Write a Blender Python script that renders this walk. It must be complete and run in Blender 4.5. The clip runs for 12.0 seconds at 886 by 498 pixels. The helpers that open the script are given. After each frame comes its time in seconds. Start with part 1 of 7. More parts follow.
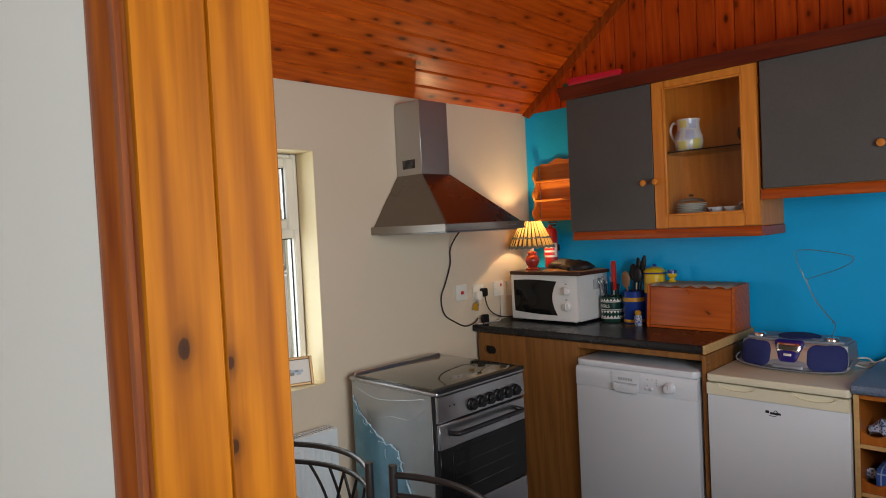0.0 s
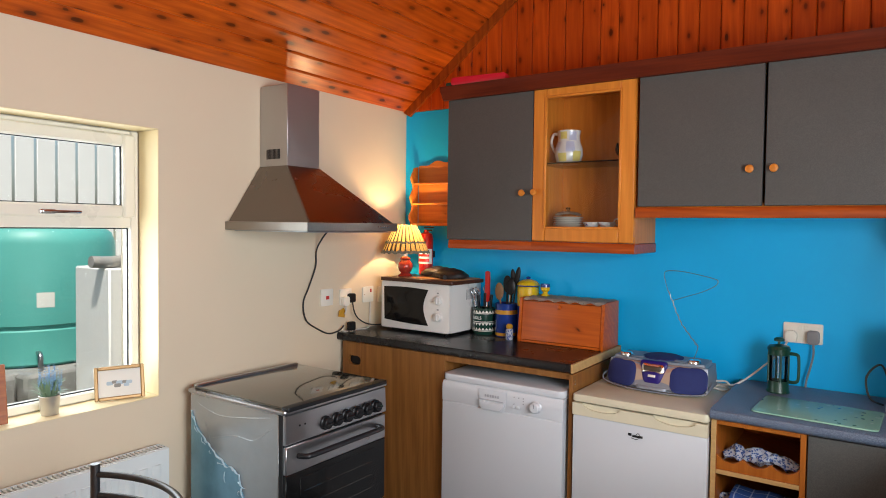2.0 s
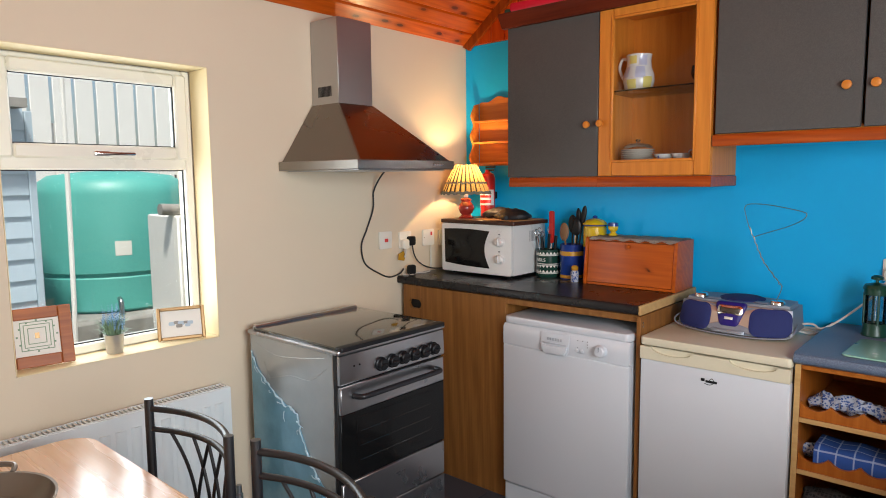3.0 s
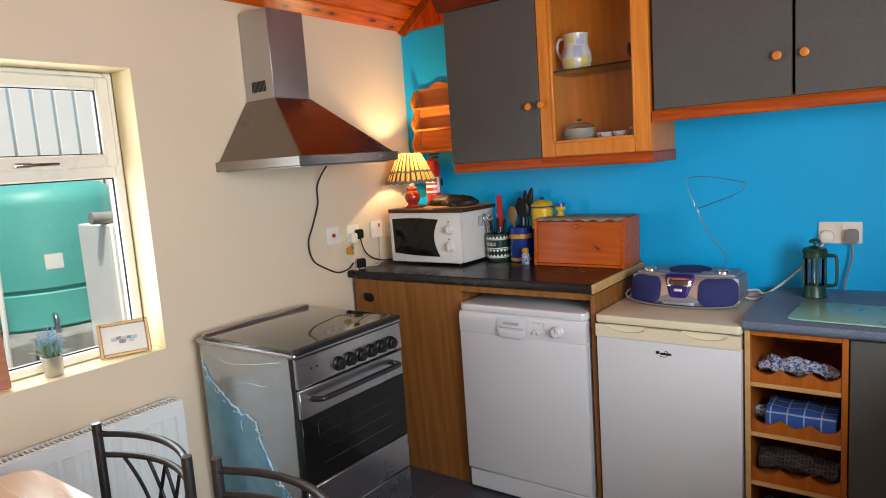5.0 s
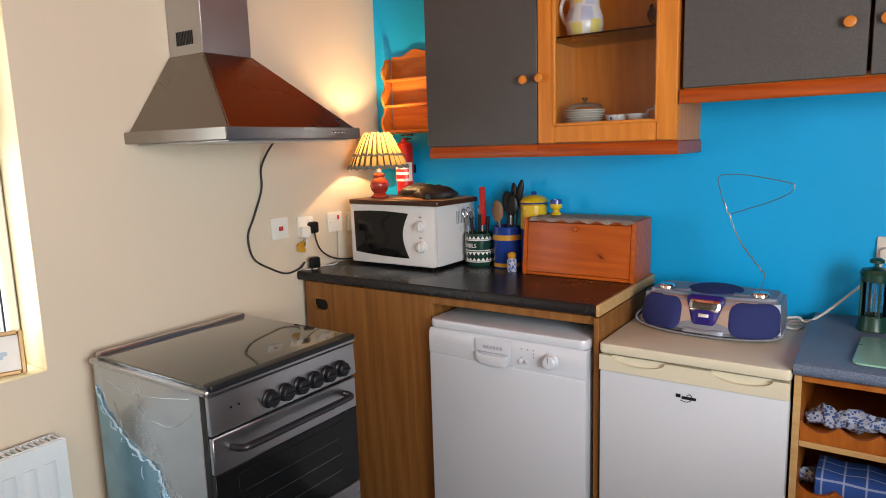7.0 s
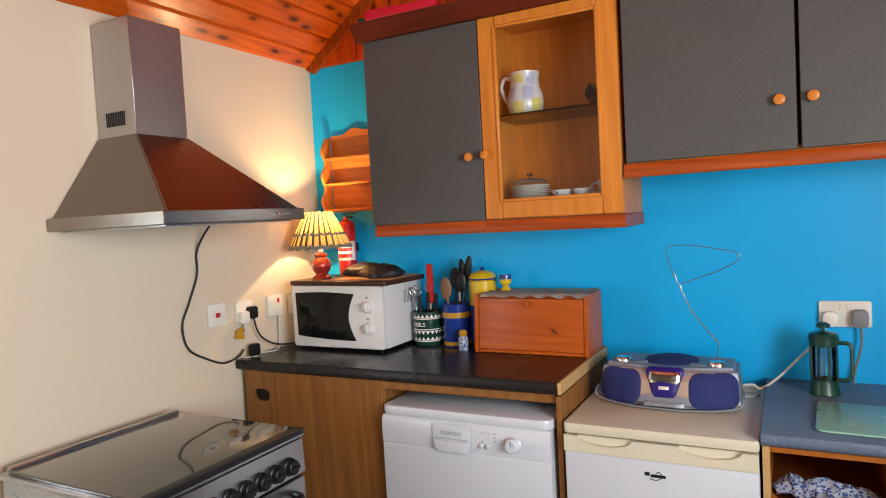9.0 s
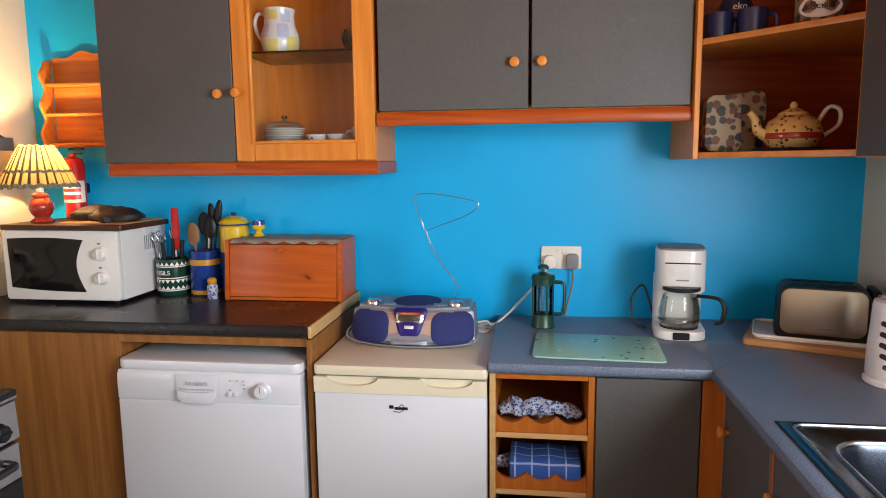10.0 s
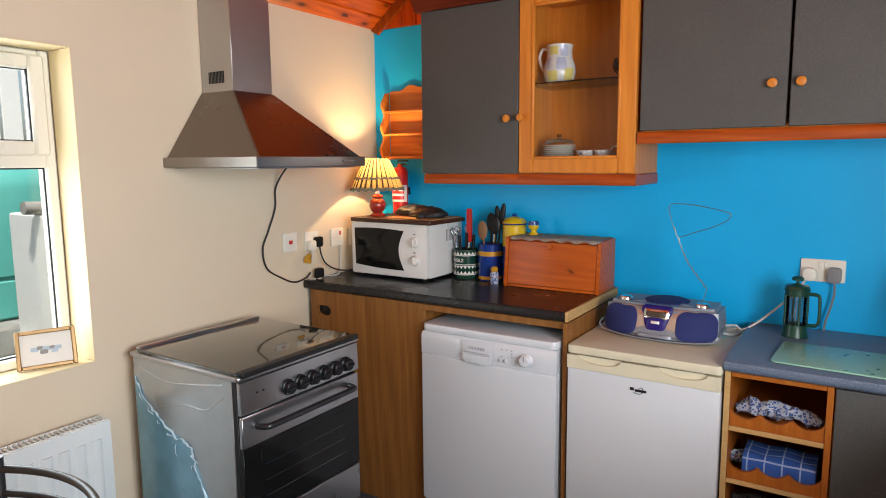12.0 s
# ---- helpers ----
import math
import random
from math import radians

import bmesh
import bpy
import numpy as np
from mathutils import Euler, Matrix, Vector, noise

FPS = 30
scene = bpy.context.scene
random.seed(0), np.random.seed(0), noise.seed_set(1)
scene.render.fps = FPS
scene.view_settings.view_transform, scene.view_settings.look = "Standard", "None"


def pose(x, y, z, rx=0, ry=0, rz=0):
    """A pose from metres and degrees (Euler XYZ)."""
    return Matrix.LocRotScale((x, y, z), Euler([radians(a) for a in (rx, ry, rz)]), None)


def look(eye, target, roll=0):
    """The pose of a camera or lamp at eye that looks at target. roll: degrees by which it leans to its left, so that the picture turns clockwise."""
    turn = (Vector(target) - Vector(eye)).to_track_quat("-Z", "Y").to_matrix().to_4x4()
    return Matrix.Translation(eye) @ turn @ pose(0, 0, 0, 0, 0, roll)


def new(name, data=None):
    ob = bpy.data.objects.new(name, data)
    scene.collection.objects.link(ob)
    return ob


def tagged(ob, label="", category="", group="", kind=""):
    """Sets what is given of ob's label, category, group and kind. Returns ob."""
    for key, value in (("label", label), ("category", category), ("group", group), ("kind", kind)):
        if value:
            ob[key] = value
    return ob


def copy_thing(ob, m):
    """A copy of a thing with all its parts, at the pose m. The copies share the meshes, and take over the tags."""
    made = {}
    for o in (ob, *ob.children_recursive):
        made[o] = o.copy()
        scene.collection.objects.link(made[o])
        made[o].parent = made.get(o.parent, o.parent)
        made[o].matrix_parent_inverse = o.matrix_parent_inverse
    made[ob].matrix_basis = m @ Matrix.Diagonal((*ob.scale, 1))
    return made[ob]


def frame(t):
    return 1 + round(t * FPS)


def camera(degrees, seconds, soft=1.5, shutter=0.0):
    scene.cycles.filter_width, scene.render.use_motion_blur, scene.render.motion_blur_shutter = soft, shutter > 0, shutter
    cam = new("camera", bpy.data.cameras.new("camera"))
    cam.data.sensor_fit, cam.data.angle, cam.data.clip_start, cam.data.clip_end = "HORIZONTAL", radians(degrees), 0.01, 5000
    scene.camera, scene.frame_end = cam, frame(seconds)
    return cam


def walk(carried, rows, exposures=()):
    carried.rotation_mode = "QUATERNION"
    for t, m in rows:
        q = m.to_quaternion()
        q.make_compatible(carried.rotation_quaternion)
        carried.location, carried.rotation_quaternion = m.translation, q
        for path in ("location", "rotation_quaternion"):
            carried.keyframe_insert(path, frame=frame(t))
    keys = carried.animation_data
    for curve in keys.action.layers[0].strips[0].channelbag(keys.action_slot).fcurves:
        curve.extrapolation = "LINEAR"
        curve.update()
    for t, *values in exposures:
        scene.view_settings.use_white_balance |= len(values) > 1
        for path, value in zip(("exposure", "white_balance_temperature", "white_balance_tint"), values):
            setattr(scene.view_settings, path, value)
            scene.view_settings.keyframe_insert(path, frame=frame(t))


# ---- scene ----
cam = camera(68.2, 12.0, soft=1.0)
PATH = [
    (0, (2.535, -3.361, 1.562), (1.13, -1.939, 1.499), -2.8),
    (0.5, (2.431, -3.317, 1.558), (1.115, -1.8135, 1.482), -2.9),
    (1, (2.4245, -3.3186, 1.551), (1.173, -1.761, 1.477), -1.6),
    (1.5, (2.458, -3.248, 1.566), (1.383, -1.564, 1.475), 1.5),
    (2, (2.442, -3.135, 1.569), (1.307, -1.49, 1.502), 0.7),
    (2.5, (2.436, -3.055, 1.547), (1.2, -1.485, 1.46), 1.3),
    (3, (2.432, -2.99, 1.502), (1.121, -1.495, 1.29), -0.6),
    (3.2, (2.437, -2.974, 1.498), (1.089, -1.518, 1.247), -1.5),
    (4.8, (2.407, -2.968, 1.53), (1.16, -1.425, 1.274), -4.6),
    (5, (2.392, -2.974, 1.525), (1.212, -1.38, 1.259), -4.0),
    (5.5, (2.348, -2.889, 1.513), (1.264, -1.235, 1.208), -2.6),
    (6, (2.268, -2.711, 1.53), (0.998, -1.178, 1.329), -1.7),
    (6.5, (2.209, -2.583, 1.498), (0.929, -1.066, 1.242), -0.9),
    (7, (2.083, -2.511, 1.504), (0.965, -0.88, 1.198), -1.7),
    (7.2, (2.03, -2.507, 1.521), (1.003, -0.814, 1.233), -2.8),
    (9, (1.981, -2.489, 1.522), (1.045, -0.724, 1.428), -3.1),
    (9.5, (2.008, -2.482, 1.502), (1.308, -0.614, 1.353), -1.0),
    (10, (2.025, -2.483, 1.497), (1.756, -0.518, 1.236), -0.6),
    (10.5, (2.011, -2.483, 1.504), (1.905, -0.506, 1.222), -0.4),
    (11, (2.057, -2.543, 1.52), (1.75, -0.582, 1.273), -2.2),
    (11.5, (2.22, -2.714, 1.526), (1.427, -0.905, 1.208), -0.7),
    (12, (2.255, -2.83, 1.556), (1.178, -1.165, 1.294), -0.5),
]
EXPOSURES = [(0.0, -0.82), (0.5, -0.40), (1.0, -0.22), (1.4, -0.06), (5.5, -0.06), (6.5, 0.02), (9.0, 0.16), (10.3, 0.34), (11.2, 0.36), (12.0, 0.06)]
walk(cam, [(t, look(eye, target, roll)) for t, eye, target, roll in PATH], EXPOSURES)

# ---- world and large lights ----
world = bpy.data.worlds.new("sky")
scene.world = world
world.use_nodes = True
wn = world.node_tree.nodes
sky = wn.new("ShaderNodeTexSky")
sky.sky_type, sky.sun_disc = "NISHITA", False
sky.sun_elevation, sky.sun_rotation = radians(64), radians(125)
sky.dust_density = 3.0
world.node_tree.links.new(sky.outputs[0], wn["Background"].inputs[0])
wn["Background"].inputs[1].default_value = 0.15


def sun_lamp(elevation, azimuth, strength):
    data = bpy.data.lights.new("sun", "SUN")
    data.energy, data.angle, data.color = strength, radians(4), (1.0, 0.95, 0.88)
    ob = new("sun", data)
    e, a = radians(elevation), radians(azimuth)
    way = Vector((math.sin(a) * math.cos(e), math.cos(a) * math.cos(e), math.sin(e)))
    ob.matrix_world = look(way * 20, (0, 0, 0))


def window_lamp(eye, target, w, h, watts, colour):
    data = bpy.data.lights.new("window_light", "AREA")
    data.shape, data.size, data.size_y, data.energy, data.color = "RECTANGLE", w, h, watts, colour
    ob = new("window_light", data)
    ob.matrix_world = look(eye, target)


DAY = (0.87, 0.935, 1.0)
LAMP_W = 18.0
sun_lamp(64, 125, 5.0)
window_lamp((-0.20, -1.98, 1.40), (1.0, -1.98, 1.42), 0.62, 0.95, 15, DAY)
window_lamp((3.30, -2.265, 1.54), (2.2, -2.20, 1.62), 1.34, 0.94, 78, DAY)
# added hall light, out of view, to brighten the partition and door jamb
window_lamp((3.53, -4.15, 1.40), (2.5, -3.95, 1.40), 1.25, 1.65, 32, (0.84, 0.92, 1.0))

# ---- materials ----


def nodes_of(name):
    m = bpy.data.materials.new(name)
    m.use_nodes = True
    n, l = m.node_tree.nodes, m.node_tree.links
    return m, n, l, n["Principled BSDF"]


def mixed(n, l, fac, a, b, mode="MIX"):
    mx = n.new("ShaderNodeMix")
    mx.data_type, mx.blend_type = "RGBA", mode
    for key, value in ((0, fac), (6, a), (7, b)):
        if isinstance(value, bpy.types.NodeSocket):
            l.new(value, mx.inputs[key])
        elif key == 0:
            mx.inputs[0].default_value = value
        else:
            mx.inputs[key].default_value = (*value, 1)
    return mx.outputs[2]


def math_node(n, l, op, a, b=0.0):
    nd = n.new("ShaderNodeMath")
    nd.operation = op
    for i, value in enumerate((a, b)):
        if isinstance(value, bpy.types.NodeSocket):
            l.new(value, nd.inputs[i])
        else:
            nd.inputs[i].default_value = value
    return nd.outputs[0]


def place(n, l, scale=(1, 1, 1), vary=0.0):
    tc, mp = n.new("ShaderNodeTexCoord"), n.new("ShaderNodeMapping")
    mp.inputs["Scale"].default_value = scale
    l.new(tc.outputs["Object"], mp.inputs["Vector"])
    if not vary:
        return mp.outputs[0]
    oi, ge = n.new("ShaderNodeObjectInfo"), n.new("ShaderNodeNewGeometry")
    s = math_node(n, l, "ADD", oi.outputs["Random"], ge.outputs["Random Per Island"])
    s = math_node(n, l, "MULTIPLY", s, vary)
    ad = n.new("ShaderNodeVectorMath")
    ad.operation = "ADD"
    l.new(mp.outputs[0], ad.inputs[0])
    l.new(s, ad.inputs[1])
    return ad.outputs[0]


def noise_node(n, l, vec, scale, detail=4, distortion=0.0):
    t = n.new("ShaderNodeTexNoise")
    t.inputs["Scale"].default_value, t.inputs["Detail"].default_value, t.inputs["Distortion"].default_value = scale, detail, distortion
    l.new(vec, t.inputs["Vector"])
    return t.outputs["Fac"]


def ramp(n, l, fac, stops):
    r = n.new("ShaderNodeValToRGB")
    while len(r.color_ramp.elements) < len(stops):
        r.color_ramp.elements.new(0.5)
    for e, (p, c) in zip(r.color_ramp.elements, stops):
        e.position, e.color = p, (*c, 1) if len(c) == 3 else c
    l.new(fac, r.inputs[0])
    return r.outputs[0]


def bumped(n, l, bsdf, height, strength, distance=0.002):
    b = n.new("ShaderNodeBump")
    b.inputs["Strength"].default_value, b.inputs["Distance"].default_value = strength, distance
    l.new(height, b.inputs["Height"])
    l.new(b.outputs[0], bsdf.inputs["Normal"])


def dim(c, k):
    return tuple(min(1.0, v * k) for v in c)


def surface(name, col, rough=0.5, metal=0.0, var=0.12, scale=6.0, fine=90.0, bump=0.08, coat=0.0, spec=0.5, gloss=0.16):
    """Paint, plastic, metal: two scales of tone, fine relief and uneven gloss."""
    m, n, l, b = nodes_of(name)
    v = place(n, l)
    big, small = noise_node(n, l, v, scale, 5), noise_node(n, l, v, fine, 3)
    c = mixed(n, l, big, dim(col, 1 - var), dim(col, 1 + var))
    c = mixed(n, l, math_node(n, l, "MULTIPLY", small, var * 0.8), c, dim(col, 0.55))
    l.new(c, b.inputs["Base Color"])
    r = math_node(n, l, "MULTIPLY_ADD", big, gloss)
    r.node.inputs[2].default_value = rough - gloss / 2
    l.new(r, b.inputs["Roughness"])
    b.inputs["Metallic"].default_value, b.inputs["Coat Weight"].default_value = metal, coat
    b.inputs["Specular IOR Level"].default_value = spec
    if bump:
        bumped(n, l, b, small, bump)
    return m


def wood(name, light, dark, axis=2, rough=0.35, rings=9.0, knots=0.0, coat=0.0, vary=7.0, tone=0.25, knot_scale=3.2, spec=0.32, figure=0.18, fine=0.55):
    """Timber with its grain along an axis, ring figure, knots, and a tone of its own for each piece."""
    m, n, l, b = nodes_of(name)
    s = [rings, rings, rings]
    s[axis] = rings * 0.07
    v = place(n, l, tuple(s), vary)
    a = noise_node(n, l, v, 1.6, 6, 1.2)
    f = [60.0, 60.0, 60.0]
    f[axis] = 3.0
    g = noise_node(n, l, place(n, l, tuple(f), vary), 2.0, 3)
    w = n.new("ShaderNodeTexWave")
    w.wave_type, w.bands_direction = "BANDS", "DIAGONAL"
    w.inputs["Scale"].default_value, w.inputs["Distortion"].default_value, w.inputs["Detail"].default_value = 1.3, 7.0, 3
    l.new(v, w.inputs["Vector"])
    fac = math_node(n, l, "ADD", math_node(n, l, "MULTIPLY", a, 0.5), math_node(n, l, "MULTIPLY", w.outputs["Fac"], figure))
    fac = math_node(n, l, "ADD", fac, math_node(n, l, "MULTIPLY_ADD", g, fine))
    fac.node.inputs[1].links[0].from_node.inputs[2].default_value = -0.14 - (fine - 0.55) * 0.5
    c = ramp(n, l, fac, [(0.25, dark), (0.55, tuple((p + q) / 2 for p, q in zip(light, dark))), (0.8, light)])
    if knots:
        k = [knot_scale] * 3
        k[axis] = knot_scale * 0.55
        vo, sx, cx = n.new("ShaderNodeTexVoronoi"), n.new("ShaderNodeSeparateXYZ"), n.new("ShaderNodeCombineXYZ")
        vo.voronoi_dimensions = "2D"
        vo.inputs["Scale"].default_value = 1.0
        l.new(place(n, l, tuple(k), vary), sx.inputs[0])
        l.new(math_node(n, l, "ADD", sx.outputs[0], sx.outputs[1 if axis == 2 else 2]), cx.inputs[0])
        l.new(sx.outputs[axis], cx.inputs[1])
        l.new(cx.outputs[0], vo.inputs["Vector"])
        wob = math_node(n, l, "ADD", vo.outputs["Distance"], math_node(n, l, "MULTIPLY", g, 0.05))
        sc = n.new("ShaderNodeSeparateColor")
        l.new(vo.outputs["Color"], sc.inputs[0])
        few = math_node(n, l, "MAXIMUM", math_node(n, l, "SUBTRACT", 0.50, sc.outputs[0]), 0.0)
        wob = math_node(n, l, "ADD", wob, math_node(n, l, "MULTIPLY", few, 0.35))
        bend = math_node(n, l, "MULTIPLY_ADD", a, 0.20)
        bend.node.inputs[2].default_value = -0.10
        wob = math_node(n, l, "ADD", wob, bend)
        halo = ramp(n, l, wob, [(0.0, (0.6, 0.6, 0.6)), (0.17 * knots + 0.05, (0, 0, 0))])
        c = mixed(n, l, halo, c, dim(dark, 0.65))
        kn = ramp(n, l, wob, [(0.0, (1, 1, 1)), (0.035 * knots + 0.02, (0.9, 0.9, 0.9)), (0.040 * knots + 0.025, (0.40, 0.40, 0.40)), (0.085 * knots + 0.03, (0, 0, 0))])
        c = mixed(n, l, kn, c, dim(dark, 0.12))
    oi, ge = n.new("ShaderNodeObjectInfo"), n.new("ShaderNodeNewGeometry")
    rnd = math_node(n, l, "FRACT", math_node(n, l, "ADD", oi.outputs["Random"], ge.outputs["Random Per Island"]))
    c = mixed(n, l, math_node(n, l, "MULTIPLY", rnd, tone), c, dim(dark, 0.8))
    l.new(c, b.inputs["Base Color"])
    rr = math_node(n, l, "MULTIPLY_ADD", a, 0.2)
    rr.node.inputs[2].default_value = rough - 0.1
    l.new(rr, b.inputs["Roughness"])
    b.inputs["Coat Weight"].default_value, b.inputs["Coat Roughness"].default_value = coat * 0.4, 0.18
    b.inputs["Specular IOR Level"].default_value = spec
    bumped(n, l, b, fac, 0.12, 0.001)
    return m


def speckled(name, col, spot, rough=0.45, scale=420.0, amount=0.5, spec=0.5):
    m, n, l, b = nodes_of(name)
    v = place(n, l)
    s, big = noise_node(n, l, v, scale, 2), noise_node(n, l, v, 5, 4)
    c = mixed(n, l, ramp(n, l, s, [(0.42, (0, 0, 0)), (0.62, (amount, amount, amount))]), col, spot)
    c = mixed(n, l, math_node(n, l, "MULTIPLY", big, 0.35), c, dim(col, 0.7))
    l.new(c, b.inputs["Base Color"])
    r = math_node(n, l, "MULTIPLY_ADD", big, 0.2)
    r.node.inputs[2].default_value = rough - 0.1
    l.new(r, b.inputs["Roughness"])
    b.inputs["Specular IOR Level"].default_value = spec
    bumped(n, l, b, s, 0.05, 0.0005)
    return m


def glass(name, col=(1, 1, 1), rough=0.0, alpha=0.12):
    """Thin pane: mostly clear, with a real gloss."""
    m, n, l, b = nodes_of(name)
    tr, gl, mx, lw = n.new("ShaderNodeBsdfTransparent"), n.new("ShaderNodeBsdfGlossy"), n.new("ShaderNodeMixShader"), n.new("ShaderNodeFresnel")
    tr.inputs[0].default_value = (*col, 1)
    gl.inputs["Roughness"].default_value = rough + 0.02
    lw.inputs[0].default_value = 1.45
    l.new(math_node(n, l, "MULTIPLY", lw.outputs[0], 0.7 + alpha), mx.inputs[0])
    l.new(tr.outputs[0], mx.inputs[1])
    l.new(gl.outputs[0], mx.inputs[2])
    l.new(mx.outputs[0], n["Material Output"].inputs[0])
    return m


def blotched(name, base, colours, scale=30.0, rough=0.7, size=0.35, bump=0.0):
    """Printed or woven pattern of scattered marks."""
    m, n, l, b = nodes_of(name)
    v = place(n, l)
    c = base
    for i, col in enumerate(colours):
        vo = n.new("ShaderNodeTexVoronoi")
        vo.inputs["Scale"].default_value = scale * (1 + 0.23 * i)
        ad = n.new("ShaderNodeVectorMath")
        ad.inputs[1].default_value = (i * 3.1, i * 1.7, i * 2.3)
        l.new(v, ad.inputs[0])
        l.new(ad.outputs[0], vo.inputs["Vector"])
        wob = math_node(n, l, "ADD", vo.outputs["Distance"], math_node(n, l, "MULTIPLY", noise_node(n, l, v, scale * 3, 2), 0.25))
        c = mixed(n, l, ramp(n, l, wob, [(size, (1, 1, 1)), (size + 0.06, (0, 0, 0))]), c, col)
    l.new(c, b.inputs["Base Color"])
    b.inputs["Roughness"].default_value = rough
    if bump:
        bumped(n, l, b, noise_node(n, l, v, 900, 2), bump, 0.0008)
    return m


def plaid(name, base, line, pitch=0.03, rough=0.9, thick=0.14):
    m, n, l, b = nodes_of(name)
    v = place(n, l, (1 / pitch,) * 3)
    sp = n.new("ShaderNodeSeparateXYZ")
    l.new(v, sp.inputs[0])
    c = base
    for i in (0, 1, 2):
        f = math_node(n, l, "FRACT", sp.outputs[i])
        c = mixed(n, l, math_node(n, l, "MULTIPLY", math_node(n, l, "LESS_THAN", f, thick), 0.75), c, line)
    l.new(c, b.inputs["Base Color"])
    b.inputs["Roughness"].default_value = rough
    bumped(n, l, b, noise_node(n, l, place(n, l), 700, 2), 0.3, 0.001)
    return m


CREAM = surface("cream_paint", (0.68, 0.575, 0.425), 0.62, var=0.04, scale=2.5, fine=160, bump=0.12)
# the wall's cream yellowed, with the reveals' warm glow put into it
REVEAL = surface("glow_tinted_cream", (0.80, 0.67, 0.40), 0.6, var=0.04, scale=3, fine=150, bump=0.12)
WHITE_WALL = surface("white_wall_paint", (0.88, 0.85, 0.80), 0.65, var=0.03, scale=2.5, fine=150, bump=0.12)
BLUE = surface("blue_satin_paint", (0.004, 0.43, 0.86), 0.36, var=0.07, scale=2.2, fine=130, bump=0.10, spec=0.30)
PINE_CEILING = wood("varnished_ceiling_pine", (0.74, 0.150, 0.011), (0.42, 0.062, 0.004), 1, 0.34, 10, 2.6, 0.3, 9, 0.45, 9.0)
PINE_GABLE = wood("varnished_gable_pine", (0.66, 0.112, 0.008), (0.38, 0.046, 0.003), 2, 0.36, 10, 2.0, 0.2, 9, 0.45, 11.0, 0.25)
PINE_DOOR = wood("golden_pine", (0.37, 0.116, 0.003), (0.19, 0.048, 0.001), 2, 0.50, 9, 1.7, 0.0, 5, 0.15, 12.0, 0.08, 0.30, 0.70)
ARCH_PINE = wood("golden_moulding_pine", (0.46, 0.115, 0.007), (0.22, 0.040, 0.003), 2, 0.40, 22, 0.0, 0.05, 5, 0.1, 3.2, 0.2, 0.18, 0.9)
# beech darkened for the low units, their weaker light put into the colour
RACK_WOOD = wood("shaded_red_brown_beech", (0.47, 0.145, 0.020), (0.33, 0.088, 0.011), 2, 0.42, 10, 0.0, 0.1, 5, 0.1, 3.2, 0.2)
PINE_TRIM = wood("stained_trim_pine", (0.40, 0.090, 0.008), (0.20, 0.034, 0.004), 2, 0.42, 12, 0.0, 0.05, 5, 0.1, 3.2, 0.2)
BEECH = wood("honey_beech", (0.76, 0.285, 0.040), (0.56, 0.175, 0.020), 2, 0.4, 10, 0.0, 0.15, 5, 0.1)
BEECH_X = wood("honey_beech_rail", (0.64, 0.24, 0.042), (0.46, 0.15, 0.022), 0, 0.4, 10, 0.0, 0.15, 5, 0.1)
PELMET = wood("red_stained_rail", (0.52, 0.10, 0.010), (0.27, 0.040, 0.005), 0, 0.36, 12, 0.0, 0.25, 5, 0.1)
CORNICE = wood("dark_red_cornice", (0.16, 0.024, 0.006), (0.08, 0.011, 0.004), 0, 0.5, 12, 0.0, 0.0, 5, 0.1, 3.2, 0.12)
SAMPLER_WOOD = wood("brown_frame_wood", (0.44, 0.135, 0.028), (0.26, 0.068, 0.013), 0, 0.5, 14, 0.0, 0.1, 5, 0.1)
OAK = wood("oak_veneer", (0.34, 0.145, 0.036), (0.19, 0.072, 0.016), 2, 0.45, 8, 0.0, 0.05, 5, 0.1)
PALE_EDGE = wood("pale_edge_strip", (0.62, 0.40, 0.17), (0.5, 0.29, 0.11), 0, 0.45, 10, 0.0, 0.0, 5, 0.1)
CHERRY = wood("red_brown_box_wood", (0.66, 0.150, 0.014), (0.36, 0.060, 0.006), 0, 0.32, 11, 0.35, 0.3, 5, 0.12, 3.2, 0.25, 0.14, 0.32)
SHELF_PINE = wood("orange_shelf_pine", (0.66, 0.235, 0.03), (0.46, 0.13, 0.018), 0, 0.38, 10, 0.25, 0.2, 5, 0.1)
TABLE_PINE = wood("pale_table_pine", (0.72, 0.46, 0.27), (0.60, 0.34, 0.17), 0, 0.26, 8, 0.2, 0.8, 5, 0.1, 3.2, 0.5)
DARK_BOARD = wood("dark_brown_board", (0.10, 0.035, 0.015), (0.045, 0.014, 0.007), 0, 0.4, 12, 0.0, 0.1)
LIGHT_BOARD = wood("pale_board", (0.55, 0.30, 0.12), (0.42, 0.2, 0.07), 0, 0.45, 9, 0.0, 0.0)
GREY_DOOR = speckled("charcoal_laminate", (0.068, 0.066, 0.063), (0.128, 0.124, 0.112), 0.52, 420, 0.5)
GREY_TOP = speckled("blue_grey_worktop", (0.085, 0.115, 0.175), (0.22, 0.27, 0.35), 0.36, 300, 0.7)
BLACK_TOP = speckled("black_worktop", (0.010, 0.009, 0.010), (0.025, 0.023, 0.023), 0.28, 380, 0.5, 0.32)
SLATE = surface("slate_floor_tile", (0.05, 0.058, 0.075), 0.38, var=0.25, scale=5, fine=60, bump=0.2)
GROUT = surface("floor_grout", (0.05, 0.05, 0.052), 0.9)
ENAMEL = surface("white_enamel", (0.61, 0.63, 0.66), 0.28, var=0.006, scale=3, fine=200, bump=0.02, coat=0.3, gloss=0.02)
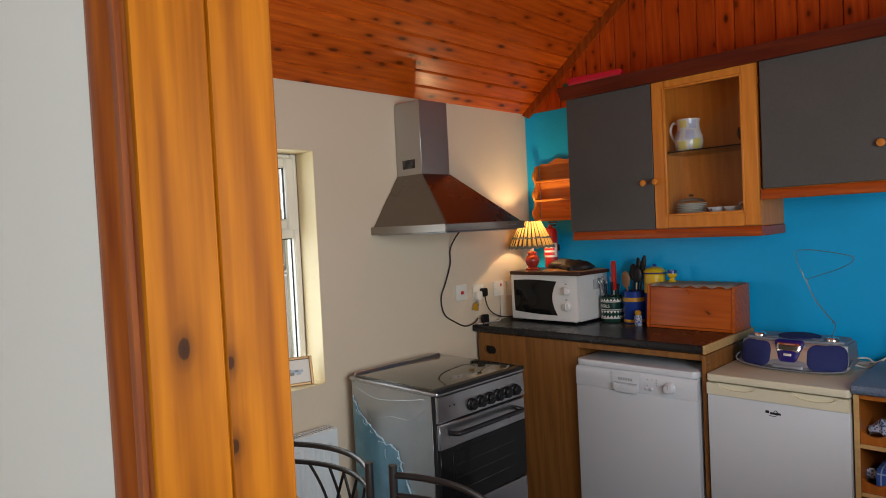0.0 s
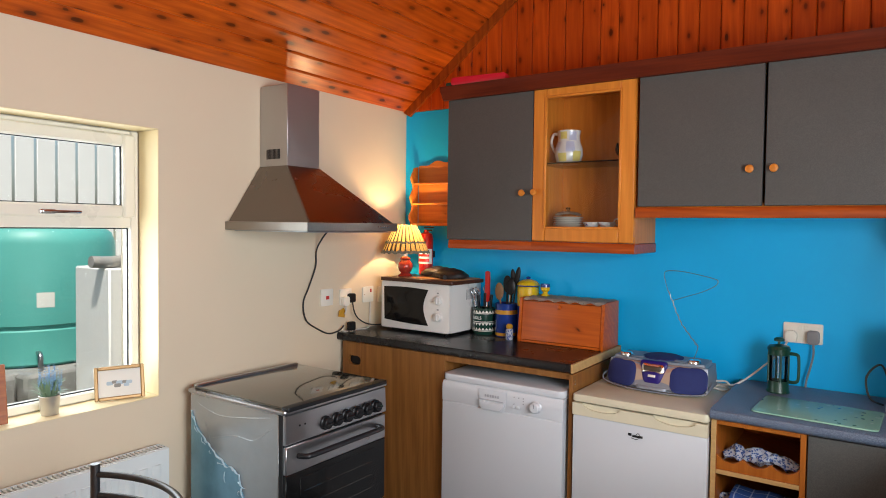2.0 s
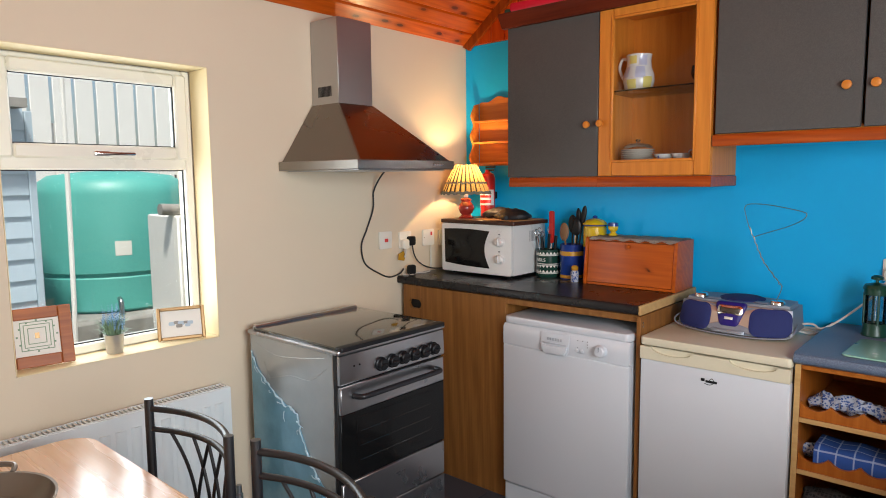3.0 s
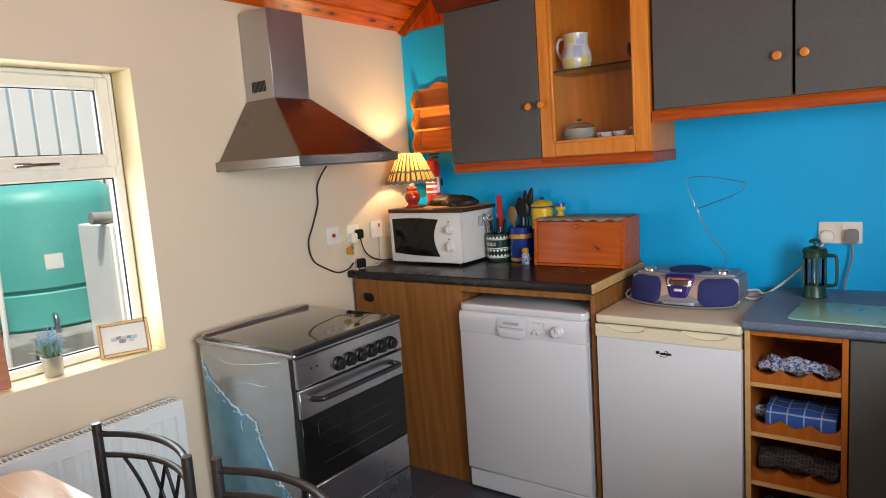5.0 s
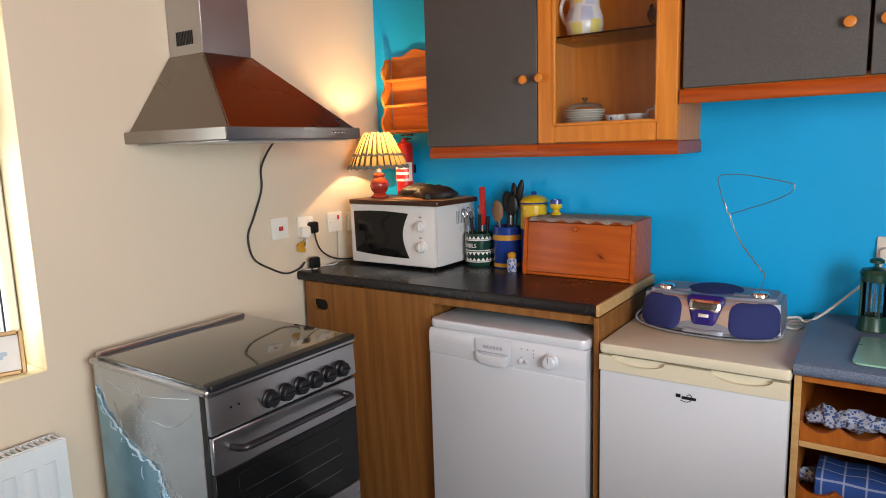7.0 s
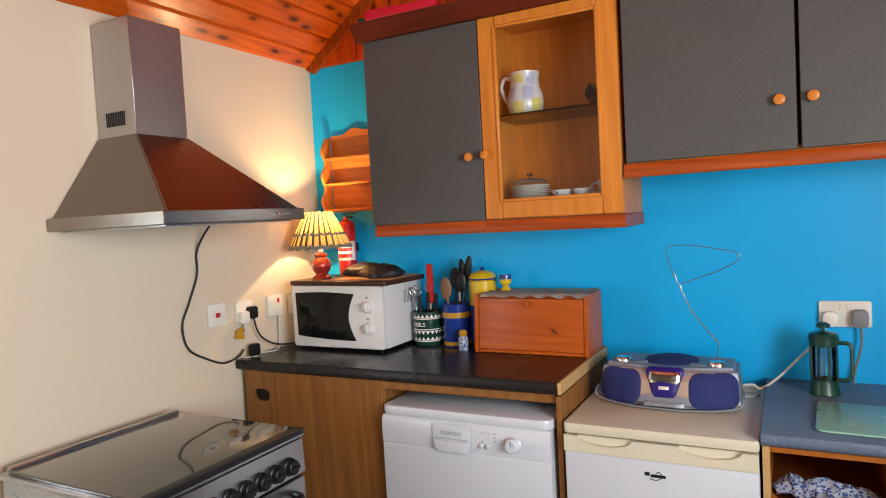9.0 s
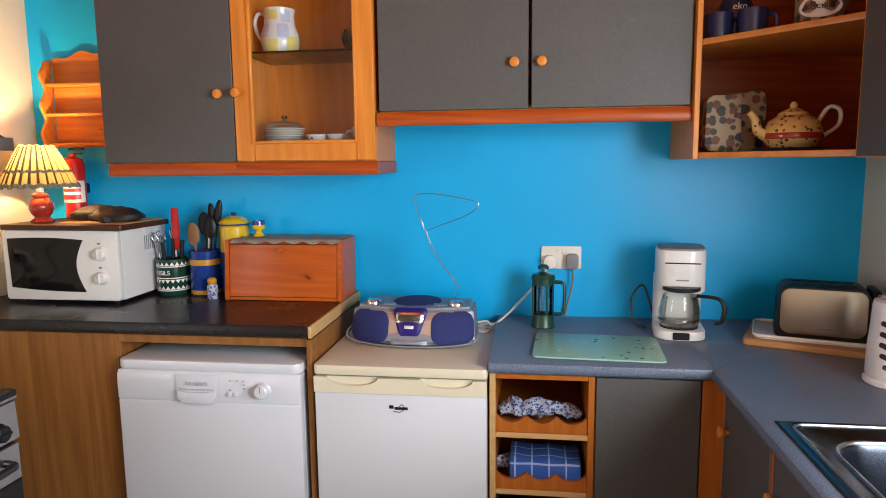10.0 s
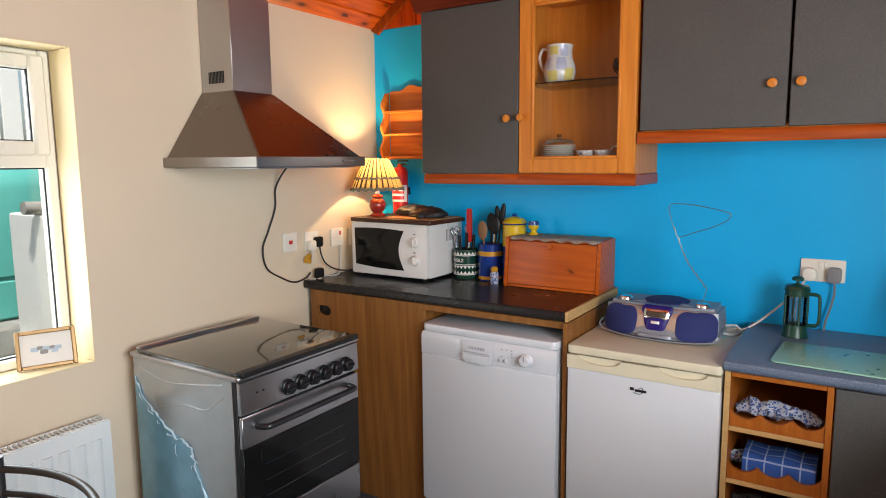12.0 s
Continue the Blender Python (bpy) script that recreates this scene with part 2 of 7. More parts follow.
MICRO_WHITE = surface("off_white_enamel", (0.74, 0.735, 0.71), 0.3, var=0.03, bump=0.02, coat=0.2)
FRIDGE_LID = surface("yellowed_plastic", (0.66, 0.60, 0.44), 0.42, var=0.05, bump=0.05)
UPVC = surface("white_upvc", (0.80, 0.77, 0.67), 0.3, var=0.02, bump=0.02)
RAD_PAINT = surface("radiator_white", (0.69, 0.74, 0.74), 0.32, var=0.03, bump=0.03)
STEEL = surface("brushed_steel", (0.30, 0.275, 0.245), 0.30, 1.0, 0.10, 4, 220, 0.05)
STEEL_SATIN = surface("satin_steel", (0.46, 0.46, 0.47), 0.30, 1.0, 0.08, 5, 150, 0.04)
SINK_STEEL = surface("sink_steel", (0.11, 0.13, 0.17), 0.22, 1.0, 0.10, 5, 150, 0.03)
TOASTER_STEEL = surface("warm_brushed_steel", (0.40, 0.32, 0.24), 0.34, 1.0, 0.10, 4, 220, 0.04)
CHROME = surface("chrome", (0.75, 0.75, 0.76), 0.12, 1.0, 0.04, 5, 100, 0.0)
# one hood steel in two tones: canopy darkened, chimney lightened for their reflections
CANOPY_SHADED = surface("brushed_steel_shaded", (0.20, 0.17, 0.145), 0.28, 1.0, 0.10, 4, 220, 0.05)
CHIMNEY_LIT = surface("brushed_steel_lit", (0.48, 0.475, 0.47), 0.42, 1.0, 0.10, 4, 220, 0.05)
COOKER_SIDE = surface("coated_side_panel", (0.44, 0.46, 0.46), 0.24, 0.7, 0.22, 5, 30, 0.25)
BLACK_GLASS = surface("smoked_glass", (0.006, 0.006, 0.006), 0.12, 0.0, 0.1, 3, 60, 0.0, spec=0.3)
LID_GLASS = surface("smoked_lid_glass", (0.034, 0.030, 0.020), 0.09, 0.0, 0.25, 6, 60, 0.0, coat=0.6, spec=0.8, gloss=0.06)
BLACK = surface("black_plastic", (0.008, 0.008, 0.009), 0.42, var=0.15, bump=0.05, spec=0.3)
BLACK_METAL = surface("black_coated_tube", (0.010, 0.010, 0.012), 0.42, 0.0, 0.15, bump=0.04, coat=0.2)
SMOKED_PLASTIC = surface("smoked_brown_plastic", (0.045, 0.025, 0.022), 0.2, var=0.1, bump=0.0)
RUBBER = surface("dark_cable", (0.02, 0.02, 0.02), 0.55)
GREY_CABLE = surface("grey_cable", (0.20, 0.20, 0.21), 0.5)
FAINT_PRINT = surface("faint_grey_print", (0.40, 0.42, 0.45), 0.4)
WHITE_CABLE = surface("white_cable", (0.62, 0.58, 0.52), 0.5)
SOCKET = surface("socket_plastic", (0.78, 0.75, 0.66), 0.35, var=0.03, bump=0.0)
RED = surface("red_enamel", (0.55, 0.02, 0.015), 0.3, var=0.08, bump=0.03)
CRIMSON = surface("crimson_wrapper", (0.56, 0.012, 0.035), 0.22, var=0.1, bump=0.15, coat=0.4)
RED_GLAZE = surface("dark_red_glaze", (0.33, 0.03, 0.02), 0.2, var=0.2, bump=0.03, coat=0.4)
BRASS = surface("gilt_frame", (0.34, 0.21, 0.09), 0.4, 0.6, 0.15)
PAPER = surface("white_paper", (0.78, 0.76, 0.70), 0.7, var=0.04)
BOOM_SILVER = surface("silver_plastic", (0.24, 0.26, 0.30), 0.42, 0.3, 0.08, bump=0.03)
BOOM_TAN = surface("champagne_plastic", (0.50, 0.38, 0.30), 0.32, 0.5, 0.08, bump=0.03)
BOOM_BLUE = blotched("speaker_mesh", (0.012, 0.022, 0.125), [(0.006, 0.010, 0.06)], 260, 0.8, 0.3, 0.2)
BOOM_VIOLET = surface("violet_plastic", (0.020, 0.010, 0.15), 0.4, var=0.15, spec=0.25)
LCD = surface("dim_display", (0.06, 0.045, 0.03), 0.4, var=0.15)
GREEN_DARK = surface("dark_green_plastic", (0.008, 0.05, 0.03), 0.3, var=0.12, bump=0.03)
GREEN_GLAZE = surface("dark_green_glaze", (0.012, 0.05, 0.035), 0.22, var=0.15, coat=0.3)
WHITE_GLAZE = surface("white_glaze", (0.74, 0.72, 0.66), 0.2, var=0.04, coat=0.4)
BLUE_GLAZE = surface("blue_glaze", (0.015, 0.05, 0.27), 0.2, var=0.2, coat=0.4)
DARKBLUE_GLAZE = surface("navy_glaze", (0.012, 0.025, 0.09), 0.25, var=0.2, coat=0.3)
YELLOW_GLAZE = surface("yellow_glaze", (0.72, 0.48, 0.015), 0.22, var=0.12, coat=0.4)
OCHRE_GLAZE = surface("ochre_glaze", (0.55, 0.28, 0.02), 0.25, var=0.12, coat=0.3)
WOOD_SPOON = surface("worn_spoon_wood", (0.24, 0.12, 0.05), 0.6, var=0.2)
GREEN_MAT = blotched("green_patterned_glass", (0.27, 0.50, 0.37), [(0.40, 0.58, 0.46), (0.04, 0.16, 0.10)], 19, 0.2, 0.25)
FLORAL = blotched("blue_floral_cotton", (0.42, 0.45, 0.53), [(0.03, 0.07, 0.24), (0.07, 0.12, 0.30)], 85, 0.9, 0.46, 0.3)
PLAID = plaid("blue_check_cotton", (0.02, 0.075, 0.30), (0.34, 0.42, 0.60), 0.052, 0.9, 0.09)
DARK_CHECK = plaid("dark_check_cotton", (0.020, 0.018, 0.020), (0.085, 0.075, 0.075), 0.012, 0.9, 0.3)
FRUIT_PRINT = blotched("printed_tin", (0.27, 0.20, 0.12), [(0.018, 0.014, 0.03), (0.12, 0.04, 0.02), (0.03, 0.035, 0.025)], 20, 0.6, 0.42)
TEAPOT = blotched("painted_teapot_glaze", (0.60, 0.40, 0.14), [(0.05, 0.08, 0.03), (0.34, 0.07, 0.02)], 46, 0.22, 0.34)
JUG_GLAZE = surface("jug_white_glaze", (0.74, 0.72, 0.70), 0.2, var=0.05, coat=0.4)
JUG_BLUE = surface("jug_lilac_patch", (0.52, 0.54, 0.70), 0.22, var=0.08, coat=0.4)
JUG_YELLOW = surface("jug_yellow_patch", (0.76, 0.64, 0.20), 0.22, var=0.08, coat=0.4)
CUP_PRINT = blotched("blue_painted_china", (0.72, 0.72, 0.72), [(0.02, 0.07, 0.32)], 26, 0.2, 0.26)
CLOTH = blotched("linen_runner", (0.70, 0.67, 0.60), [(0.42, 0.42, 0.44), (0.6, 0.5, 0.36)], 60, 0.9, 0.28, 0.4)
FILM = surface("blue_protective_film", (0.17, 0.38, 0.50), 0.22, 0.35, 0.45, 7, 40, 0.5, coat=0.5)
# film colour made paler, so the glints along the tear are painted in
FILM_EDGE = surface("torn_film_edge_glints", (0.42, 0.58, 0.66), 0.25, 0.1, 0.3, 40, 120, 0.5, coat=0.5)
GLOVE = surface("black_quilted_glove", (0.012, 0.011, 0.011), 0.55, var=0.3, fine=60, bump=0.5)
LEAF = surface("sage_leaf", (0.20, 0.32, 0.20), 0.6, var=0.3)
LAVENDER = surface("lavender_flower", (0.20, 0.36, 0.55), 0.7, var=0.3)
ZINC = surface("zinc_bucket", (0.55, 0.53, 0.50), 0.4, 0.7, 0.2)
PAN = surface("grey_brown_pan", (0.20, 0.17, 0.14), 0.3, 0.6, 0.2, coat=0.2)
CLEAR = glass("clear_glass", (0.96, 0.97, 0.96))
TUMBLER = glass("drinking_glass", (0.86, 0.88, 0.88), 0.0, 0.5)
SMOKE_EDGE = glass("green_edge_glass", (0.72, 0.82, 0.78), 0.0, 0.4)
TANK_GREEN = surface("green_oil_tank", (0.10, 0.42, 0.37), 0.45, var=0.15, scale=3, bump=0.1)
STONE = surface("grey_rubble_stone", (0.30, 0.29, 0.27), 0.9, var=0.4, scale=14, fine=80, bump=0.6)
SHED_PAINT = surface("pale_blue_boards", (0.42, 0.52, 0.60), 0.6, var=0.08, bump=0.2)
RENDER_WHITE = surface("white_render", (0.78, 0.77, 0.74), 0.8, var=0.06, bump=0.4)
GROUND = surface("mossy_gravel", (0.19, 0.20, 0.14), 0.95, var=0.4, scale=4, fine=50, bump=0.6)
FENCE = surface("pale_fence_wood", (0.85, 0.84, 0.81), 0.8, var=0.06, bump=0.3)
HALL_FLOOR = surface("hall_floor", (0.20, 0.15, 0.10), 0.5, var=0.2)


def shade_cloth():
    m, n, l, b = nodes_of("pleated_shade_cloth")
    tc, sp = n.new("ShaderNodeTexCoord"), n.new("ShaderNodeSeparateXYZ")
    l.new(tc.outputs["Object"], sp.inputs[0])
    ang = n.new("ShaderNodeMath")
    ang.operation = "ARCTAN2"
    l.new(sp.outputs[0], ang.inputs[0])
    l.new(sp.outputs[1], ang.inputs[1])
    st = math_node(n, l, "SINE", math_node(n, l, "MULTIPLY", ang.outputs[0], 26.0))
    c = mixed(n, l, ramp(n, l, st, [(0.35, (0, 0, 0)), (0.75, (1, 1, 1))]), (0.62, 0.40, 0.13), (0.05, 0.04, 0.025))
    tl, df, mx = n.new("ShaderNodeBsdfTranslucent"), n.new("ShaderNodeBsdfDiffuse"), n.new("ShaderNodeMixShader")
    mx.inputs[0].default_value = 0.17
    l.new(c, tl.inputs[0])
    l.new(c, df.inputs[0])
    l.new(df.outputs[0], mx.inputs[1])
    l.new(tl.outputs[0], mx.inputs[2])
    l.new(mx.outputs[0], n["Material Output"].inputs[0])
    return m


def glowing(name, col, strength):
    m, n, l, b = nodes_of(name)
    b.inputs["Base Color"].default_value = (*col, 1)
    b.inputs["Emission Color"].default_value, b.inputs["Emission Strength"].default_value = (*col, 1), strength
    return m


SHADE = shade_cloth()
SHADE_HEM = surface("shade_hem_cloth", (0.20, 0.20, 0.15), 0.9, var=0.3)
BULB = glowing("lit_bulb", (1.0, 0.72, 0.38), 8.0)

# ---- mesh helpers ----
ORIGIN = {}


def box(x0, x1, y0, y1, z0, z1, b=0.003, seg=1):
    bm = bmesh.new()
    bmesh.ops.create_cube(bm, size=1.0)
    for v in bm.verts:
        v.co = Vector(((x0 + x1) / 2 + v.co.x * (x1 - x0), (y0 + y1) / 2 + v.co.y * (y1 - y0), (z0 + z1) / 2 + v.co.z * (z1 - z0)))
    b = min(b, 0.45 * min(x1 - x0, y1 - y0, z1 - z0))
    if b > 0:
        bmesh.ops.bevel(bm, geom=list(bm.edges), offset=b, segments=seg, profile=0.6, affect="EDGES")
    return bm


def joined(*bms):
    out = bms[0]
    for other in bms[1:]:
        me = bpy.data.meshes.new("tmp")
        other.to_mesh(me)
        other.free()
        out.from_mesh(me)
        bpy.data.meshes.remove(me)
    return out


def moved(bm, m):
    bm.transform(m)
    return bm


def lathe(profile, cx=0.0, cy=0.0, z=0.0, seg=28, cap=True):
    """A turned shape from rows of radius and height."""
    bm = bmesh.new()
    rings = []
    for r, h in profile:
        rings.append([bm.verts.new((cx + r * math.cos(2 * math.pi * i / seg), cy + r * math.sin(2 * math.pi * i / seg), z + h)) for i in range(seg)])
    for a, b in zip(rings, rings[1:]):
        for i in range(seg):
            bm.faces.new((a[i], a[(i + 1) % seg], b[(i + 1) % seg], b[i]))
    if cap:
        bm.faces.new(rings[0][::-1])
        bm.faces.new(rings[-1])
    return bm


def glide(pts, res=6, closed=False):
    """A smooth line through the points given."""
    pts = [Vector(p) for p in pts]
    if len(pts) < 3 or res < 2:
        return pts
    out, n = [], len(pts)
    for i in range(n if closed else n - 1):
        if closed:
            p0, p1, p2, p3 = pts[i - 1], pts[i], pts[(i + 1) % n], pts[(i + 2) % n]
        else:
            p0, p1, p2, p3 = pts[max(0, i - 1)], pts[i], pts[i + 1], pts[min(n - 1, i + 2)]
        for k in range(res):
            t = k / res
            out.append(0.5 * ((2 * p1) + (p2 - p0) * t + (2 * p0 - 5 * p1 + 4 * p2 - p3) * t * t + (3 * p1 - p0 - 3 * p2 + p3) * t ** 3))
    if not closed:
        out.append(pts[-1])
    return out


def tube(pts, r, seg=8, res=6, closed=False):
    """A round bar along a line; r may be one radius or one for each end."""
    line = glide(pts, res, closed)
    r0, r1 = r if isinstance(r, tuple) else (r, r)
    bm, rings, n = bmesh.new(), [], len(line)
    up = Vector((0, 0, 1))
    side = None
    for i, p in enumerate(line):
        a, b = (line[i - 1], line[(i + 1) % n]) if closed else (line[max(0, i - 1)], line[min(n - 1, i + 1)])
        d = (b - a).normalized()
        if side is None:
            side = d.cross(up if abs(d.z) < 0.9 else Vector((1, 0, 0))).normalized()
        side = (side - d * side.dot(d)).normalized()
        other = d.cross(side)
        rad = r0 + (r1 - r0) * i / max(1, n - 1)
        rings.append([bm.verts.new(p + rad * (math.cos(2 * math.pi * k / seg) * side + math.sin(2 * math.pi * k / seg) * other)) for k in range(seg)])
    pairs = list(zip(rings, rings[1:])) + ([(rings[-1], rings[0])] if closed else [])
    for a, b in pairs:
        for k in range(seg):
            bm.faces.new((a[k], a[(k + 1) % seg], b[(k + 1) % seg], b[k]))
    if not closed:
        bm.faces.new(rings[0][::-1])
        bm.faces.new(rings[-1])
    bmesh.ops.recalc_face_normals(bm, faces=bm.faces)
    return bm


def prism(poly, axis, a, b, bevel=0.0):
    """A flat outline drawn out along an axis: x takes (y, z), y takes (x, z), z takes (x, y)."""
    bm = bmesh.new()

    def spot(u, v, w):
        return {"x": (w, u, v), "y": (u, w, v), "z": (u, v, w)}[axis]
    lo, hi = [bm.verts.new(spot(u, v, a)) for u, v in poly], [bm.verts.new(spot(u, v, b)) for u, v in poly]
    bm.faces.new(lo), bm.faces.new(hi[::-1])
    n = len(poly)
    for i in range(n):
        bm.faces.new((lo[i], hi[i], hi[(i + 1) % n], lo[(i + 1) % n]))
    bmesh.ops.recalc_face_normals(bm, faces=bm.faces)
    if bevel:
        rim = [e for e in bm.edges if (e.verts[0] in lo and e.verts[1] in lo) or (e.verts[0] in hi and e.verts[1] in hi)]
        bmesh.ops.bevel(bm, geom=rim, offset=bevel, segments=2, profile=0.6, affect="EDGES")
    return bm


def rounded(u0, u1, v0, v1, r, n=5):
    out = []
    for cu, cv, start in ((u1 - r, v1 - r, 0), (u0 + r, v1 - r, 90), (u0 + r, v0 + r, 180), (u1 - r, v0 + r, 270)):
        for i in range(n + 1):
            a = radians(start + 90 * i / n)
            out.append((cu + r * math.cos(a), cv + r * math.sin(a)))
    return out


def ring_frame(axis, u0, u1, v0, v1, w, a, b, bevel=0.004):
    """Four bars round an opening."""
    def bar(p0, p1, q0, q1):
        lim = {"x": (a, b, p0, p1, q0, q1), "y": (p0, p1, a, b, q0, q1), "z": (p0, p1, q0, q1, a, b)}[axis]
        return box(*lim, bevel)
    return joined(bar(u0, u0 + w, v0, v1), bar(u1 - w, u1, v0, v1), bar(u0 + w, u1 - w, v0, v0 + w), bar(u0 + w, u1 - w, v1 - w, v1))


def crumple(bm, amount, scale, seed=0):
    for v in bm.verts:
        p = v.co * scale + Vector((seed * 7.3, seed * 3.1, seed))
        v.co += Vector((noise.noise(p), noise.noise(p + Vector((9, 0, 0))), noise.noise(p + Vector((0, 9, 0))))) * amount
    return bm


def lettering(body, size, depth=0.0006):
    cu = bpy.data.curves.new("lettering", "FONT")
    cu.body, cu.size, cu.extrude, cu.align_x, cu.align_y = body, size, depth, "CENTER", "CENTER"
    ob = bpy.data.objects.new("lettering", cu)
    me = bpy.data.meshes.new_from_object(ob)
    bm = bmesh.new()
    bm.from_mesh(me)
    bpy.data.meshes.remove(me), bpy.data.objects.remove(ob), bpy.data.curves.remove(cu)
    return bm


def mesh_ob(name, bm, material, smooth=True):
    me = bpy.data.meshes.new(name)
    bmesh.ops.recalc_face_normals(bm, faces=bm.faces)
    bm.to_mesh(me)
    bm.free()
    me.materials.append(material)
    if smooth:
        me.polygons.foreach_set("use_smooth", [True] * len(me.polygons))
        me.set_sharp_from_angle(angle=radians(38))
    return new(name, me)


def thing(name, at, label, category, group="", rz=0.0, rx=0.0, ry=0.0, local=False):
    """An Empty at the base of a thing. local: its parts are drawn round that base."""
    ob = new(name)
    ob.empty_display_size = 0.05
    ob.matrix_basis = pose(*at, rx, ry, rz)
    ORIGIN[ob] = Vector((0, 0, 0)) if local else Vector(at)
    return tagged(ob, label, category, group)


def part(name, bm, material, parent, label="", smooth=True):
    bm.transform(Matrix.Translation(-ORIGIN.get(parent, Vector((0, 0, 0)))))
    ob = mesh_ob(name, bm, material, smooth)
    ob.parent = parent
    ORIGIN[ob] = ORIGIN.get(parent, Vector((0, 0, 0)))
    return tagged(ob, label)


def solo(name, bm, material, label, category, group="", kind="", smooth=True):
    return tagged(mesh_ob(name, bm, material, smooth), label, category, group, kind)


def structure(name, bm, material, label, category, smooth=True):
    return solo(name, bm, material, label, category, "", "structure", smooth)


# ---- the large structure ----
W, D, EAVE, RIDGE = 3.18, -3.03, 2.25, 3.50
RISE = (RIDGE - EAVE) / (W / 2)


def roof_z(x):
    return EAVE + RISE * min(x, W - x)


# window openings: y from, y to, z from, z to
WIN = (-2.345, -1.615, 0.868, 1.950)
WIN_E = (-2.98, -1.55, 1.05, 2.15)


def wall_with_hole(x0, x1, y0, y1, z1, hole):
    a, b, c, d = hole
    return joined(box(x0, x1, y0, a, 0, z1, 0), box(x0, x1, b, y1, 0, z1, 0), box(x0, x1, a, b, 0, c, 0.0), box(x0, x1, a, b, d, z1, 0.0))


structure("wall_west", wall_with_hole(-0.28, 0.0, D - 0.13, 0.0, EAVE + 0.02, WIN), CREAM, "cream painted plaster wall with a window opening", "wall")
structure("wall_east", wall_with_hole(W, W + 0.28, D - 0.13, 0.0, EAVE + 0.02, WIN_E), CREAM, "cream painted plaster wall beside the sink", "wall")
wall_north = structure("wall_north", box(-0.28, W + 0.28, 0.0, 0.2, 0, EAVE, 0), BLUE, "bright blue painted wall behind the worktops", "wall")
structure("wall_gable", prism([(-0.28, EAVE), (W + 0.28, EAVE), (W + 0.28, EAVE + 0.05), (W / 2, RIDGE + 0.15), (-0.28, EAVE + 0.05)], "y", 0.004, 0.2), PINE_TRIM, "backing of the timber gable", "wall")

# the partition with the doorway through which the walk begins
DOOR = (2.0, 2.82, 2.06)
south = joined(box(0, DOOR[0] - 0.02, D - 0.12, D - 0.01, 0, EAVE, 0), box(DOOR[1] + 0.02, W, D - 0.12, D - 0.01, 0, EAVE, 0), box(DOOR[0] - 0.02, DOOR[1] + 0.02, D - 0.12, D - 0.01, DOOR[2] + 0.02, EAVE, 0),
               prism([(0, EAVE), (W, EAVE), (W / 2, RIDGE)], "y", D - 0.12, D - 0.01))
structure("wall_south", south, WHITE_WALL, "white painted partition wall with a doorway", "wall")
lining = joined(box(0, DOOR[0] - 0.02, D - 0.0098, D - 0.002, 0, EAVE, 0), box(DOOR[1] + 0.02, W, D - 0.0098, D - 0.002, 0, EAVE, 0), box(DOOR[0] - 0.02, DOOR[1] + 0.02, D - 0.0098, D - 0.002, DOOR[2] + 0.025, EAVE, 0), prism([(0, EAVE), (W, EAVE), (W / 2, RIDGE)], "y", D - 0.0098, D - 0.002))
structure("wall_south_plaster", lining, CREAM, "cream painted plaster on the kitchen side of the partition", "wall")
door_1 = structure("door_1", box(DOOR[0] - 0.02, DOOR[1] + 0.02, D - 0.13, D, DOOR[2], DOOR[2] + 0.022, 0.002), PINE_DOOR, "open doorway lined with knotty golden pine", "door frame")
for x0, x1 in ((DOOR[0] - 0.02, DOOR[0]), (DOOR[1], DOOR[1] + 0.02)):
    part("jamb_board", box(x0, x1, D - 0.130, D - 0.064, 0, DOOR[2], 0.002), PINE_DOOR, door_1)
    part("jamb_board", box(x0 + 0.001, x1 - 0.001, D - 0.0635, D, 0, DOOR[2], 0.002), PINE_DOOR, door_1)


def architrave(x_in, x_out, y_wall, out):
    """A moulded strip on the wall round the doorway; its steps follow a torus moulding."""
    s = 1 if x_out > x_in else -1
    w = abs(x_out - x_in)
    prof = [(0, 0), (0, 0.009), (0.10, 0.010), (0.13, 0.014), (0.24, 0.015), (0.28, 0.010), (0.33, 0.009), (0.40, 0.013), (0.50, 0.019), (0.62, 0.022), (0.74, 0.020), (0.80, 0.014), (0.85, 0.013), (0.88, 0.017), (0.95, 0.016), (1.0, 0.010), (1.0, 0)]
    return prism([(x_in + s * w * p, y_wall + out * q) for p, q in prof], "z", 0.0, DOOR[2] + 0.06)


for y_wall, out, wide in ((D - 0.121, -1, 0.078), (D - 0.0015, 1, 0.054)):
    part("architrave", architrave(DOOR[0] - (0.004 if out < 0 else 0.019), DOOR[0] - wide, y_wall, out), ARCH_PINE, door_1, "red-stained moulded pine strip")
    part("architrave", architrave(DOOR[1] + 0.004, DOOR[1] + 0.074, y_wall, out), ARCH_PINE, door_1, "red-stained moulded pine strip")
    part("architrave", box(DOOR[0] - 0.004, DOOR[1] + 0.004, min(y_wall, y_wall + out * 0.02), max(y_wall, y_wall + out * 0.02), DOOR[2] + 0.002, DOOR[2] + 0.06, 0.004), ARCH_PINE, door_1, "red-stained moulded pine strip")

# hall behind the doorway
HALL = (0.9, 3.6, -5.0, D - 0.13, 2.45)
structure("wall_hall_west", box(HALL[0] - 0.1, HALL[0], HALL[2], HALL[3], 0, HALL[4], 0), WHITE_WALL, "white painted hall wall", "wall")
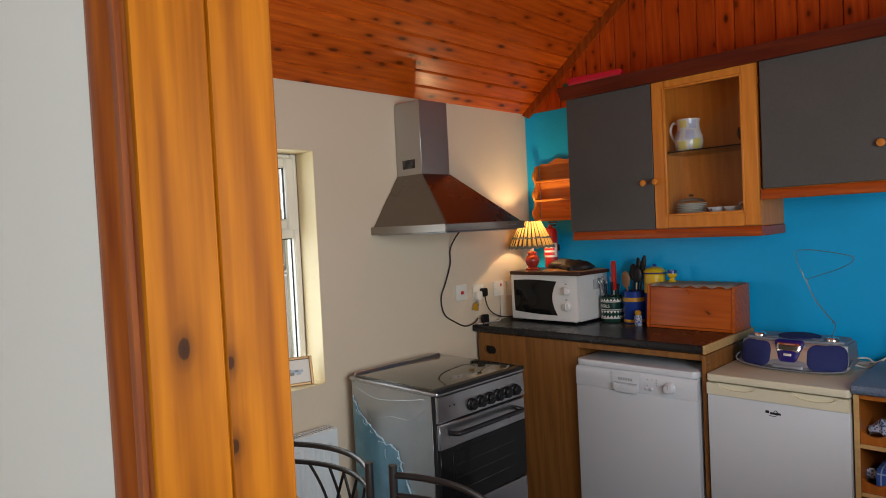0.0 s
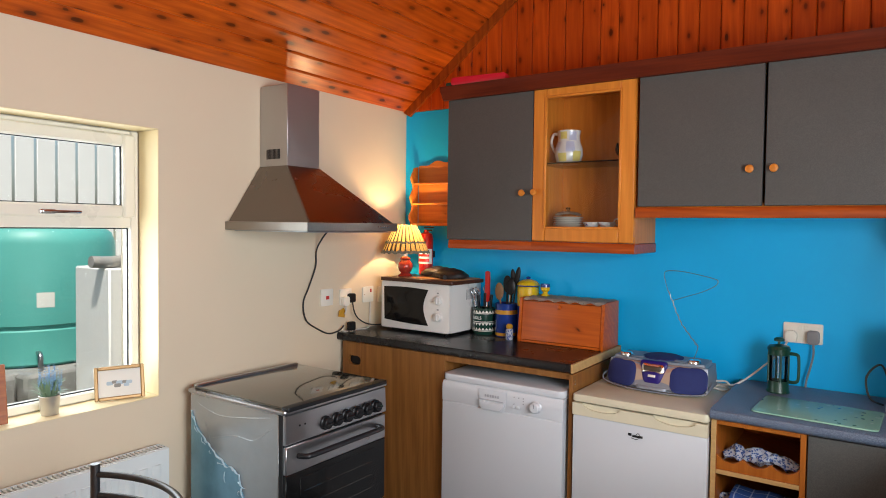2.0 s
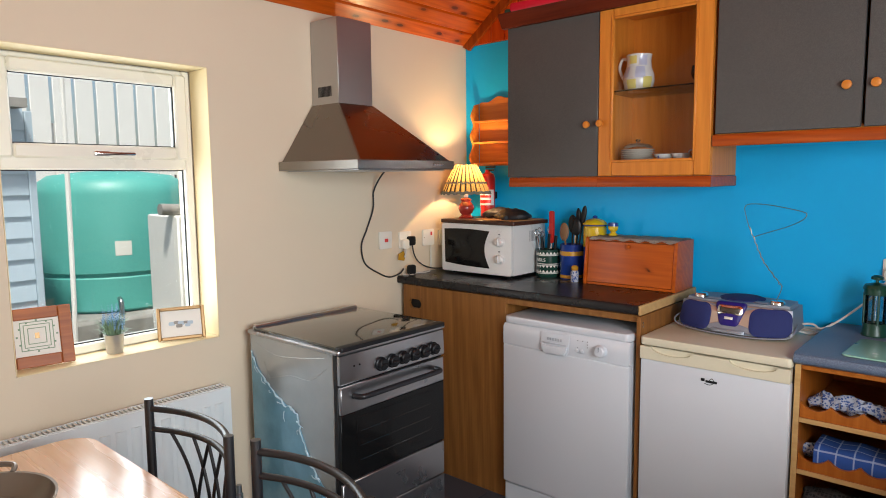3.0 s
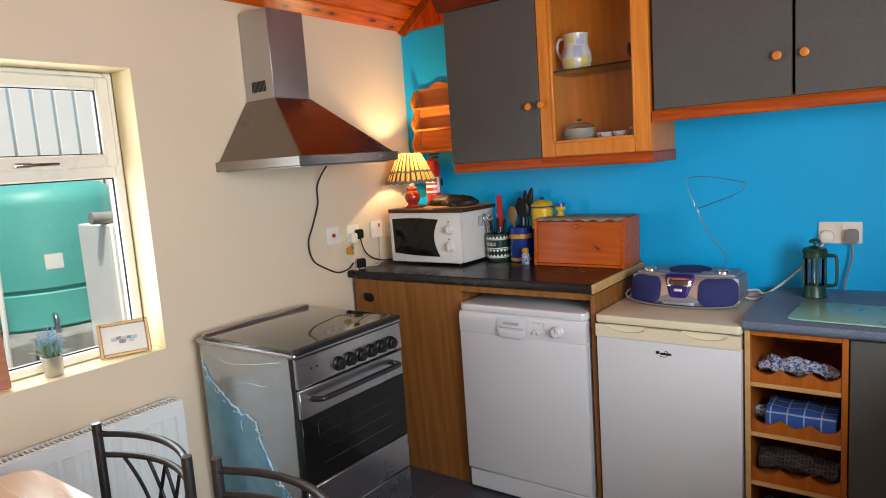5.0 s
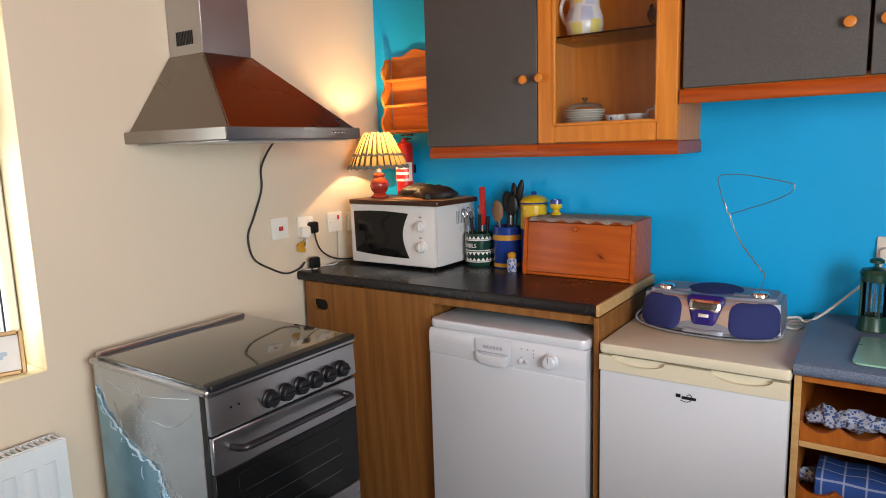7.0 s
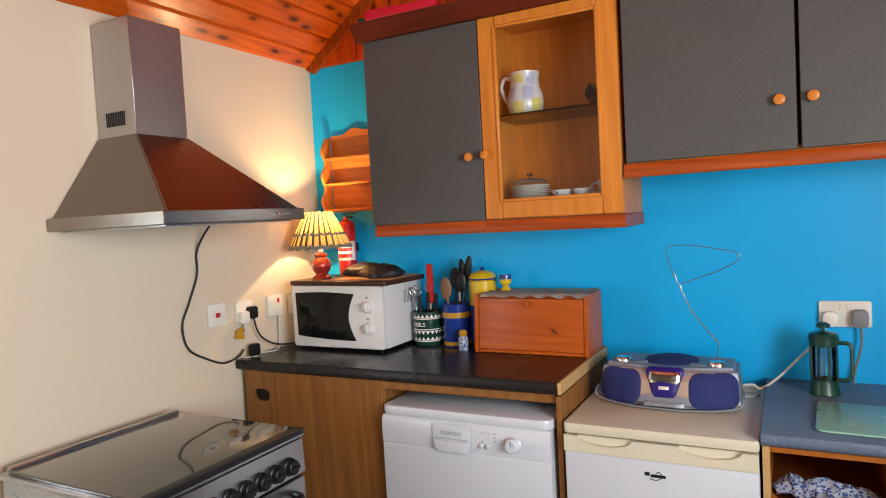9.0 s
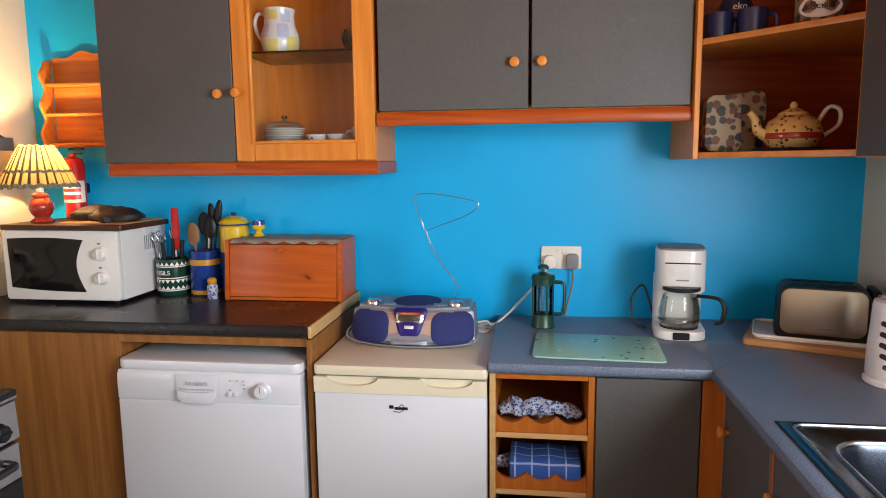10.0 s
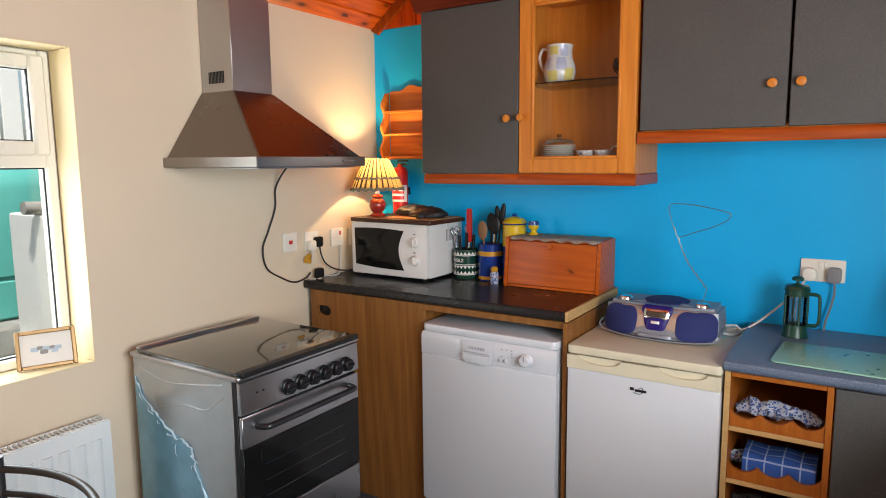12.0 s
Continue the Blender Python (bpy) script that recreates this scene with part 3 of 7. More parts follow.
he = joined(box(HALL[1], HALL[1] + 0.1, HALL[2], -4.8, 0, HALL[4], 0), box(HALL[1], HALL[1] + 0.1, -3.5, HALL[3], 0, HALL[4], 0),
            box(HALL[1], HALL[1] + 0.1, -4.8, -3.5, 0, 0.45, 0), box(HALL[1], HALL[1] + 0.1, -4.8, -3.5, 2.25, HALL[4], 0))
structure("wall_hall_east", he, WHITE_WALL, "white painted hall wall with an added window opening", "wall")
structure("wall_hall_south", box(HALL[0] - 0.1, HALL[1] + 0.1, HALL[2] - 0.1, HALL[2], 0, HALL[4], 0), WHITE_WALL, "white painted hall wall", "wall")
structure("wall_hall_north", box(W, HALL[1] + 0.1, D - 0.121, D - 0.02, 0, HALL[4], 0), WHITE_WALL, "white painted hall wall", "wall")
structure("ceiling_hall", box(HALL[0] - 0.1, HALL[1] + 0.1, HALL[2] - 0.1, D - 0.131, HALL[4], HALL[4] + 0.1, 0), WHITE_WALL, "flat white hall ceiling", "ceiling")
structure("floor_hall", box(HALL[0] - 0.1, HALL[1] + 0.1, HALL[2] - 0.1, D - 0.121, -0.1, -0.002, 0), HALL_FLOOR, "brown hall floor", "floor")

# boarded ceiling: tongued boards run along the room, one mesh
planks = bmesh.new()


def plank(corners):
    lo = [planks.verts.new(c) for c in corners]
    planks.faces.new(lo)


slope = math.hypot(W / 2, RIDGE - EAVE)
count = 22
for side in (0, 1):
    for i in range(count):
        s0, s1 = i / count, (i + 1) / count
        pts = []
        groove = 0.09 / count
        for s, lift in ((s0, 0.010), (s0 + groove, 0.0), (s1 - groove, 0.0), (s1, 0.010)):
            x, z = s * W / 2, EAVE + s * (RIDGE - EAVE)
            x, z = x - lift * RISE / math.hypot(1, RISE), z + lift / math.hypot(1, RISE)
            pts.append((x if side == 0 else W - x, z))
        for y0, y1 in ((D - 0.02, -0.004),):
            cols = [[planks.verts.new((x, y, z)) for x, z in pts] for y in (y0, y1)]
            for k in range(3):
                planks.faces.new((cols[0][k], cols[0][k + 1], cols[1][k + 1], cols[1][k]))
ceiling = structure("ceiling", planks, PINE_CEILING, "sloping ceiling of knotty varnished orange pine boards", "ceiling", smooth=False)
for side in (0, 1):
    poly = [(-0.28, EAVE + 0.03), (W / 2, RIDGE + 0.16), (W / 2, RIDGE + 0.30), (-0.28, EAVE + 0.17)]
    if side:
        poly = [(W - u, v) for u, v in poly]
    structure("roof", prism(poly, "y", D - 0.4, 0.4), STONE, "slated roof above the boarded ceiling", "roof", smooth=False)

# floor of square slates
structure("floor", box(-0.28, W + 0.28, D - 0.12, 0.2, -0.12, -0.010, 0), GROUT, "dark slate-tiled kitchen floor", "floor")


def window_west():
    y0, y1, z0, z1 = WIN
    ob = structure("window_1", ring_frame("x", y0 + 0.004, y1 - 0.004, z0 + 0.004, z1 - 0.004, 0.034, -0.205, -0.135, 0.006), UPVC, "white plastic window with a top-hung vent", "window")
    part("transom", box(-0.203, -0.133, y0 + 0.039, y1 - 0.039, 1.550, 1.610, 0.005), UPVC, ob)
    sash = part("vent_sash", ring_frame("x", y0 + 0.028, y1 - 0.028, 1.590, z1 - 0.022, 0.050, -0.175, -0.118, 0.008), UPVC, ob)
    part("pane", box(-0.152, -0.148, y0 + 0.07, y1 - 0.07, 1.63, z1 - 0.065, 0), CLEAR, sash)
    part("seal", ring_frame("x", y0 + 0.076, y1 - 0.076, 1.638, z1 - 0.070, 0.006, -0.147, -0.136, 0.001), BLACK, sash)
    part("lower_pane", box(-0.172, -0.168, y0 + 0.034, y1 - 0.034, z0 + 0.034, 1.552, 0), CLEAR, ob)
    part("seal", ring_frame("x", y0 + 0.036, y1 - 0.036, z0 + 0.036, 1.551, 0.006, -0.166, -0.158, 0.001), BLACK, ob)
    ym = (y0 + y1) / 2
    h = part("handle", joined(box(-0.118, -0.100, ym - 0.035, ym + 0.02, 1.600, 1.618, 0.005, 2), box(-0.106, -0.092, ym - 0.03, ym + 0.11, 1.603, 1.615, 0.005, 2)), CHROME, sash, "white and chrome lever")
    # sill and reveals carry the warm window glow in their colour
    part("window_sill", box(-0.137, 0.004, y0 + 0.004, y1 - 0.004, z0 + 0.001, z0 + 0.004, 0.001), REVEAL, ob)
    for ya, yb in ((y0 + 0.0005, y0 + 0.0035), (y1 - 0.0035, y1 - 0.0005)):
        part("reveal", box(-0.134, 0.0015, ya, yb, z0 + 0.0045, z1 - 0.0045, 0.0005), REVEAL, ob, "cream plaster reveal with a warm glow in its colour")
    part("reveal", box(-0.134, 0.0015, y0 + 0.004, y1 - 0.004, z1 - 0.0035, z1 - 0.0005, 0.0005), REVEAL, ob, "cream plaster reveal with a warm glow in its colour")
    for p in ob.children_recursive:
        if "pane" in p.name:
            p.visible_shadow = False


def window_east():
    y0, y1, z0, z1 = WIN_E
    ob = structure("window_2", ring_frame("x", y0 + 0.004, y1 - 0.004, z0 + 0.004, z1 - 0.004, 0.05, W + 0.14, W + 0.20, 0.006), UPVC, "white plastic window over the sink", "window")
    part("mullion", box(W + 0.141, W + 0.199, -2.295, -2.235, z0 + 0.05, z1 - 0.05, 0.005), UPVC, ob)
    for a, b in ((y0 + 0.05, -2.295), (-2.235, y1 - 0.05)):
        p = part("pane", box(W + 0.168, W + 0.172, a, b, z0 + 0.05, z1 - 0.05, 0), CLEAR, ob)
        p.visible_shadow = False


window_west()
window_east()
# unseen window added to give the hall light an opening
ob = structure("window_3", ring_frame("x", -4.796, -3.504, 0.454, 2.246, 0.06, 3.62, 3.68, 0.006), UPVC, "added hall window, out of view", "window")
part("pane", box(3.648, 3.652, -4.74, -3.56, 0.51, 2.19, 0), CLEAR, ob).visible_shadow = False

# gable trims
for side in (0, 1):
    def at(x, dz):
        return (x if side == 0 else W - x, roof_z(x) + dz)
    structure("trim", prism([at(0.0, -0.001), at(W / 2, -0.001), at(W / 2, -0.062), at(0.045, -0.062)], "y", -0.030, -0.013), PINE_TRIM, "pine cover strip along the gable slope", "trim")
cornice_prof = [(-0.322, 2.220), (-0.345, 2.220), (-0.350, 2.228), (-0.360, 2.248), (-0.372, 2.262), (-0.376, 2.284), (-0.300, 2.284), (-0.300, 2.250), (-0.322, 2.250)]
structure("trim", prism(cornice_prof, "x", 0.505, 2.83), CORNICE, "dark red-brown cornice moulding over the wall cabinets", "trim")
structure("trim", box(0.505, 0.523, -0.299, -0.012, 2.252, 2.283, 0.002), CORNICE, "dark red-brown cornice return", "trim")

# ---- wall cabinets ----


def knob(x, y, z, facing="y"):
    bm = lathe([(0.008, 0), (0.007, 0.010), (0.014, 0.014), (0.0165, 0.020), (0.015, 0.026), (0.008, 0.029)], seg=18)
    if facing == "y":
        bm.transform(pose(x, y, z, 90, 0, 0))
    else:
        bm.transform(pose(x, y, z, 0, -90, 0))
    return bm


def carcass(x0, x1, y0, z0, z1, t=0.016, shelf=None):
    parts = [box(x0, x0 + t, y0, -0.003, z0, z1, 0.001), box(x1 - t, x1, y0, -0.003, z0, z1, 0.001), box(x0 + t, x1 - t, y0, -0.003, z0, z0 + t, 0.001),
             box(x0 + t, x1 - t, y0, -0.003, z1 - t, z1, 0.001), box(x0 + t, x1 - t, -0.012, -0.004, z0 + t, z1 - t, 0)]
    return joined(*parts)


def pelmet(x0, x1, z, lip=0.012, h=0.044):
    return prism([(-0.300, z), (-0.300, z - h), (-0.322, z - h), (-0.326, z - h + 0.008), (-0.322, z - 0.006), (-0.318, z)], "x", x0, x1)


c1 = thing("wall_cabinet", (0.52, 0, 1.505), "single wall cabinet with charcoal door and round wooden knob", "cabinet", "wall cabinets")
part("body", carcass(0.525, 1.010, -0.298, 1.506, 2.248), BEECH, c1)
d = part("door", box(0.523, 1.011, -0.320, -0.300, 1.508, 2.246, 0.002), GREY_DOOR, c1, "charcoal textured laminate door")
part("knob", knob(0.965, -0.320, 1.737), BEECH, d, "turned wooden knob")
part("pelmet", pelmet(0.535, 1.012, 1.505), PELMET, c1, "red-stained lower rail")

c2 = thing("wall_cabinet", (1.014, 0, 1.505), "glazed wall cabinet of honey beech holding china", "cabinet", "wall cabinets")
part("body", carcass(1.0125, 1.505, -0.298, 1.506, 2.248), BEECH, c2)
part("inner_base", box(1.029, 1.488, -0.296, -0.013, 1.5225, 1.567, 0.001), BEECH_X, c2)
d = part("door_frame", ring_frame("y", 1.014, 1.505, 1.508, 2.246, 0.066, -0.322, -0.300, 0.004), BEECH, c2)
part("bead", ring_frame("y", 1.072, 1.447, 1.566, 2.188, 0.012, -0.327, -0.316, 0.003), BEECH, d)
part("pane", box(1.078, 1.441, -0.311, -0.308, 1.572, 2.182, 0), CLEAR, d).visible_shadow = False
part("knob", knob(1.030, -0.322, 1.739), BEECH, d, "turned wooden knob")
part("glass_shelf", box(1.030, 1.489, -0.288, -0.014, 1.874, 1.880, 0.001), SMOKE_EDGE, c2, "clear glass shelf with dark edge")
part("pelmet", pelmet(1.0125, 1.512, 1.505), PELMET, c2, "red-stained lower rail")
part("side_rail", box(1.490, 1.510, -0.300, -0.003, 1.461, 1.505, 0.003), PELMET, c2, "red-stained lower rail")

c3 = thing("wall_cabinet", (1.515, 0, 1.66), "double wall cabinet with charcoal doors and wooden knobs", "cabinet", "wall cabinets")
part("body", carcass(1.518, 2.515, -0.298, 1.664, 2.248), BEECH, c3)
for x0, x1, kx in ((1.520, 2.010, 1.966), (2.020, 2.512, 2.052)):
    d = part("door", box(x0, x1, -0.320, -0.300, 1.668, 2.246, 0.002), GREY_DOOR, c3, "charcoal textured laminate door")
    part("knob", knob(kx, -0.320, 1.812), BEECH, d, "turned wooden knob")
part("pelmet", pelmet(1.512, 2.515, 1.664), PELMET, c3, "red-stained lower rail")

c4 = thing("corner_cabinet", (2.52, 0, 1.50), "open corner cabinet of beech with two shelves of crockery", "cabinet", "wall cabinets")
corner = [(2.535, -0.005), (3.178, -0.005), (3.178, -0.655), (2.852, -0.655), (2.535, -0.338)]
for z, nm in ((1.503, "bottom_shelf"), (1.845, "middle_shelf"), (2.232, "top_shelf")):
    part(nm, prism(corner, "z", z, z + 0.018, 0.001), BEECH_X, c4)
part("side_panel", box(2.517, 2.534, -0.345, -0.004, 1.500, 2.250, 0.002), BEECH, c4)
part("side_panel", box(2.846, 3.178, -0.676, -0.659, 1.500, 2.250, 0.002), BEECH, c4)
part("back_panel", box(2.540, 3.170, -0.012, -0.004, 1.522, 2.230, 0), PELMET, c4)
part("back_panel", box(3.166, 3.176, -0.650, -0.014, 1.522, 2.230, 0), PELMET, c4)

c5 = thing("wall_cabinet", (2.84, -0.82, 1.50), "wall cabinet with charcoal door and white end panel", "cabinet", "wall cabinets")
part("body", box(2.862, 3.177, -0.945, -0.680, 1.502, 2.248, 0.002), BEECH, c5)
d = part("door", box(2.838, 2.860, -0.944, -0.680, 1.502, 2.246, 0.002), GREY_DOOR, c5, "charcoal textured laminate door")
part("knob", knob(2.838, -0.895, 1.735, "x"), BEECH, d, "turned wooden knob")
part("end_panel", box(2.854, 3.178, -0.965, -0.947, 1.500, 2.252, 0.002), ENAMEL, c5, "white melamine end panel")
part("edge_strip", box(2.838, 2.853, -0.965, -0.946, 1.500, 2.252, 0.001), PALE_EDGE, c5, "pale wood edge strip")

# ---- china in the glazed cabinet ----
jug = thing("jug", (1.130, -0.17, 1.880), "white pottery jug with lilac and yellow patches on a glass shelf", "jug", local=True)
jp = [(0.001, 0.0), (0.048, 0.0), (0.060, 0.012), (0.068, 0.045), (0.066, 0.075), (0.055, 0.105), (0.052, 0.135), (0.056, 0.160), (0.053, 0.160), (0.049, 0.135), (0.052, 0.105), (0.060, 0.06), (0.03, 0.012), (0.001, 0.010)]
part("body", lathe(jp, seg=32, cap=False), JUG_GLAZE, jug)
part("handle", tube([(-0.050, 0, 0.145), (-0.078, 0, 0.150), (-0.092, 0, 0.115), (-0.080, 0, 0.075), (-0.066, 0, 0.055)], 0.007), JUG_GLAZE, jug)


def patch(mid, half, z0, z1, grow=1.012):
    """A glazed patch that follows the jug's wall."""
    bm, rows = bmesh.new(), []
    for k in range(7):
        z = z0 + (z1 - z0) * k / 6
        r = np.interp(z, [0.012, 0.045, 0.075, 0.105, 0.135, 0.160], [0.060, 0.068, 0.066, 0.055, 0.052, 0.056]) * grow
        rows.append([bm.verts.new((r * math.cos(radians(mid + half * (2 * i / 6 - 1))), r * math.sin(radians(mid + half * (2 * i / 6 - 1))), z)) for i in range(7)])
    for a, b in zip(rows, rows[1:]):
        for i in range(6):
            bm.faces.new((a[i], a[i + 1], b[i + 1], b[i]))
    return bm


for mid, z0, z1, mt in ((-60, 0.055, 0.105, JUG_BLUE), (-95, 0.010, 0.050, JUG_YELLOW), (-30, 0.012, 0.06, JUG_YELLOW), (-95, 0.118, 0.152, JUG_YELLOW), (-45, 0.110, 0.152, JUG_BLUE), (-125, 0.06, 0.105, JUG_BLUE)):
    part("patch", patch(mid, 19, z0, z1), mt, jug, "painted glaze patch")

for i in range(6):
    pl = lathe([(0.001, 0.004), (0.045, 0.004), (0.055, 0.008), (0.073, 0.014), (0.074, 0.016), (0.055, 0.011), (0.045, 0.007), (0.001, 0.007)], 1.135, -0.175, 1.567 + i * 0.0085, 28, False)
    solo("plate", pl, WHITE_GLAZE, "small white china plate in a stack", "plate", "stacked plates")
for x, y, z in ((1.265, -0.20, 1.567), (1.345, -0.21, 1.567)):
    bw = lathe([(0.020, 0.0), (0.022, 0.004), (0.036, 0.022), (0.041, 0.034), (0.039, 0.034), (0.033, 0.020), (0.001, 0.008)], x, y, z, 24, False)
    solo("bowl", bw, CUP_PRINT, "small white bowl painted with blue flowers", "bowl", "small bowls")
dome = lathe([(0.066, 0.0), (0.064, 0.006), (0.052, 0.014), (0.030, 0.019), (0.009, 0.021), (0.007, 0.027), (0.012, 0.033), (0.007, 0.039), (0.001, 0.040)], 1.135, -0.175, 1.633, 24, False)
solo("glass_lid", dome, TUMBLER, "clear glass lid resting on the plates", "lid")
tc = thing("teacup", (1.425, -0.16, 1.567), "white china cup with a blue painted pattern", "cup", local=True)
part("body", lathe([(0.022, 0), (0.024, 0.005), (0.038, 0.03), (0.042, 0.06), (0.040, 0.06), (0.035, 0.03), (0.001, 0.008)], seg=24, cap=False), CUP_PRINT, tc)
part("handle", tube([(-0.038, 0, 0.05), (-0.062, 0, 0.046), (-0.062, 0, 0.024), (-0.036, 0, 0.018)], 0.004), WHITE_GLAZE, tc)
for x, y, h in ((1.385, -0.14, 0.09), (1.445, -0.17, 0.105), (1.425, -0.09, 0.10), (1.36, -0.08, 0.085)):
    gl = lathe([(0.001, 0.003), (0.026, 0.003), (0.024, 0.006), (0.008, 0.010), (0.006, 0.03), (0.022, 0.045), (0.031, h * 0.8), (0.028, h), (0.0265, h), (0.029, h * 0.8), (0.001, 0.042)], x, y, 1.8795, 20, False)
    solo("wine_glass", gl, TUMBLER, "small clear stemmed glass on the glass shelf", "glass", "glasses on the shelf")

# ---- corner cabinet contents ----
tp = thing("teapot", (2.80, -0.36, 1.521), "cream teapot painted with leaves and a red band", "teapot", local=True)
part("body", lathe([(0.045, 0), (0.060, 0.006), (0.080, 0.035), (0.082, 0.06), (0.070, 0.088), (0.045, 0.106), (0.001, 0.110)], seg=32), TEAPOT, tp)
part("band", lathe([(0.0822, 0.036), (0.0838, 0.042), (0.0838, 0.048), (0.0822, 0.054)], seg=32, cap=False), RED_GLAZE, tp, "red glazed band")
part("lid", lathe([(0.044, 0.106), (0.040, 0.115), (0.022, 0.124), (0.010, 0.128), (0.011, 0.138), (0.006, 0.146), (0.001, 0.147)], seg=24), TEAPOT, tp)
part("spout", tube([(-0.070, 0, 0.045), (-0.098, 0, 0.062), (-0.108, 0, 0.095), (-0.126, 0, 0.118)], (0.018, 0.009), 12), TEAPOT, tp)
part("handle", tube([(0.070, 0, 0.085), (0.098, 0, 0.128), (0.130, 0, 0.120), (0.128, 0, 0.075), (0.080, 0, 0.040)], 0.0065, 10), WHITE_GLAZE, tp)
solo("serving_plate", lathe([(0.001, 0.002), (0.08, 0.002), (0.108, 0.008), (0.109, 0.011), (0.08, 0.006), (0.001, 0.006)], 2.80, -0.36, 1.5205, 36, False), DARKBLUE_GLAZE, "dark plate under the teapot", "plate")
for x, y, w, h in ((2.612, -0.275, 0.11, 0.175), (2.700, -0.225, 0.11, 0.19)):
    cosy = prism(rounded(x - w / 2, x + w / 2, 1.521, 1.521 + h, 0.03), "y", y - 0.05, y + 0.05, 0.015)
    solo("printed_bag", crumple(cosy, 0.010, 16, x), FRUIT_PRINT, "fabric-covered caddy printed with dark fruit", "caddy", "printed caddies")
mugs = ((2.600, -0.26), (2.685, -0.315))
for x, y in mugs:
    mg = thing("mug", (x, y, 1.8635), "dark blue glazed mug", "mug", "blue mugs", local=True)
    part("body", lathe([(0.038, 0), (0.042, 0.004), (0.043, 0.085), (0.040, 0.085), (0.038, 0.012), (0.001, 0.010)], seg=24, cap=False), DARKBLUE_GLAZE, mg)
    part("handle", tube([(0.040, 0, 0.070), (0.066, 0, 0.066), (0.066, 0, 0.026), (0.040, 0, 0.018)], 0.0055), BLUE_GLAZE, mg)
tin = thing("biscuit_jar", (2.86, -0.36, 1.8635), "floral pottery jar lettered Biscuits", "jar", rz=-24, local=True)
part("body", lathe([(0.060, 0), (0.068, 0.006), (0.070, 0.13), (0.060, 0.15), (0.001, 0.155)], seg=32), FRUIT_PRINT, tin)
oval = lathe([(0.001, 0.0), (0.050, 0.0), (0.052, 0.0015)], seg=32)
oval.transform(Matrix.Translation((0, -0.0705, 0.066)) @ pose(0, 0, 0, 90, 0, 0) @ Matrix.Diagonal((1.05, 0.62, 1, 1)))
for v in oval.verts:
    v.co.y += 0.0705 - math.sqrt(max(0.0, 0.0705 ** 2 - v.co.x ** 2))
part("label_oval", oval, WHITE_GLAZE, tin, "cream oval cartouche")
tx = lettering("Biscuits", 0.026)
for v in tx.verts:
    a = v.co.x / 0.0725
    v.co = Vector((0.0728 * math.sin(a), -0.0728 * math.cos(a) - v.co.z, 0.066 + v.co.y))
part("lettering", tx, DARK_BOARD, tin, "brown lettering Biscuits")
jt = thing("storage_jar", (2.665, -0.20, 1.8635), "dark glazed storage jar with a word band", "jar", local=True)
part("body", lathe([(0.045, 0), (0.05, 0.006), (0.052, 0.12), (0.042, 0.14), (0.001, 0.145)], seg=28), DARKBLUE_GLAZE, jt)
tx = lettering("eko", 0.03)
for v in tx.verts:
    a = v.co.x / 0.0535
    v.co = Vector((0.0535 * math.sin(a), -0.0535 * math.cos(a) - v.co.z, 0.11 + v.co.y))
part("lettering", tx, PAPER, jt, "pale lettering")

# ---- red packet lying on the cornice ----
pk = thing("red_packet", (0.70, -0.335, 2.2845), "long red packet lying on top of the cabinets", "packet", rz=5, local=True)
part("body", crumple(prism(rounded(-0.13, 0.17, 0.0, 0.040, 0.014), "y", -0.03, 0.03, 0.006), 0.004, 30), CRIMSON, pk)
part("dark_end", prism(rounded(-0.165, -0.13, 0.0, 0.018, 0.007), "y", -0.02, 0.02, 0.004), GREEN_DARK, pk, "dark green end")

# ---- corner shelf with wavy edges ----
sr = thing("plate_rack", (0.12, -0.003, 1.575), "orange pine wall shelf with scalloped edges", "shelf")
crest = [(0.108, 1.575), (0.500, 1.575), (0.500, 1.926)]
for i in range(41):
    u = i / 40
    crest.append((0.499 - u * 0.390, 1.916 + 0.034 * math.sin(math.pi * u) ** 0.7 + 0.008 * math.cos(u * 6 * math.pi)))
part("back_board", prism(crest, "y", -0.016, -0.004, 0.002), SHELF_PINE, sr)
side = [(-0.0165, 1.568)]
for i in range(37):
    u = i / 36
    side.append((-0.086 + 0.013 * math.cos(u * 6 * math.pi) + 0.022 * u, 1.568 + 0.345 * u))
side.append((-0.0165, 1.922))
for x0 in (0.094, 0.500):
    part("side_board", prism(side, "x", x0, x0 + 0.013, 0.003), SHELF_PINE, sr)
for z, deep in ((1.580, 0.082), (1.697, 0.074), (1.814, 0.066)):
    part("shelf", box(0.1075, 0.4995, -deep, -0.0165, z, z + 0.011, 0.002), SHELF_PINE, sr)

# ---- fire extinguisher on the wall ----
fx = thing("fire_extinguisher", (0.205, -0.066, 1.290), "small red fire extinguisher with white label, hung on the wall", "extinguisher", local=True)
part("cylinder", lathe([(0.030, 0), (0.040, 0.006), (0.041, 0.215), (0.034, 0.238), (0.014, 0.248), (0.012, 0.262), (0.001, 0.262)], seg=28), RED, fx)
lab = lathe([(0.0416, 0.066), (0.0418, 0.070), (0.0418, 0.148), (0.0416, 0.152)], seg=40, cap=False)
bmesh.ops.delete(lab, geom=[v for v in lab.verts if v.co.y > 0.004], context="VERTS")
part("label", lab, PAPER, fx, "white printed label")
for z, h in ((0.130, 0.012), (0.108, 0.014), (0.078, 0.018)):
    bar = lathe([(0.0424, z), (0.0424, z + h)], seg=40, cap=False)
    bmesh.ops.delete(bar, geom=[v for v in bar.verts if v.co.y > -0.018], context="VERTS")
    part("print_bar", bar, RED, fx, "red printed panel")
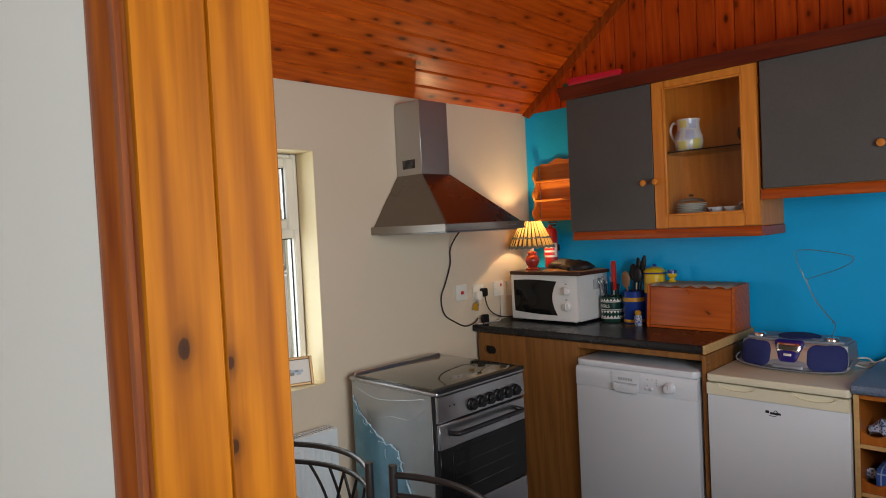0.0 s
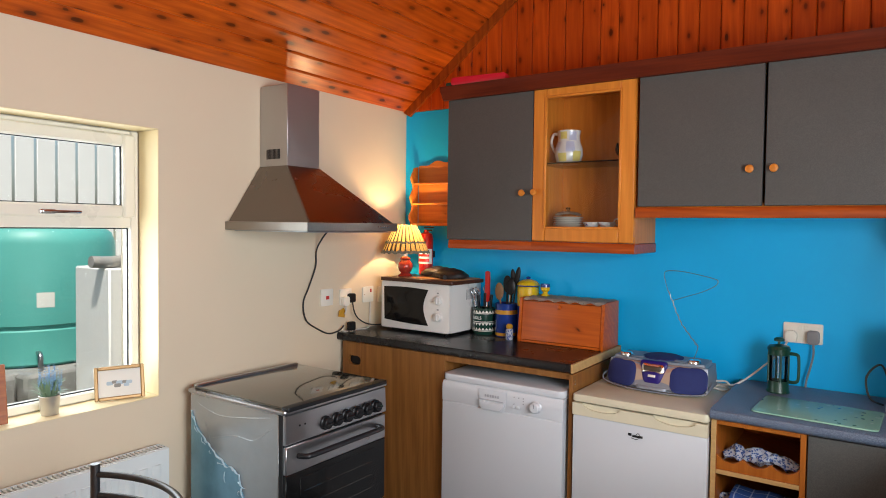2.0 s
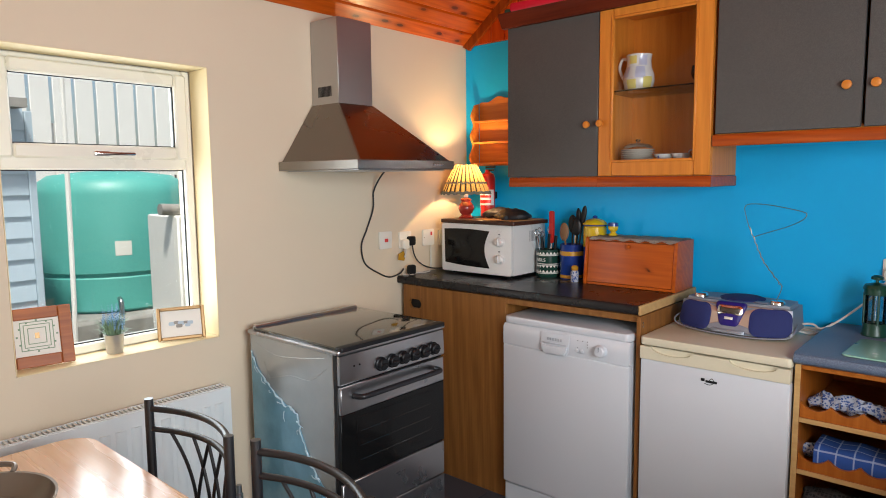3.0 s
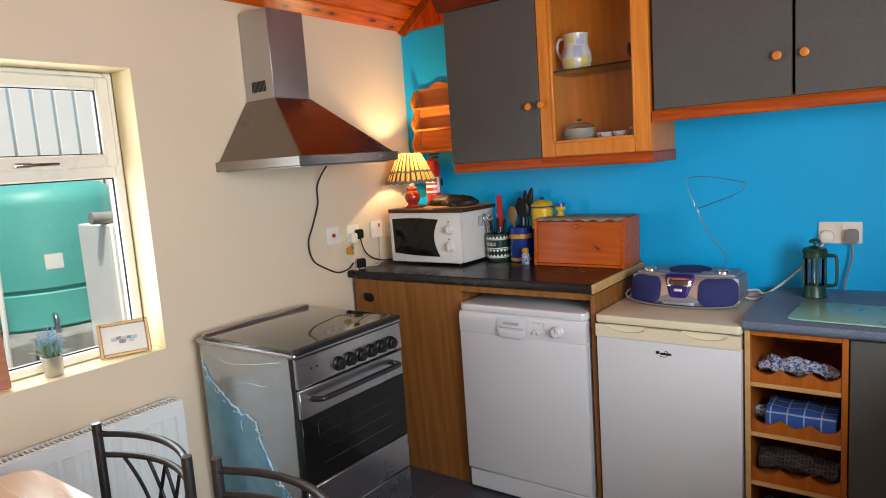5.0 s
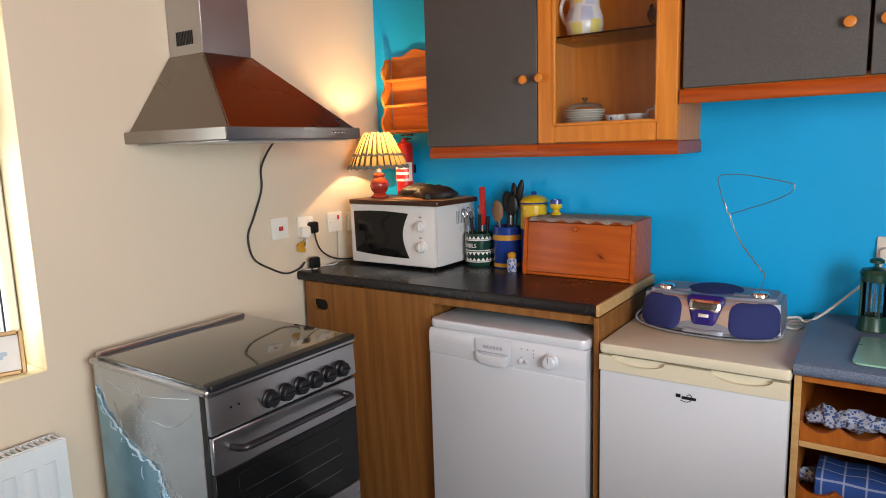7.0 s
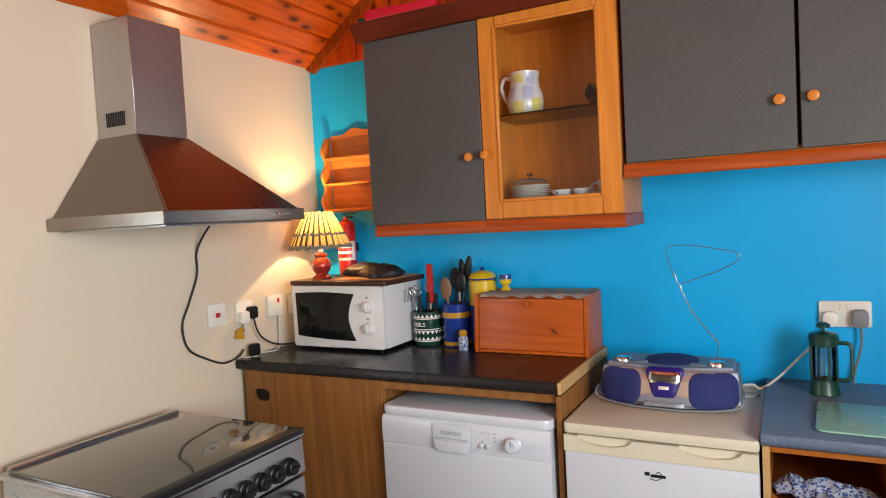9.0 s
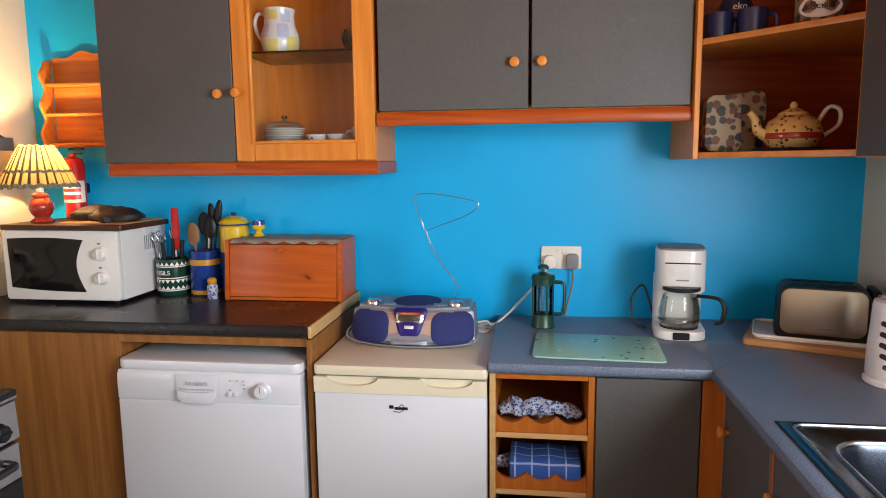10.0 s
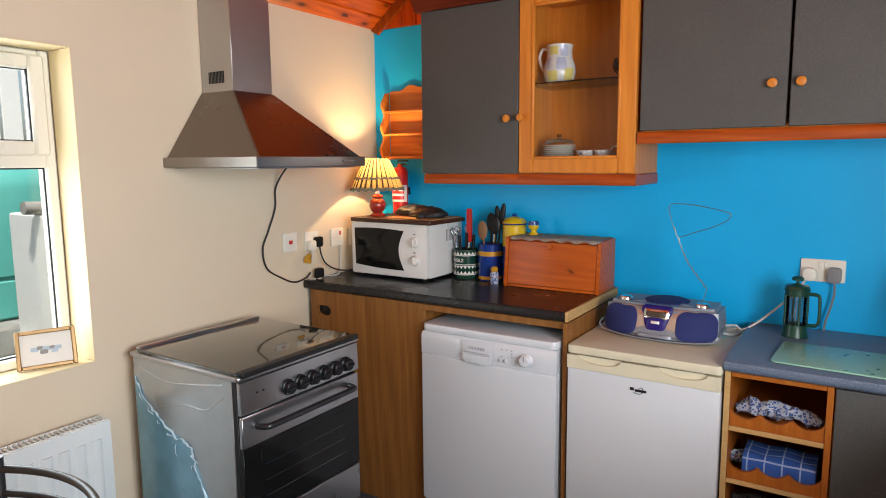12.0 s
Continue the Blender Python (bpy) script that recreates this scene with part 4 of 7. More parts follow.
part("lever", joined(box(-0.012, 0.050, -0.008, 0.008, 0.272, 0.280, 0.003, 2), box(-0.012, 0.040, -0.007, 0.007, 0.255, 0.263, 0.003, 2)), BLACK, fx, "black lever")
part("bracket", box(-0.02, 0.02, 0.040, 0.064, 0.10, 0.14, 0.003), BLACK, fx)

# ---- raised black worktop ----
rt = thing("raised_worktop", (0.67, -0.29, 0.958), "raised black worktop with a pale wood end", "worktop")
part("slab", prism([(-0.004, 0.960), (-0.580, 0.960), (-0.588, 0.966), (-0.589, 0.990), (-0.582, 1.000), (-0.004, 1.000)], "x", 0.003, 1.340), BLACK_TOP, rt)
part("end_strip", box(1.3405, 1.352, -0.588, -0.004, 0.962, 1.000, 0.002), PALE_EDGE, rt, "pale wood edging")

bp = thing("oak_front", (0.36, -0.57, 0.0), "oak-veneered front panel with a hand slot beside the cooker", "panel")
slot = (0.070, 0.158, 0.838, 0.886)
front = joined(box(0.032, slot[0], -0.572, -0.554, 0, 0.957, 0.001), box(slot[1], 0.690, -0.572, -0.554, 0, 0.957, 0.001), box(slot[0], slot[1], -0.572, -0.554, 0, slot[2], 0.0), box(slot[0], slot[1], -0.572, -0.554, slot[3], 0.957, 0.0))
zc, rr = (slot[2] + slot[3]) / 2, (slot[3] - slot[2]) / 2
for sx, xe in ((1, slot[0]), (-1, slot[1])):
    for sz in (1, -1):
        arc = [(xe + sx * rr * (1 - math.sin(a)), zc + sz * rr * math.cos(a)) for a in [math.pi / 2 * k / 6 for k in range(7)]]
        front = joined(front, prism([(xe, zc + sz * rr)] + arc, "y", -0.572, -0.554))
part("front", front, OAK, bp)
part("slot_back", box(slot[0] - 0.02, slot[1] + 0.02, -0.5535, -0.53, slot[2] - 0.02, slot[3] + 0.02, 0.0), BLACK, bp)
part("return", box(0.674, 0.690, -0.5535, -0.01, 0, 0.957, 0.001), OAK, bp)
part("rail", box(0.6905, 1.332, -0.570, -0.552, 0.930, 0.957, 0.001), OAK, bp)
ep = thing("end_panel", (1.342, -0.3, 0.0), "oak-veneered end panel between dishwasher and fridge", "panel")
part("board", box(1.334, 1.351, -0.586, -0.004, 0, 0.957, 0.001), OAK, ep)
scr = lathe([(0.004, 0), (0.004, 0.002), (0.001, 0.003)], seg=10)
for z in (0.930, 0.915):
    s = scr.copy()
    part("screw", moved(s, pose(1.3515, -0.565, z, 0, 90, 0)), CHROME, ep)
scr.free()

# ---- dishwasher ----
dw = thing("dishwasher", (1.01, -0.3, 0.0), "white freestanding dishwasher with control panel", "dishwasher")
DX0, DX1, DF = 0.708, 1.322, -0.612
part("body", box(DX0 + 0.004, DX1 - 0.004, DF + 0.03, -0.03, 0.02, 0.850, 0.004), ENAMEL, dw)
part("lid", prism(rounded(DX0, DX1, DF - 0.002, -0.02, 0.03), "z", 0.852, 0.886, 0.010), ENAMEL, dw)
part("door", prism(rounded(DF - 0.004, DF + 0.03, 0.105, 0.757, 0.008), "x", DX0 + 0.002, DX1 - 0.002, 0.006), ENAMEL, dw)
cp = part("control_panel", prism([(DF - 0.004, 0.7575), (DF - 0.0045, 0.762), (DF - 0.006, 0.806), (DF - 0.004, 0.838), (DF + 0.006, 0.852), (DF + 0.03, 0.852), (DF + 0.03, 0.7575)], "x", DX0 + 0.001, DX1 - 0.001, 0.006), ENAMEL, dw)
HX = 0.985
plate_ = prism([(HX - 0.072, 0.846), (HX + 0.072, 0.846), (HX + 0.066, 0.770), (HX + 0.054, 0.752), (HX - 0.054, 0.752), (HX - 0.066, 0.770)], "y", DF - 0.0125, DF - 0.008, 0.002)
part("handle_plate", plate_, ENAMEL, cp)
scoop = prism([(HX - 0.064, 0.797), (HX - 0.030, 0.792), (HX + 0.030, 0.792), (HX + 0.064, 0.797), (HX + 0.060, 0.772), (HX + 0.048, 0.756), (HX - 0.048, 0.756), (HX - 0.060, 0.772)], "y", DF - 0.024, DF - 0.012, 0.005)
part("handle_scoop", scoop, ENAMEL, cp)
part("handle_recess", box(HX - 0.058, HX + 0.058, DF - 0.0180, DF - 0.0126, 0.7975, 0.8010, 0.001), FAINT_PRINT, cp)
for i in range(6):
    part("name_bar", box(HX - 0.037 + i * 0.013, HX - 0.028 + i * 0.013, DF - 0.016, DF - 0.0135, 0.812, 0.824, 0.001), FAINT_PRINT, cp)
dial = lathe([(0.026, 0), (0.026, 0.003), (0.023, 0.006), (0.022, 0.022), (0.018, 0.026), (0.001, 0.027)], seg=28)
part("dial", moved(dial, pose(1.203, DF - 0.010, 0.803, 90, 0, 0)), ENAMEL, cp)
part("dial_mark", box(1.202, 1.204, DF - 0.038, DF - 0.036, 0.803, 0.822, 0), GREY_CABLE, cp)
for x, z in ((1.095, 0.830), (1.118, 0.830), (1.140, 0.830), (1.140, 0.818), (1.140, 0.806), (1.095, 0.800)):
    part("indicator", moved(lathe([(0.0025, 0), (0.002, 0.0015)], seg=8), pose(x, DF - 0.010, z, 90, 0, 0)), GREY_CABLE, cp)
for x in (1.092, 1.115):
    part("button", moved(lathe([(0.008, 0), (0.008, 0.003), (0.006, 0.004)], seg=16), pose(x, DF - 0.010, 0.786, 90, 0, 0)), ENAMEL, cp)
part("kick_plate", box(DX0 + 0.004, DX1 - 0.004, DF + 0.004, DF + 0.028, 0.012, 0.100, 0.005), ENAMEL, dw)
part("foot", box(DX0 + 0.02, DX1 - 0.02, DF + 0.06, -0.06, 0.0, 0.02, 0.002), BLACK, dw)

# ---- fridge ----
fr = thing("fridge", (1.63, -0.3, 0.0), "white undercounter fridge with a yellowed lid", "fridge")
FX0, FX1, FF = 1.360, 1.897, -0.606
part("body", box(FX0 + 0.004, FX1 - 0.004, FF + 0.055, -0.03, 0.03, 0.852, 0.004), ENAMEL, fr)
part("lid", prism(rounded(FX0, FX1, FF - 0.004, -0.02, 0.016), "z", 0.856, 0.887, 0.006), FRIDGE_LID, fr, "yellowed plastic lid")
d = part("door", box(FX0 + 0.002, FX1 - 0.002, FF, FF + 0.050, 0.105, 0.800, 0.008, 2), ENAMEL, fr)
strip = [(FX0 + 0.002, 0.801), (FX1 - 0.002, 0.801), (FX1 - 0.002, 0.850)]
for u in (0.77, 0.23):
    for i in range(13):
        a = math.pi * i / 12
        strip.append((FX0 + (FX1 - FX0) * (u + 0.15 * math.cos(a)), 0.850 - 0.026 * math.sin(a)))
strip.append((FX0 + 0.002, 0.850))
part("grip_strip", prism(strip, "y", FF - 0.004, FF + 0.012), FRIDGE_LID, d, "yellowed plastic grip strip")
part("grip_back", box(FX0 + 0.004, FX1 - 0.004, FF + 0.0125, FF + 0.045, 0.803, 0.849, 0.001), FRIDGE_LID, d)
part("badge", joined(box(1.597, 1.611, FF - 0.0015, FF, 0.755, 0.766, 0.0005), box(1.614, 1.655, FF - 0.0015, FF, 0.752, 0.761, 0.0005)), BLACK, d, "dark maker's badge")
swoosh = tube([(1.610, FF - 0.001, 0.748), (1.630, FF - 0.001, 0.745), (1.645, FF - 0.001, 0.756), (1.637, FF - 0.001, 0.769), (1.628, FF - 0.001, 0.762)], 0.0012, 6)
part("badge_ring", swoosh, BLACK, d)
part("plinth", box(FX0 + 0.01, FX1 - 0.01, FF + 0.05, FF + 0.07, 0.0, 0.100, 0.002), GREY_CABLE, fr)

# ---- wine rack and base cabinets ----
wr = thing("wine_rack", (2.055, -0.29, 0.0), "beech bottle rack unit with scalloped rails stuffed with cloths", "rack")
RX0, RX1 = 1.902, 2.212
part("side_panel", box(RX0, RX0 + 0.018, -0.582, -0.01, 0.10, 0.871, 0.001), RACK_WOOD, wr)
part("side_panel", box(RX1 - 0.018, RX1, -0.582, -0.01, 0.10, 0.871, 0.001), RACK_WOOD, wr)
part("edge_strip", box(RX0, RX0 + 0.018, -0.5855, -0.5823, 0.10, 0.871, 0.0005), PALE_EDGE, wr, "pale edging")
part("back_panel", box(RX0 + 0.018, RX1 - 0.018, -0.03, -0.02, 0.10, 0.871, 0), RACK_WOOD, wr)
part("plinth", box(RX0, RX1, -0.53, -0.51, 0.0, 0.10, 0.001), GREY_DOOR, wr)
part("top_panel", box(RX0 + 0.0185, RX1 - 0.0185, -0.580, -0.032, 0.853, 0.870, 0.001), RACK_WOOD, wr)
for z in (0.102, 0.305, 0.488, 0.670):
    part("shelf", box(RX0 + 0.0185, RX1 - 0.0185, -0.580, -0.032, z, z + 0.016, 0.001), RACK_WOOD, wr)
    part("edge_strip", box(RX0 + 0.0185, RX1 - 0.0185, -0.5835, -0.5802, z, z + 0.016, 0.0005), PALE_EDGE, wr, "pale edging")
    wave = [(RX0 + 0.019, z + 0.0165), (RX1 - 0.019, z + 0.0165)]
    for i in range(41):
        u = i / 40
        dip = max(0.0, math.sin(u * 3 * math.pi)) if int(u * 3) % 2 == 0 else max(0.0, -math.sin(u * 3 * math.pi))
        wave.append((RX1 - 0.019 - u * (RX1 - RX0 - 0.038), z + 0.070 - 0.026 * dip ** 0.7))
    part("scalloped_rail", prism(wave, "y", -0.576, -0.562), RACK_WOOD, wr)


def bundle(name, x0, x1, z, r, mat, label, seed, lumps=0.016):
    """A folded cloth pushed into the rack."""
    bm = bmesh.new()
    rows, segs, rings = [], 36, 20
    for i in range(segs + 1):
        u = i / segs
        rr = r * (0.72 + 0.28 * math.sin(math.pi * min(1, u * 1.15)) ** 0.5)
        rows.append([bm.verts.new((x0 + (x1 - x0) * u, -0.470 + 1.05 * rr * math.cos(2 * math.pi * k / rings), z + rr * 0.72 + rr * 0.72 * math.sin(2 * math.pi * k / rings))) for k in range(rings)])
    for a, b in zip(rows, rows[1:]):
        for k in range(rings):
            bm.faces.new((a[k], a[(k + 1) % rings], b[(k + 1) % rings], b[k]))
    bm.faces.new(rows[0][::-1]), bm.faces.new(rows[-1])
    crumple(bm, lumps, 22, seed)
    crumple(bm, lumps * 0.5, 60, seed + 3)
    low = min(v.co.z for v in bm.verts)
    for v in bm.verts:
        v.co.z += z + 0.001 - low
    return solo(name, bm, mat, label, "cloth", "cloths in the rack")


bundle("tea_towel", 1.922, 2.185, 0.686, 0.032, FLORAL, "crumpled white tea towel with blue flowers", 1, 0.022)
fold = prism(rounded(-0.560, -0.400, 0.5055, 0.588, 0.034, 6), "x", 1.962, 2.178, 0.006)
bmesh.ops.subdivide_edges(fold, edges=[e for e in fold.edges if abs(e.verts[0].co.x - e.verts[1].co.x) > 0.1], cuts=10)
for v in fold.verts:
    v.co.z -= 0.16 * (v.co.x - 1.962) * (v.co.z - 0.5055)
    v.co.z += 0.003 * math.sin(v.co.x * 55) * (v.co.z - 0.5055) / 0.08
solo("tea_towel", fold, PLAID, "folded blue checked tea towel", "cloth", "cloths in the rack")
bundle("cloth", 1.922, 1.990, 0.504, 0.030, FLORAL, "blue and white cloth end", 5, 0.022)
bundle("tea_towel", 1.924, 2.180, 0.321, 0.052, DARK_CHECK, "dark checked tea towel", 3, 0.016)
bundle("tea_towel", 1.924, 2.180, 0.118, 0.058, DARK_CHECK, "dark checked tea towel", 4, 0.016)

b1 = thing("base_cabinet", (2.365, -0.29, 0.0), "base cabinet with a charcoal door", "cabinet", "base cabinets")
part("body", box(2.214, 2.516, -0.560, -0.01, 0.10, 0.870, 0.001), BEECH, b1)
part("door", box(2.217, 2.513, -0.582, -0.562, 0.11, 0.866, 0.002), GREY_DOOR, b1, "charcoal textured laminate door")
part("plinth", box(2.214, 2.516, -0.53, -0.51, 0.0, 0.099, 0.001), GREY_DOOR, b1)
cpst = thing("corner_post", (2.545, -0.60, 0.0), "orange beech corner post between the base cabinets", "post")
part("post", joined(box(2.517, 2.572, -0.582, -0.560, 0.0, 0.870, 0.001), box(2.556, 2.572, -0.660, -0.582, 0.0, 0.870, 0.001)), RACK_WOOD, cpst)
for y0, y1, ky in ((-1.010, -0.662, -0.705), (-1.470, -1.030, -1.07), (-1.930, -1.490, -1.89)):
    b2 = thing("base_cabinet", (2.87, (y0 + y1) / 2, 0.0), "base cabinet with a charcoal door under the sink worktop", "cabinet", "base cabinets")
    part("body", box(2.595, 3.17, y0 - 0.018, y1, 0.10, 0.740, 0.001), RACK_WOOD, b2)
    part("front_rail", box(2.578, 2.594, y0 - 0.018, y1, 0.10, 0.870, 0.001), RACK_WOOD, b2)
    d = part("door", box(2.556, 2.577, y0, y1 - 0.002, 0.11, 0.866, 0.002), GREY_DOOR, b2, "charcoal textured laminate door")
    part("knob", knob(2.556, ky, 0.765, "x"), BEECH, d, "turned wooden knob")
    part("edge_strip", box(2.558, 2.577, y0 - 0.016, y0 - 0.001, 0.10, 0.866, 0.001), RACK_WOOD, b2)
    part("plinth", box(2.63, 2.65, y0 - 0.018, y1, 0.0, 0.099, 0.001), GREY_DOOR, b2)
part("side_panel", box(2.56, 3.17, -1.966, -1.950, 0.0, 0.869, 0.001), RACK_WOOD, b2)

wt = thing("worktop", (2.5, -0.3, 0.872), "blue-grey speckled L-shaped worktop", "worktop")
edge = [(-0.004, 0.872), (-0.592, 0.872), (-0.604, 0.880), (-0.608, 0.892), (-0.604, 0.906), (-0.592, 0.912), (-0.004, 0.912)]
part("slab", prism(edge, "x", 1.900, 2.5385), GREY_TOP, wt)
SX = (2.600, 3.060, -1.930, -1.010)
edge2 = [(3.177, 0.872), (2.548, 0.872), (2.536, 0.880), (2.532, 0.892), (2.536, 0.906), (2.548, 0.912), (3.177, 0.912)]
part("slab", joined(prism(edge2, "y", SX[3] + 0.0005, -0.004), prism([(SX[0], 0.872)] + edge2[1:6] + [(SX[0], 0.912)], "y", SX[2], SX[3]), box(SX[1], 3.177, SX[2], SX[3], 0.872, 0.912, 0), prism(edge2, "y", -1.97, SX[2] - 0.0005)), GREY_TOP, wt)
part("mitre_strip", prism([(2.520, -0.622), (2.524, -0.626), (3.16, -0.010), (3.156, -0.006)], "z", 0.9121, 0.9124), GREY_TOP, wt)

sk = thing("sink", (2.83, -1.47, 0.912), "stainless steel inset sink with one deep bowl", "sink")
SO, SB = (2.572, 3.090, -1.955, -0.992), (2.640, 3.020, -1.540, -1.095)


def tray(outer, inner, z, depth, rim):
    """A pressed sheet: flange, rounded lip and bowl, in rings from outside to inside."""
    def loop(x0, x1, y0, y1, r, h):
        return [(u, v, h) for u, v in rounded(x0, x1, y0, y1, r, 7)]
    o, i = outer, inner
    loops = [loop(*o, 0.012, z + 0.0008), loop(o[0] + 0.006, o[1] - 0.006, o[2] + 0.006, o[3] - 0.006, 0.012, z + 0.006), loop(o[0] + 0.022, o[1] - 0.022, o[2] + 0.022, o[3] - 0.022, 0.02, z + 0.005),
             loop(o[0] + 0.030, o[1] - 0.030, o[2] + 0.030, o[3] - 0.030, 0.03, z + 0.0015), loop(i[0] - 0.014, i[1] + 0.014, i[2] - 0.014, i[3] + 0.014, 0.085, z + 0.001),
             loop(i[0] - 0.004, i[1] + 0.004, i[2] - 0.004, i[3] + 0.004, 0.08, z - 0.004), loop(*i, 0.078, z - 0.016), loop(i[0] + 0.014, i[1] - 0.014, i[2] + 0.014, i[3] - 0.014, 0.07, z - depth + 0.03),
             loop(i[0] + 0.045, i[1] - 0.045, i[2] + 0.045, i[3] - 0.045, 0.05, z - depth)]
    bm, rows = bmesh.new(), []
    for lp in loops:
        rows.append([bm.verts.new(c) for c in lp])
    m = len(rows[0])
    for a, b in zip(rows, rows[1:]):
        for k in range(m):
            bm.faces.new((a[k], a[(k + 1) % m], b[(k + 1) % m], b[k]))
    bm.faces.new(rows[-1])
    return bm


part("bowl", tray(SO, SB, 0.912, 0.155, 0.03), SINK_STEEL, sk)
part("gasket", ring_frame("z", SO[0] - 0.003, SO[1] + 0.003, SO[2] - 0.003, SO[3] + 0.003, 0.005, 0.9122, 0.9150, 0.0), BLACK, sk, "dark sealing edge")
for g, z, r in ((0.020, 0.9175, 0.0035), (None, 0.9120, 0.0050)):
    lo = (SO[0] + g, SO[1] - g, SO[2] + g, SO[3] - g, 0.03) if g else (SB[0] - 0.010, SB[1] + 0.010, SB[2] - 0.010, SB[3] + 0.010, 0.083)
    part("rolled_rim", tube([(u, v, z) for u, v in rounded(*lo, 6)], r, 8, 1, True), STEEL_SATIN, sk)
part("drain", lathe([(0.030, 0), (0.032, 0.003), (0.022, 0.004), (0.001, 0.002)], 2.83, -1.32, 0.758, 24), CHROME, sk)
for i in range(7):
    part("drainer_rib", tube([(2.66 + i * 0.055, -1.60, 0.9135), (2.66 + i * 0.055, -1.90, 0.9135)], 0.003, 6, 1), STEEL_SATIN, sk)
tp2 = part("tap", joined(lathe([(0.024, 0), (0.022, 0.02), (0.012, 0.03), (0.011, 0.16)], 3.045, -1.62, 0.913, 20), tube([(3.045, -1.62, 1.06), (3.045, -1.62, 1.15), (3.02, -1.60, 1.19), (2.95, -1.54, 1.19), (2.90, -1.50, 1.15)], 0.010, 12)), CHROME, sk)
part("tap_lever", tube([(3.045, -1.62, 1.02), (3.08, -1.66, 1.03)], 0.008, 8, 1), CHROME, tp2)

# ---- cooker ----
ck = thing("cooker", (0.35, -1.226, 0.0), "steel-fronted cooker with glass lid and peeling film", "cooker")
KX0, KF, KY0, KY1 = 0.060, 0.632, -1.512, -0.942
part("body", box(KX0, 0.596, KY0, KY1, 0.02, 0.862, 0.003), COOKER_SIDE, ck, "grey coated side panels")
part("front_edge", box(0.5965, 0.618, KY0 - 0.001, KY1 + 0.001, 0.02, 0.860, 0.002), BLACK, ck)
part("hob_rim", prism(rounded(KX0 - 0.008, KF + 0.006, KY0 - 0.010, KY1 + 0.010, 0.012), "z", 0.862, 0.877, 0.005), STEEL_SATIN, ck, "bright steel hob rim")
lid = part("lid", prism(rounded(KX0 + 0.018, KF + 0.008, KY0 + 0.004, KY1 - 0.002, 0.010), "z", 0.8775, 0.888, 0.002), LID_GLASS, ck, "closed smoked glass lid")
part("lid_edge", prism(rounded(0.606, KF + 0.012, KY0 + 0.002, KY1 + 0.001, 0.010), "z", 0.872, 0.8895, 0.004), BLACK, lid)
part("lid_trim", box(KX0 + 0.010, KX0 + 0.034, KY0 + 0.006, KY1 - 0.004, 0.878, 0.895, 0.004), STEEL_SATIN, lid, "steel hinge rail")
pan = part("control_panel", prism([(0.6185, 0.750), (KF, 0.750), (KF + 0.006, 0.755), (KF + 0.001, 0.856), (0.6185, 0.860)], "y", KY0 + 0.001, KY1 - 0.001, 0.002), STEEL_SATIN, ck, "satin steel control panel")
for i in range(6):
    y = -1.312 + i * 0.0595
    kb = joined(lathe([(0.027, 0), (0.027, 0.005), (0.023, 0.008), (0.022, 0.022), (0.019, 0.025), (0.001, 0.026)], seg=24), box(-0.004, 0.004, -0.018, 0.018, 0.018, 0.031, 0.002))
    part("knob", moved(kb, pose(KF + 0.005, y, 0.791, 0, 90, 0)), BLACK, pan, "black control knob")
for y in (-1.445, -1.418):
    part("indicator", moved(lathe([(0.004, 0), (0.003, 0.002)], seg=10), pose(KF + 0.005, y, 0.812, 0, 90, 0)), BLACK, pan)
dr = part("oven_door", box(0.6185, KF + 0.003, KY0 + 0.002, KY1 - 0.002, 0.640, 0.743, 0.003), STEEL_SATIN, ck, "satin steel door rail")
part("door_glass", box(0.6185, KF + 0.002, KY0 + 0.002, KY1 - 0.002, 0.382, 0.6395, 0.002), BLACK_GLASS, dr, "dark oven glass")
part("door_window", box(KF + 0.0021, KF + 0.0036, KY0 + 0.075, KY1 - 0.075, 0.415, 0.615, 0.001), BLACK_GLASS, dr)
for k in range(3):
    part("oven_shelf_line", tube([(KF + 0.0037, KY0 + 0.09, 0.45 + k * 0.055), (KF + 0.0037, KY1 - 0.09, 0.45 + k * 0.055)], 0.0008, 6, 1), LID_GLASS, dr)
hy0, hy1 = -1.450, -0.995
part("handle", tube([(KF + 0.003, hy0, 0.700), (KF + 0.036, hy0 + 0.010, 0.702), (KF + 0.046, hy0 + 0.045, 0.703), (KF + 0.048, (hy0 + hy1) / 2, 0.704), (KF + 0.046, hy1 - 0.045, 0.703), (KF + 0.036, hy1 - 0.010, 0.702), (KF + 0.003, hy1, 0.700)], 0.0105, 12), BLACK_METAL, dr, "black bar handle")
part("drawer", box(0.6185, KF + 0.002, KY0 + 0.002, KY1 - 0.002, 0.235, 0.378, 0.003), STEEL_SATIN, ck)
part("drawer", box(0.6185, KF + 0.002, KY0 + 0.002, KY1 - 0.002, 0.095, 0.231, 0.003), STEEL_SATIN, ck)
part("drawer_grip", box(KF + 0.0005, KF + 0.004, -1.30, -1.15, 0.128, 0.168, 0.002), BLACK, ck)
part("plinth", box(0.55, 0.60, KY0 + 0.01, KY1 - 0.01, 0.0, 0.09, 0.002), BLACK, ck)
torn = [(0.070, 0.790), (0.105, 0.735), (0.150, 0.695), (0.190, 0.668), (0.240, 0.640), (0.300, 0.612), (0.345, 0.606), (0.372, 0.590), (0.392, 0.530), (0.425, 0.470), (0.470, 0.395), (0.510, 0.355), (0.530, 0.340), (0.545, 0.26), (0.560, 0.05), (0.066, 0.05)]
film = prism(torn, "y", KY0 - 0.0030, KY0 - 0.0005)
part("film", film, FILM, ck, "blue protective film, torn along its top")
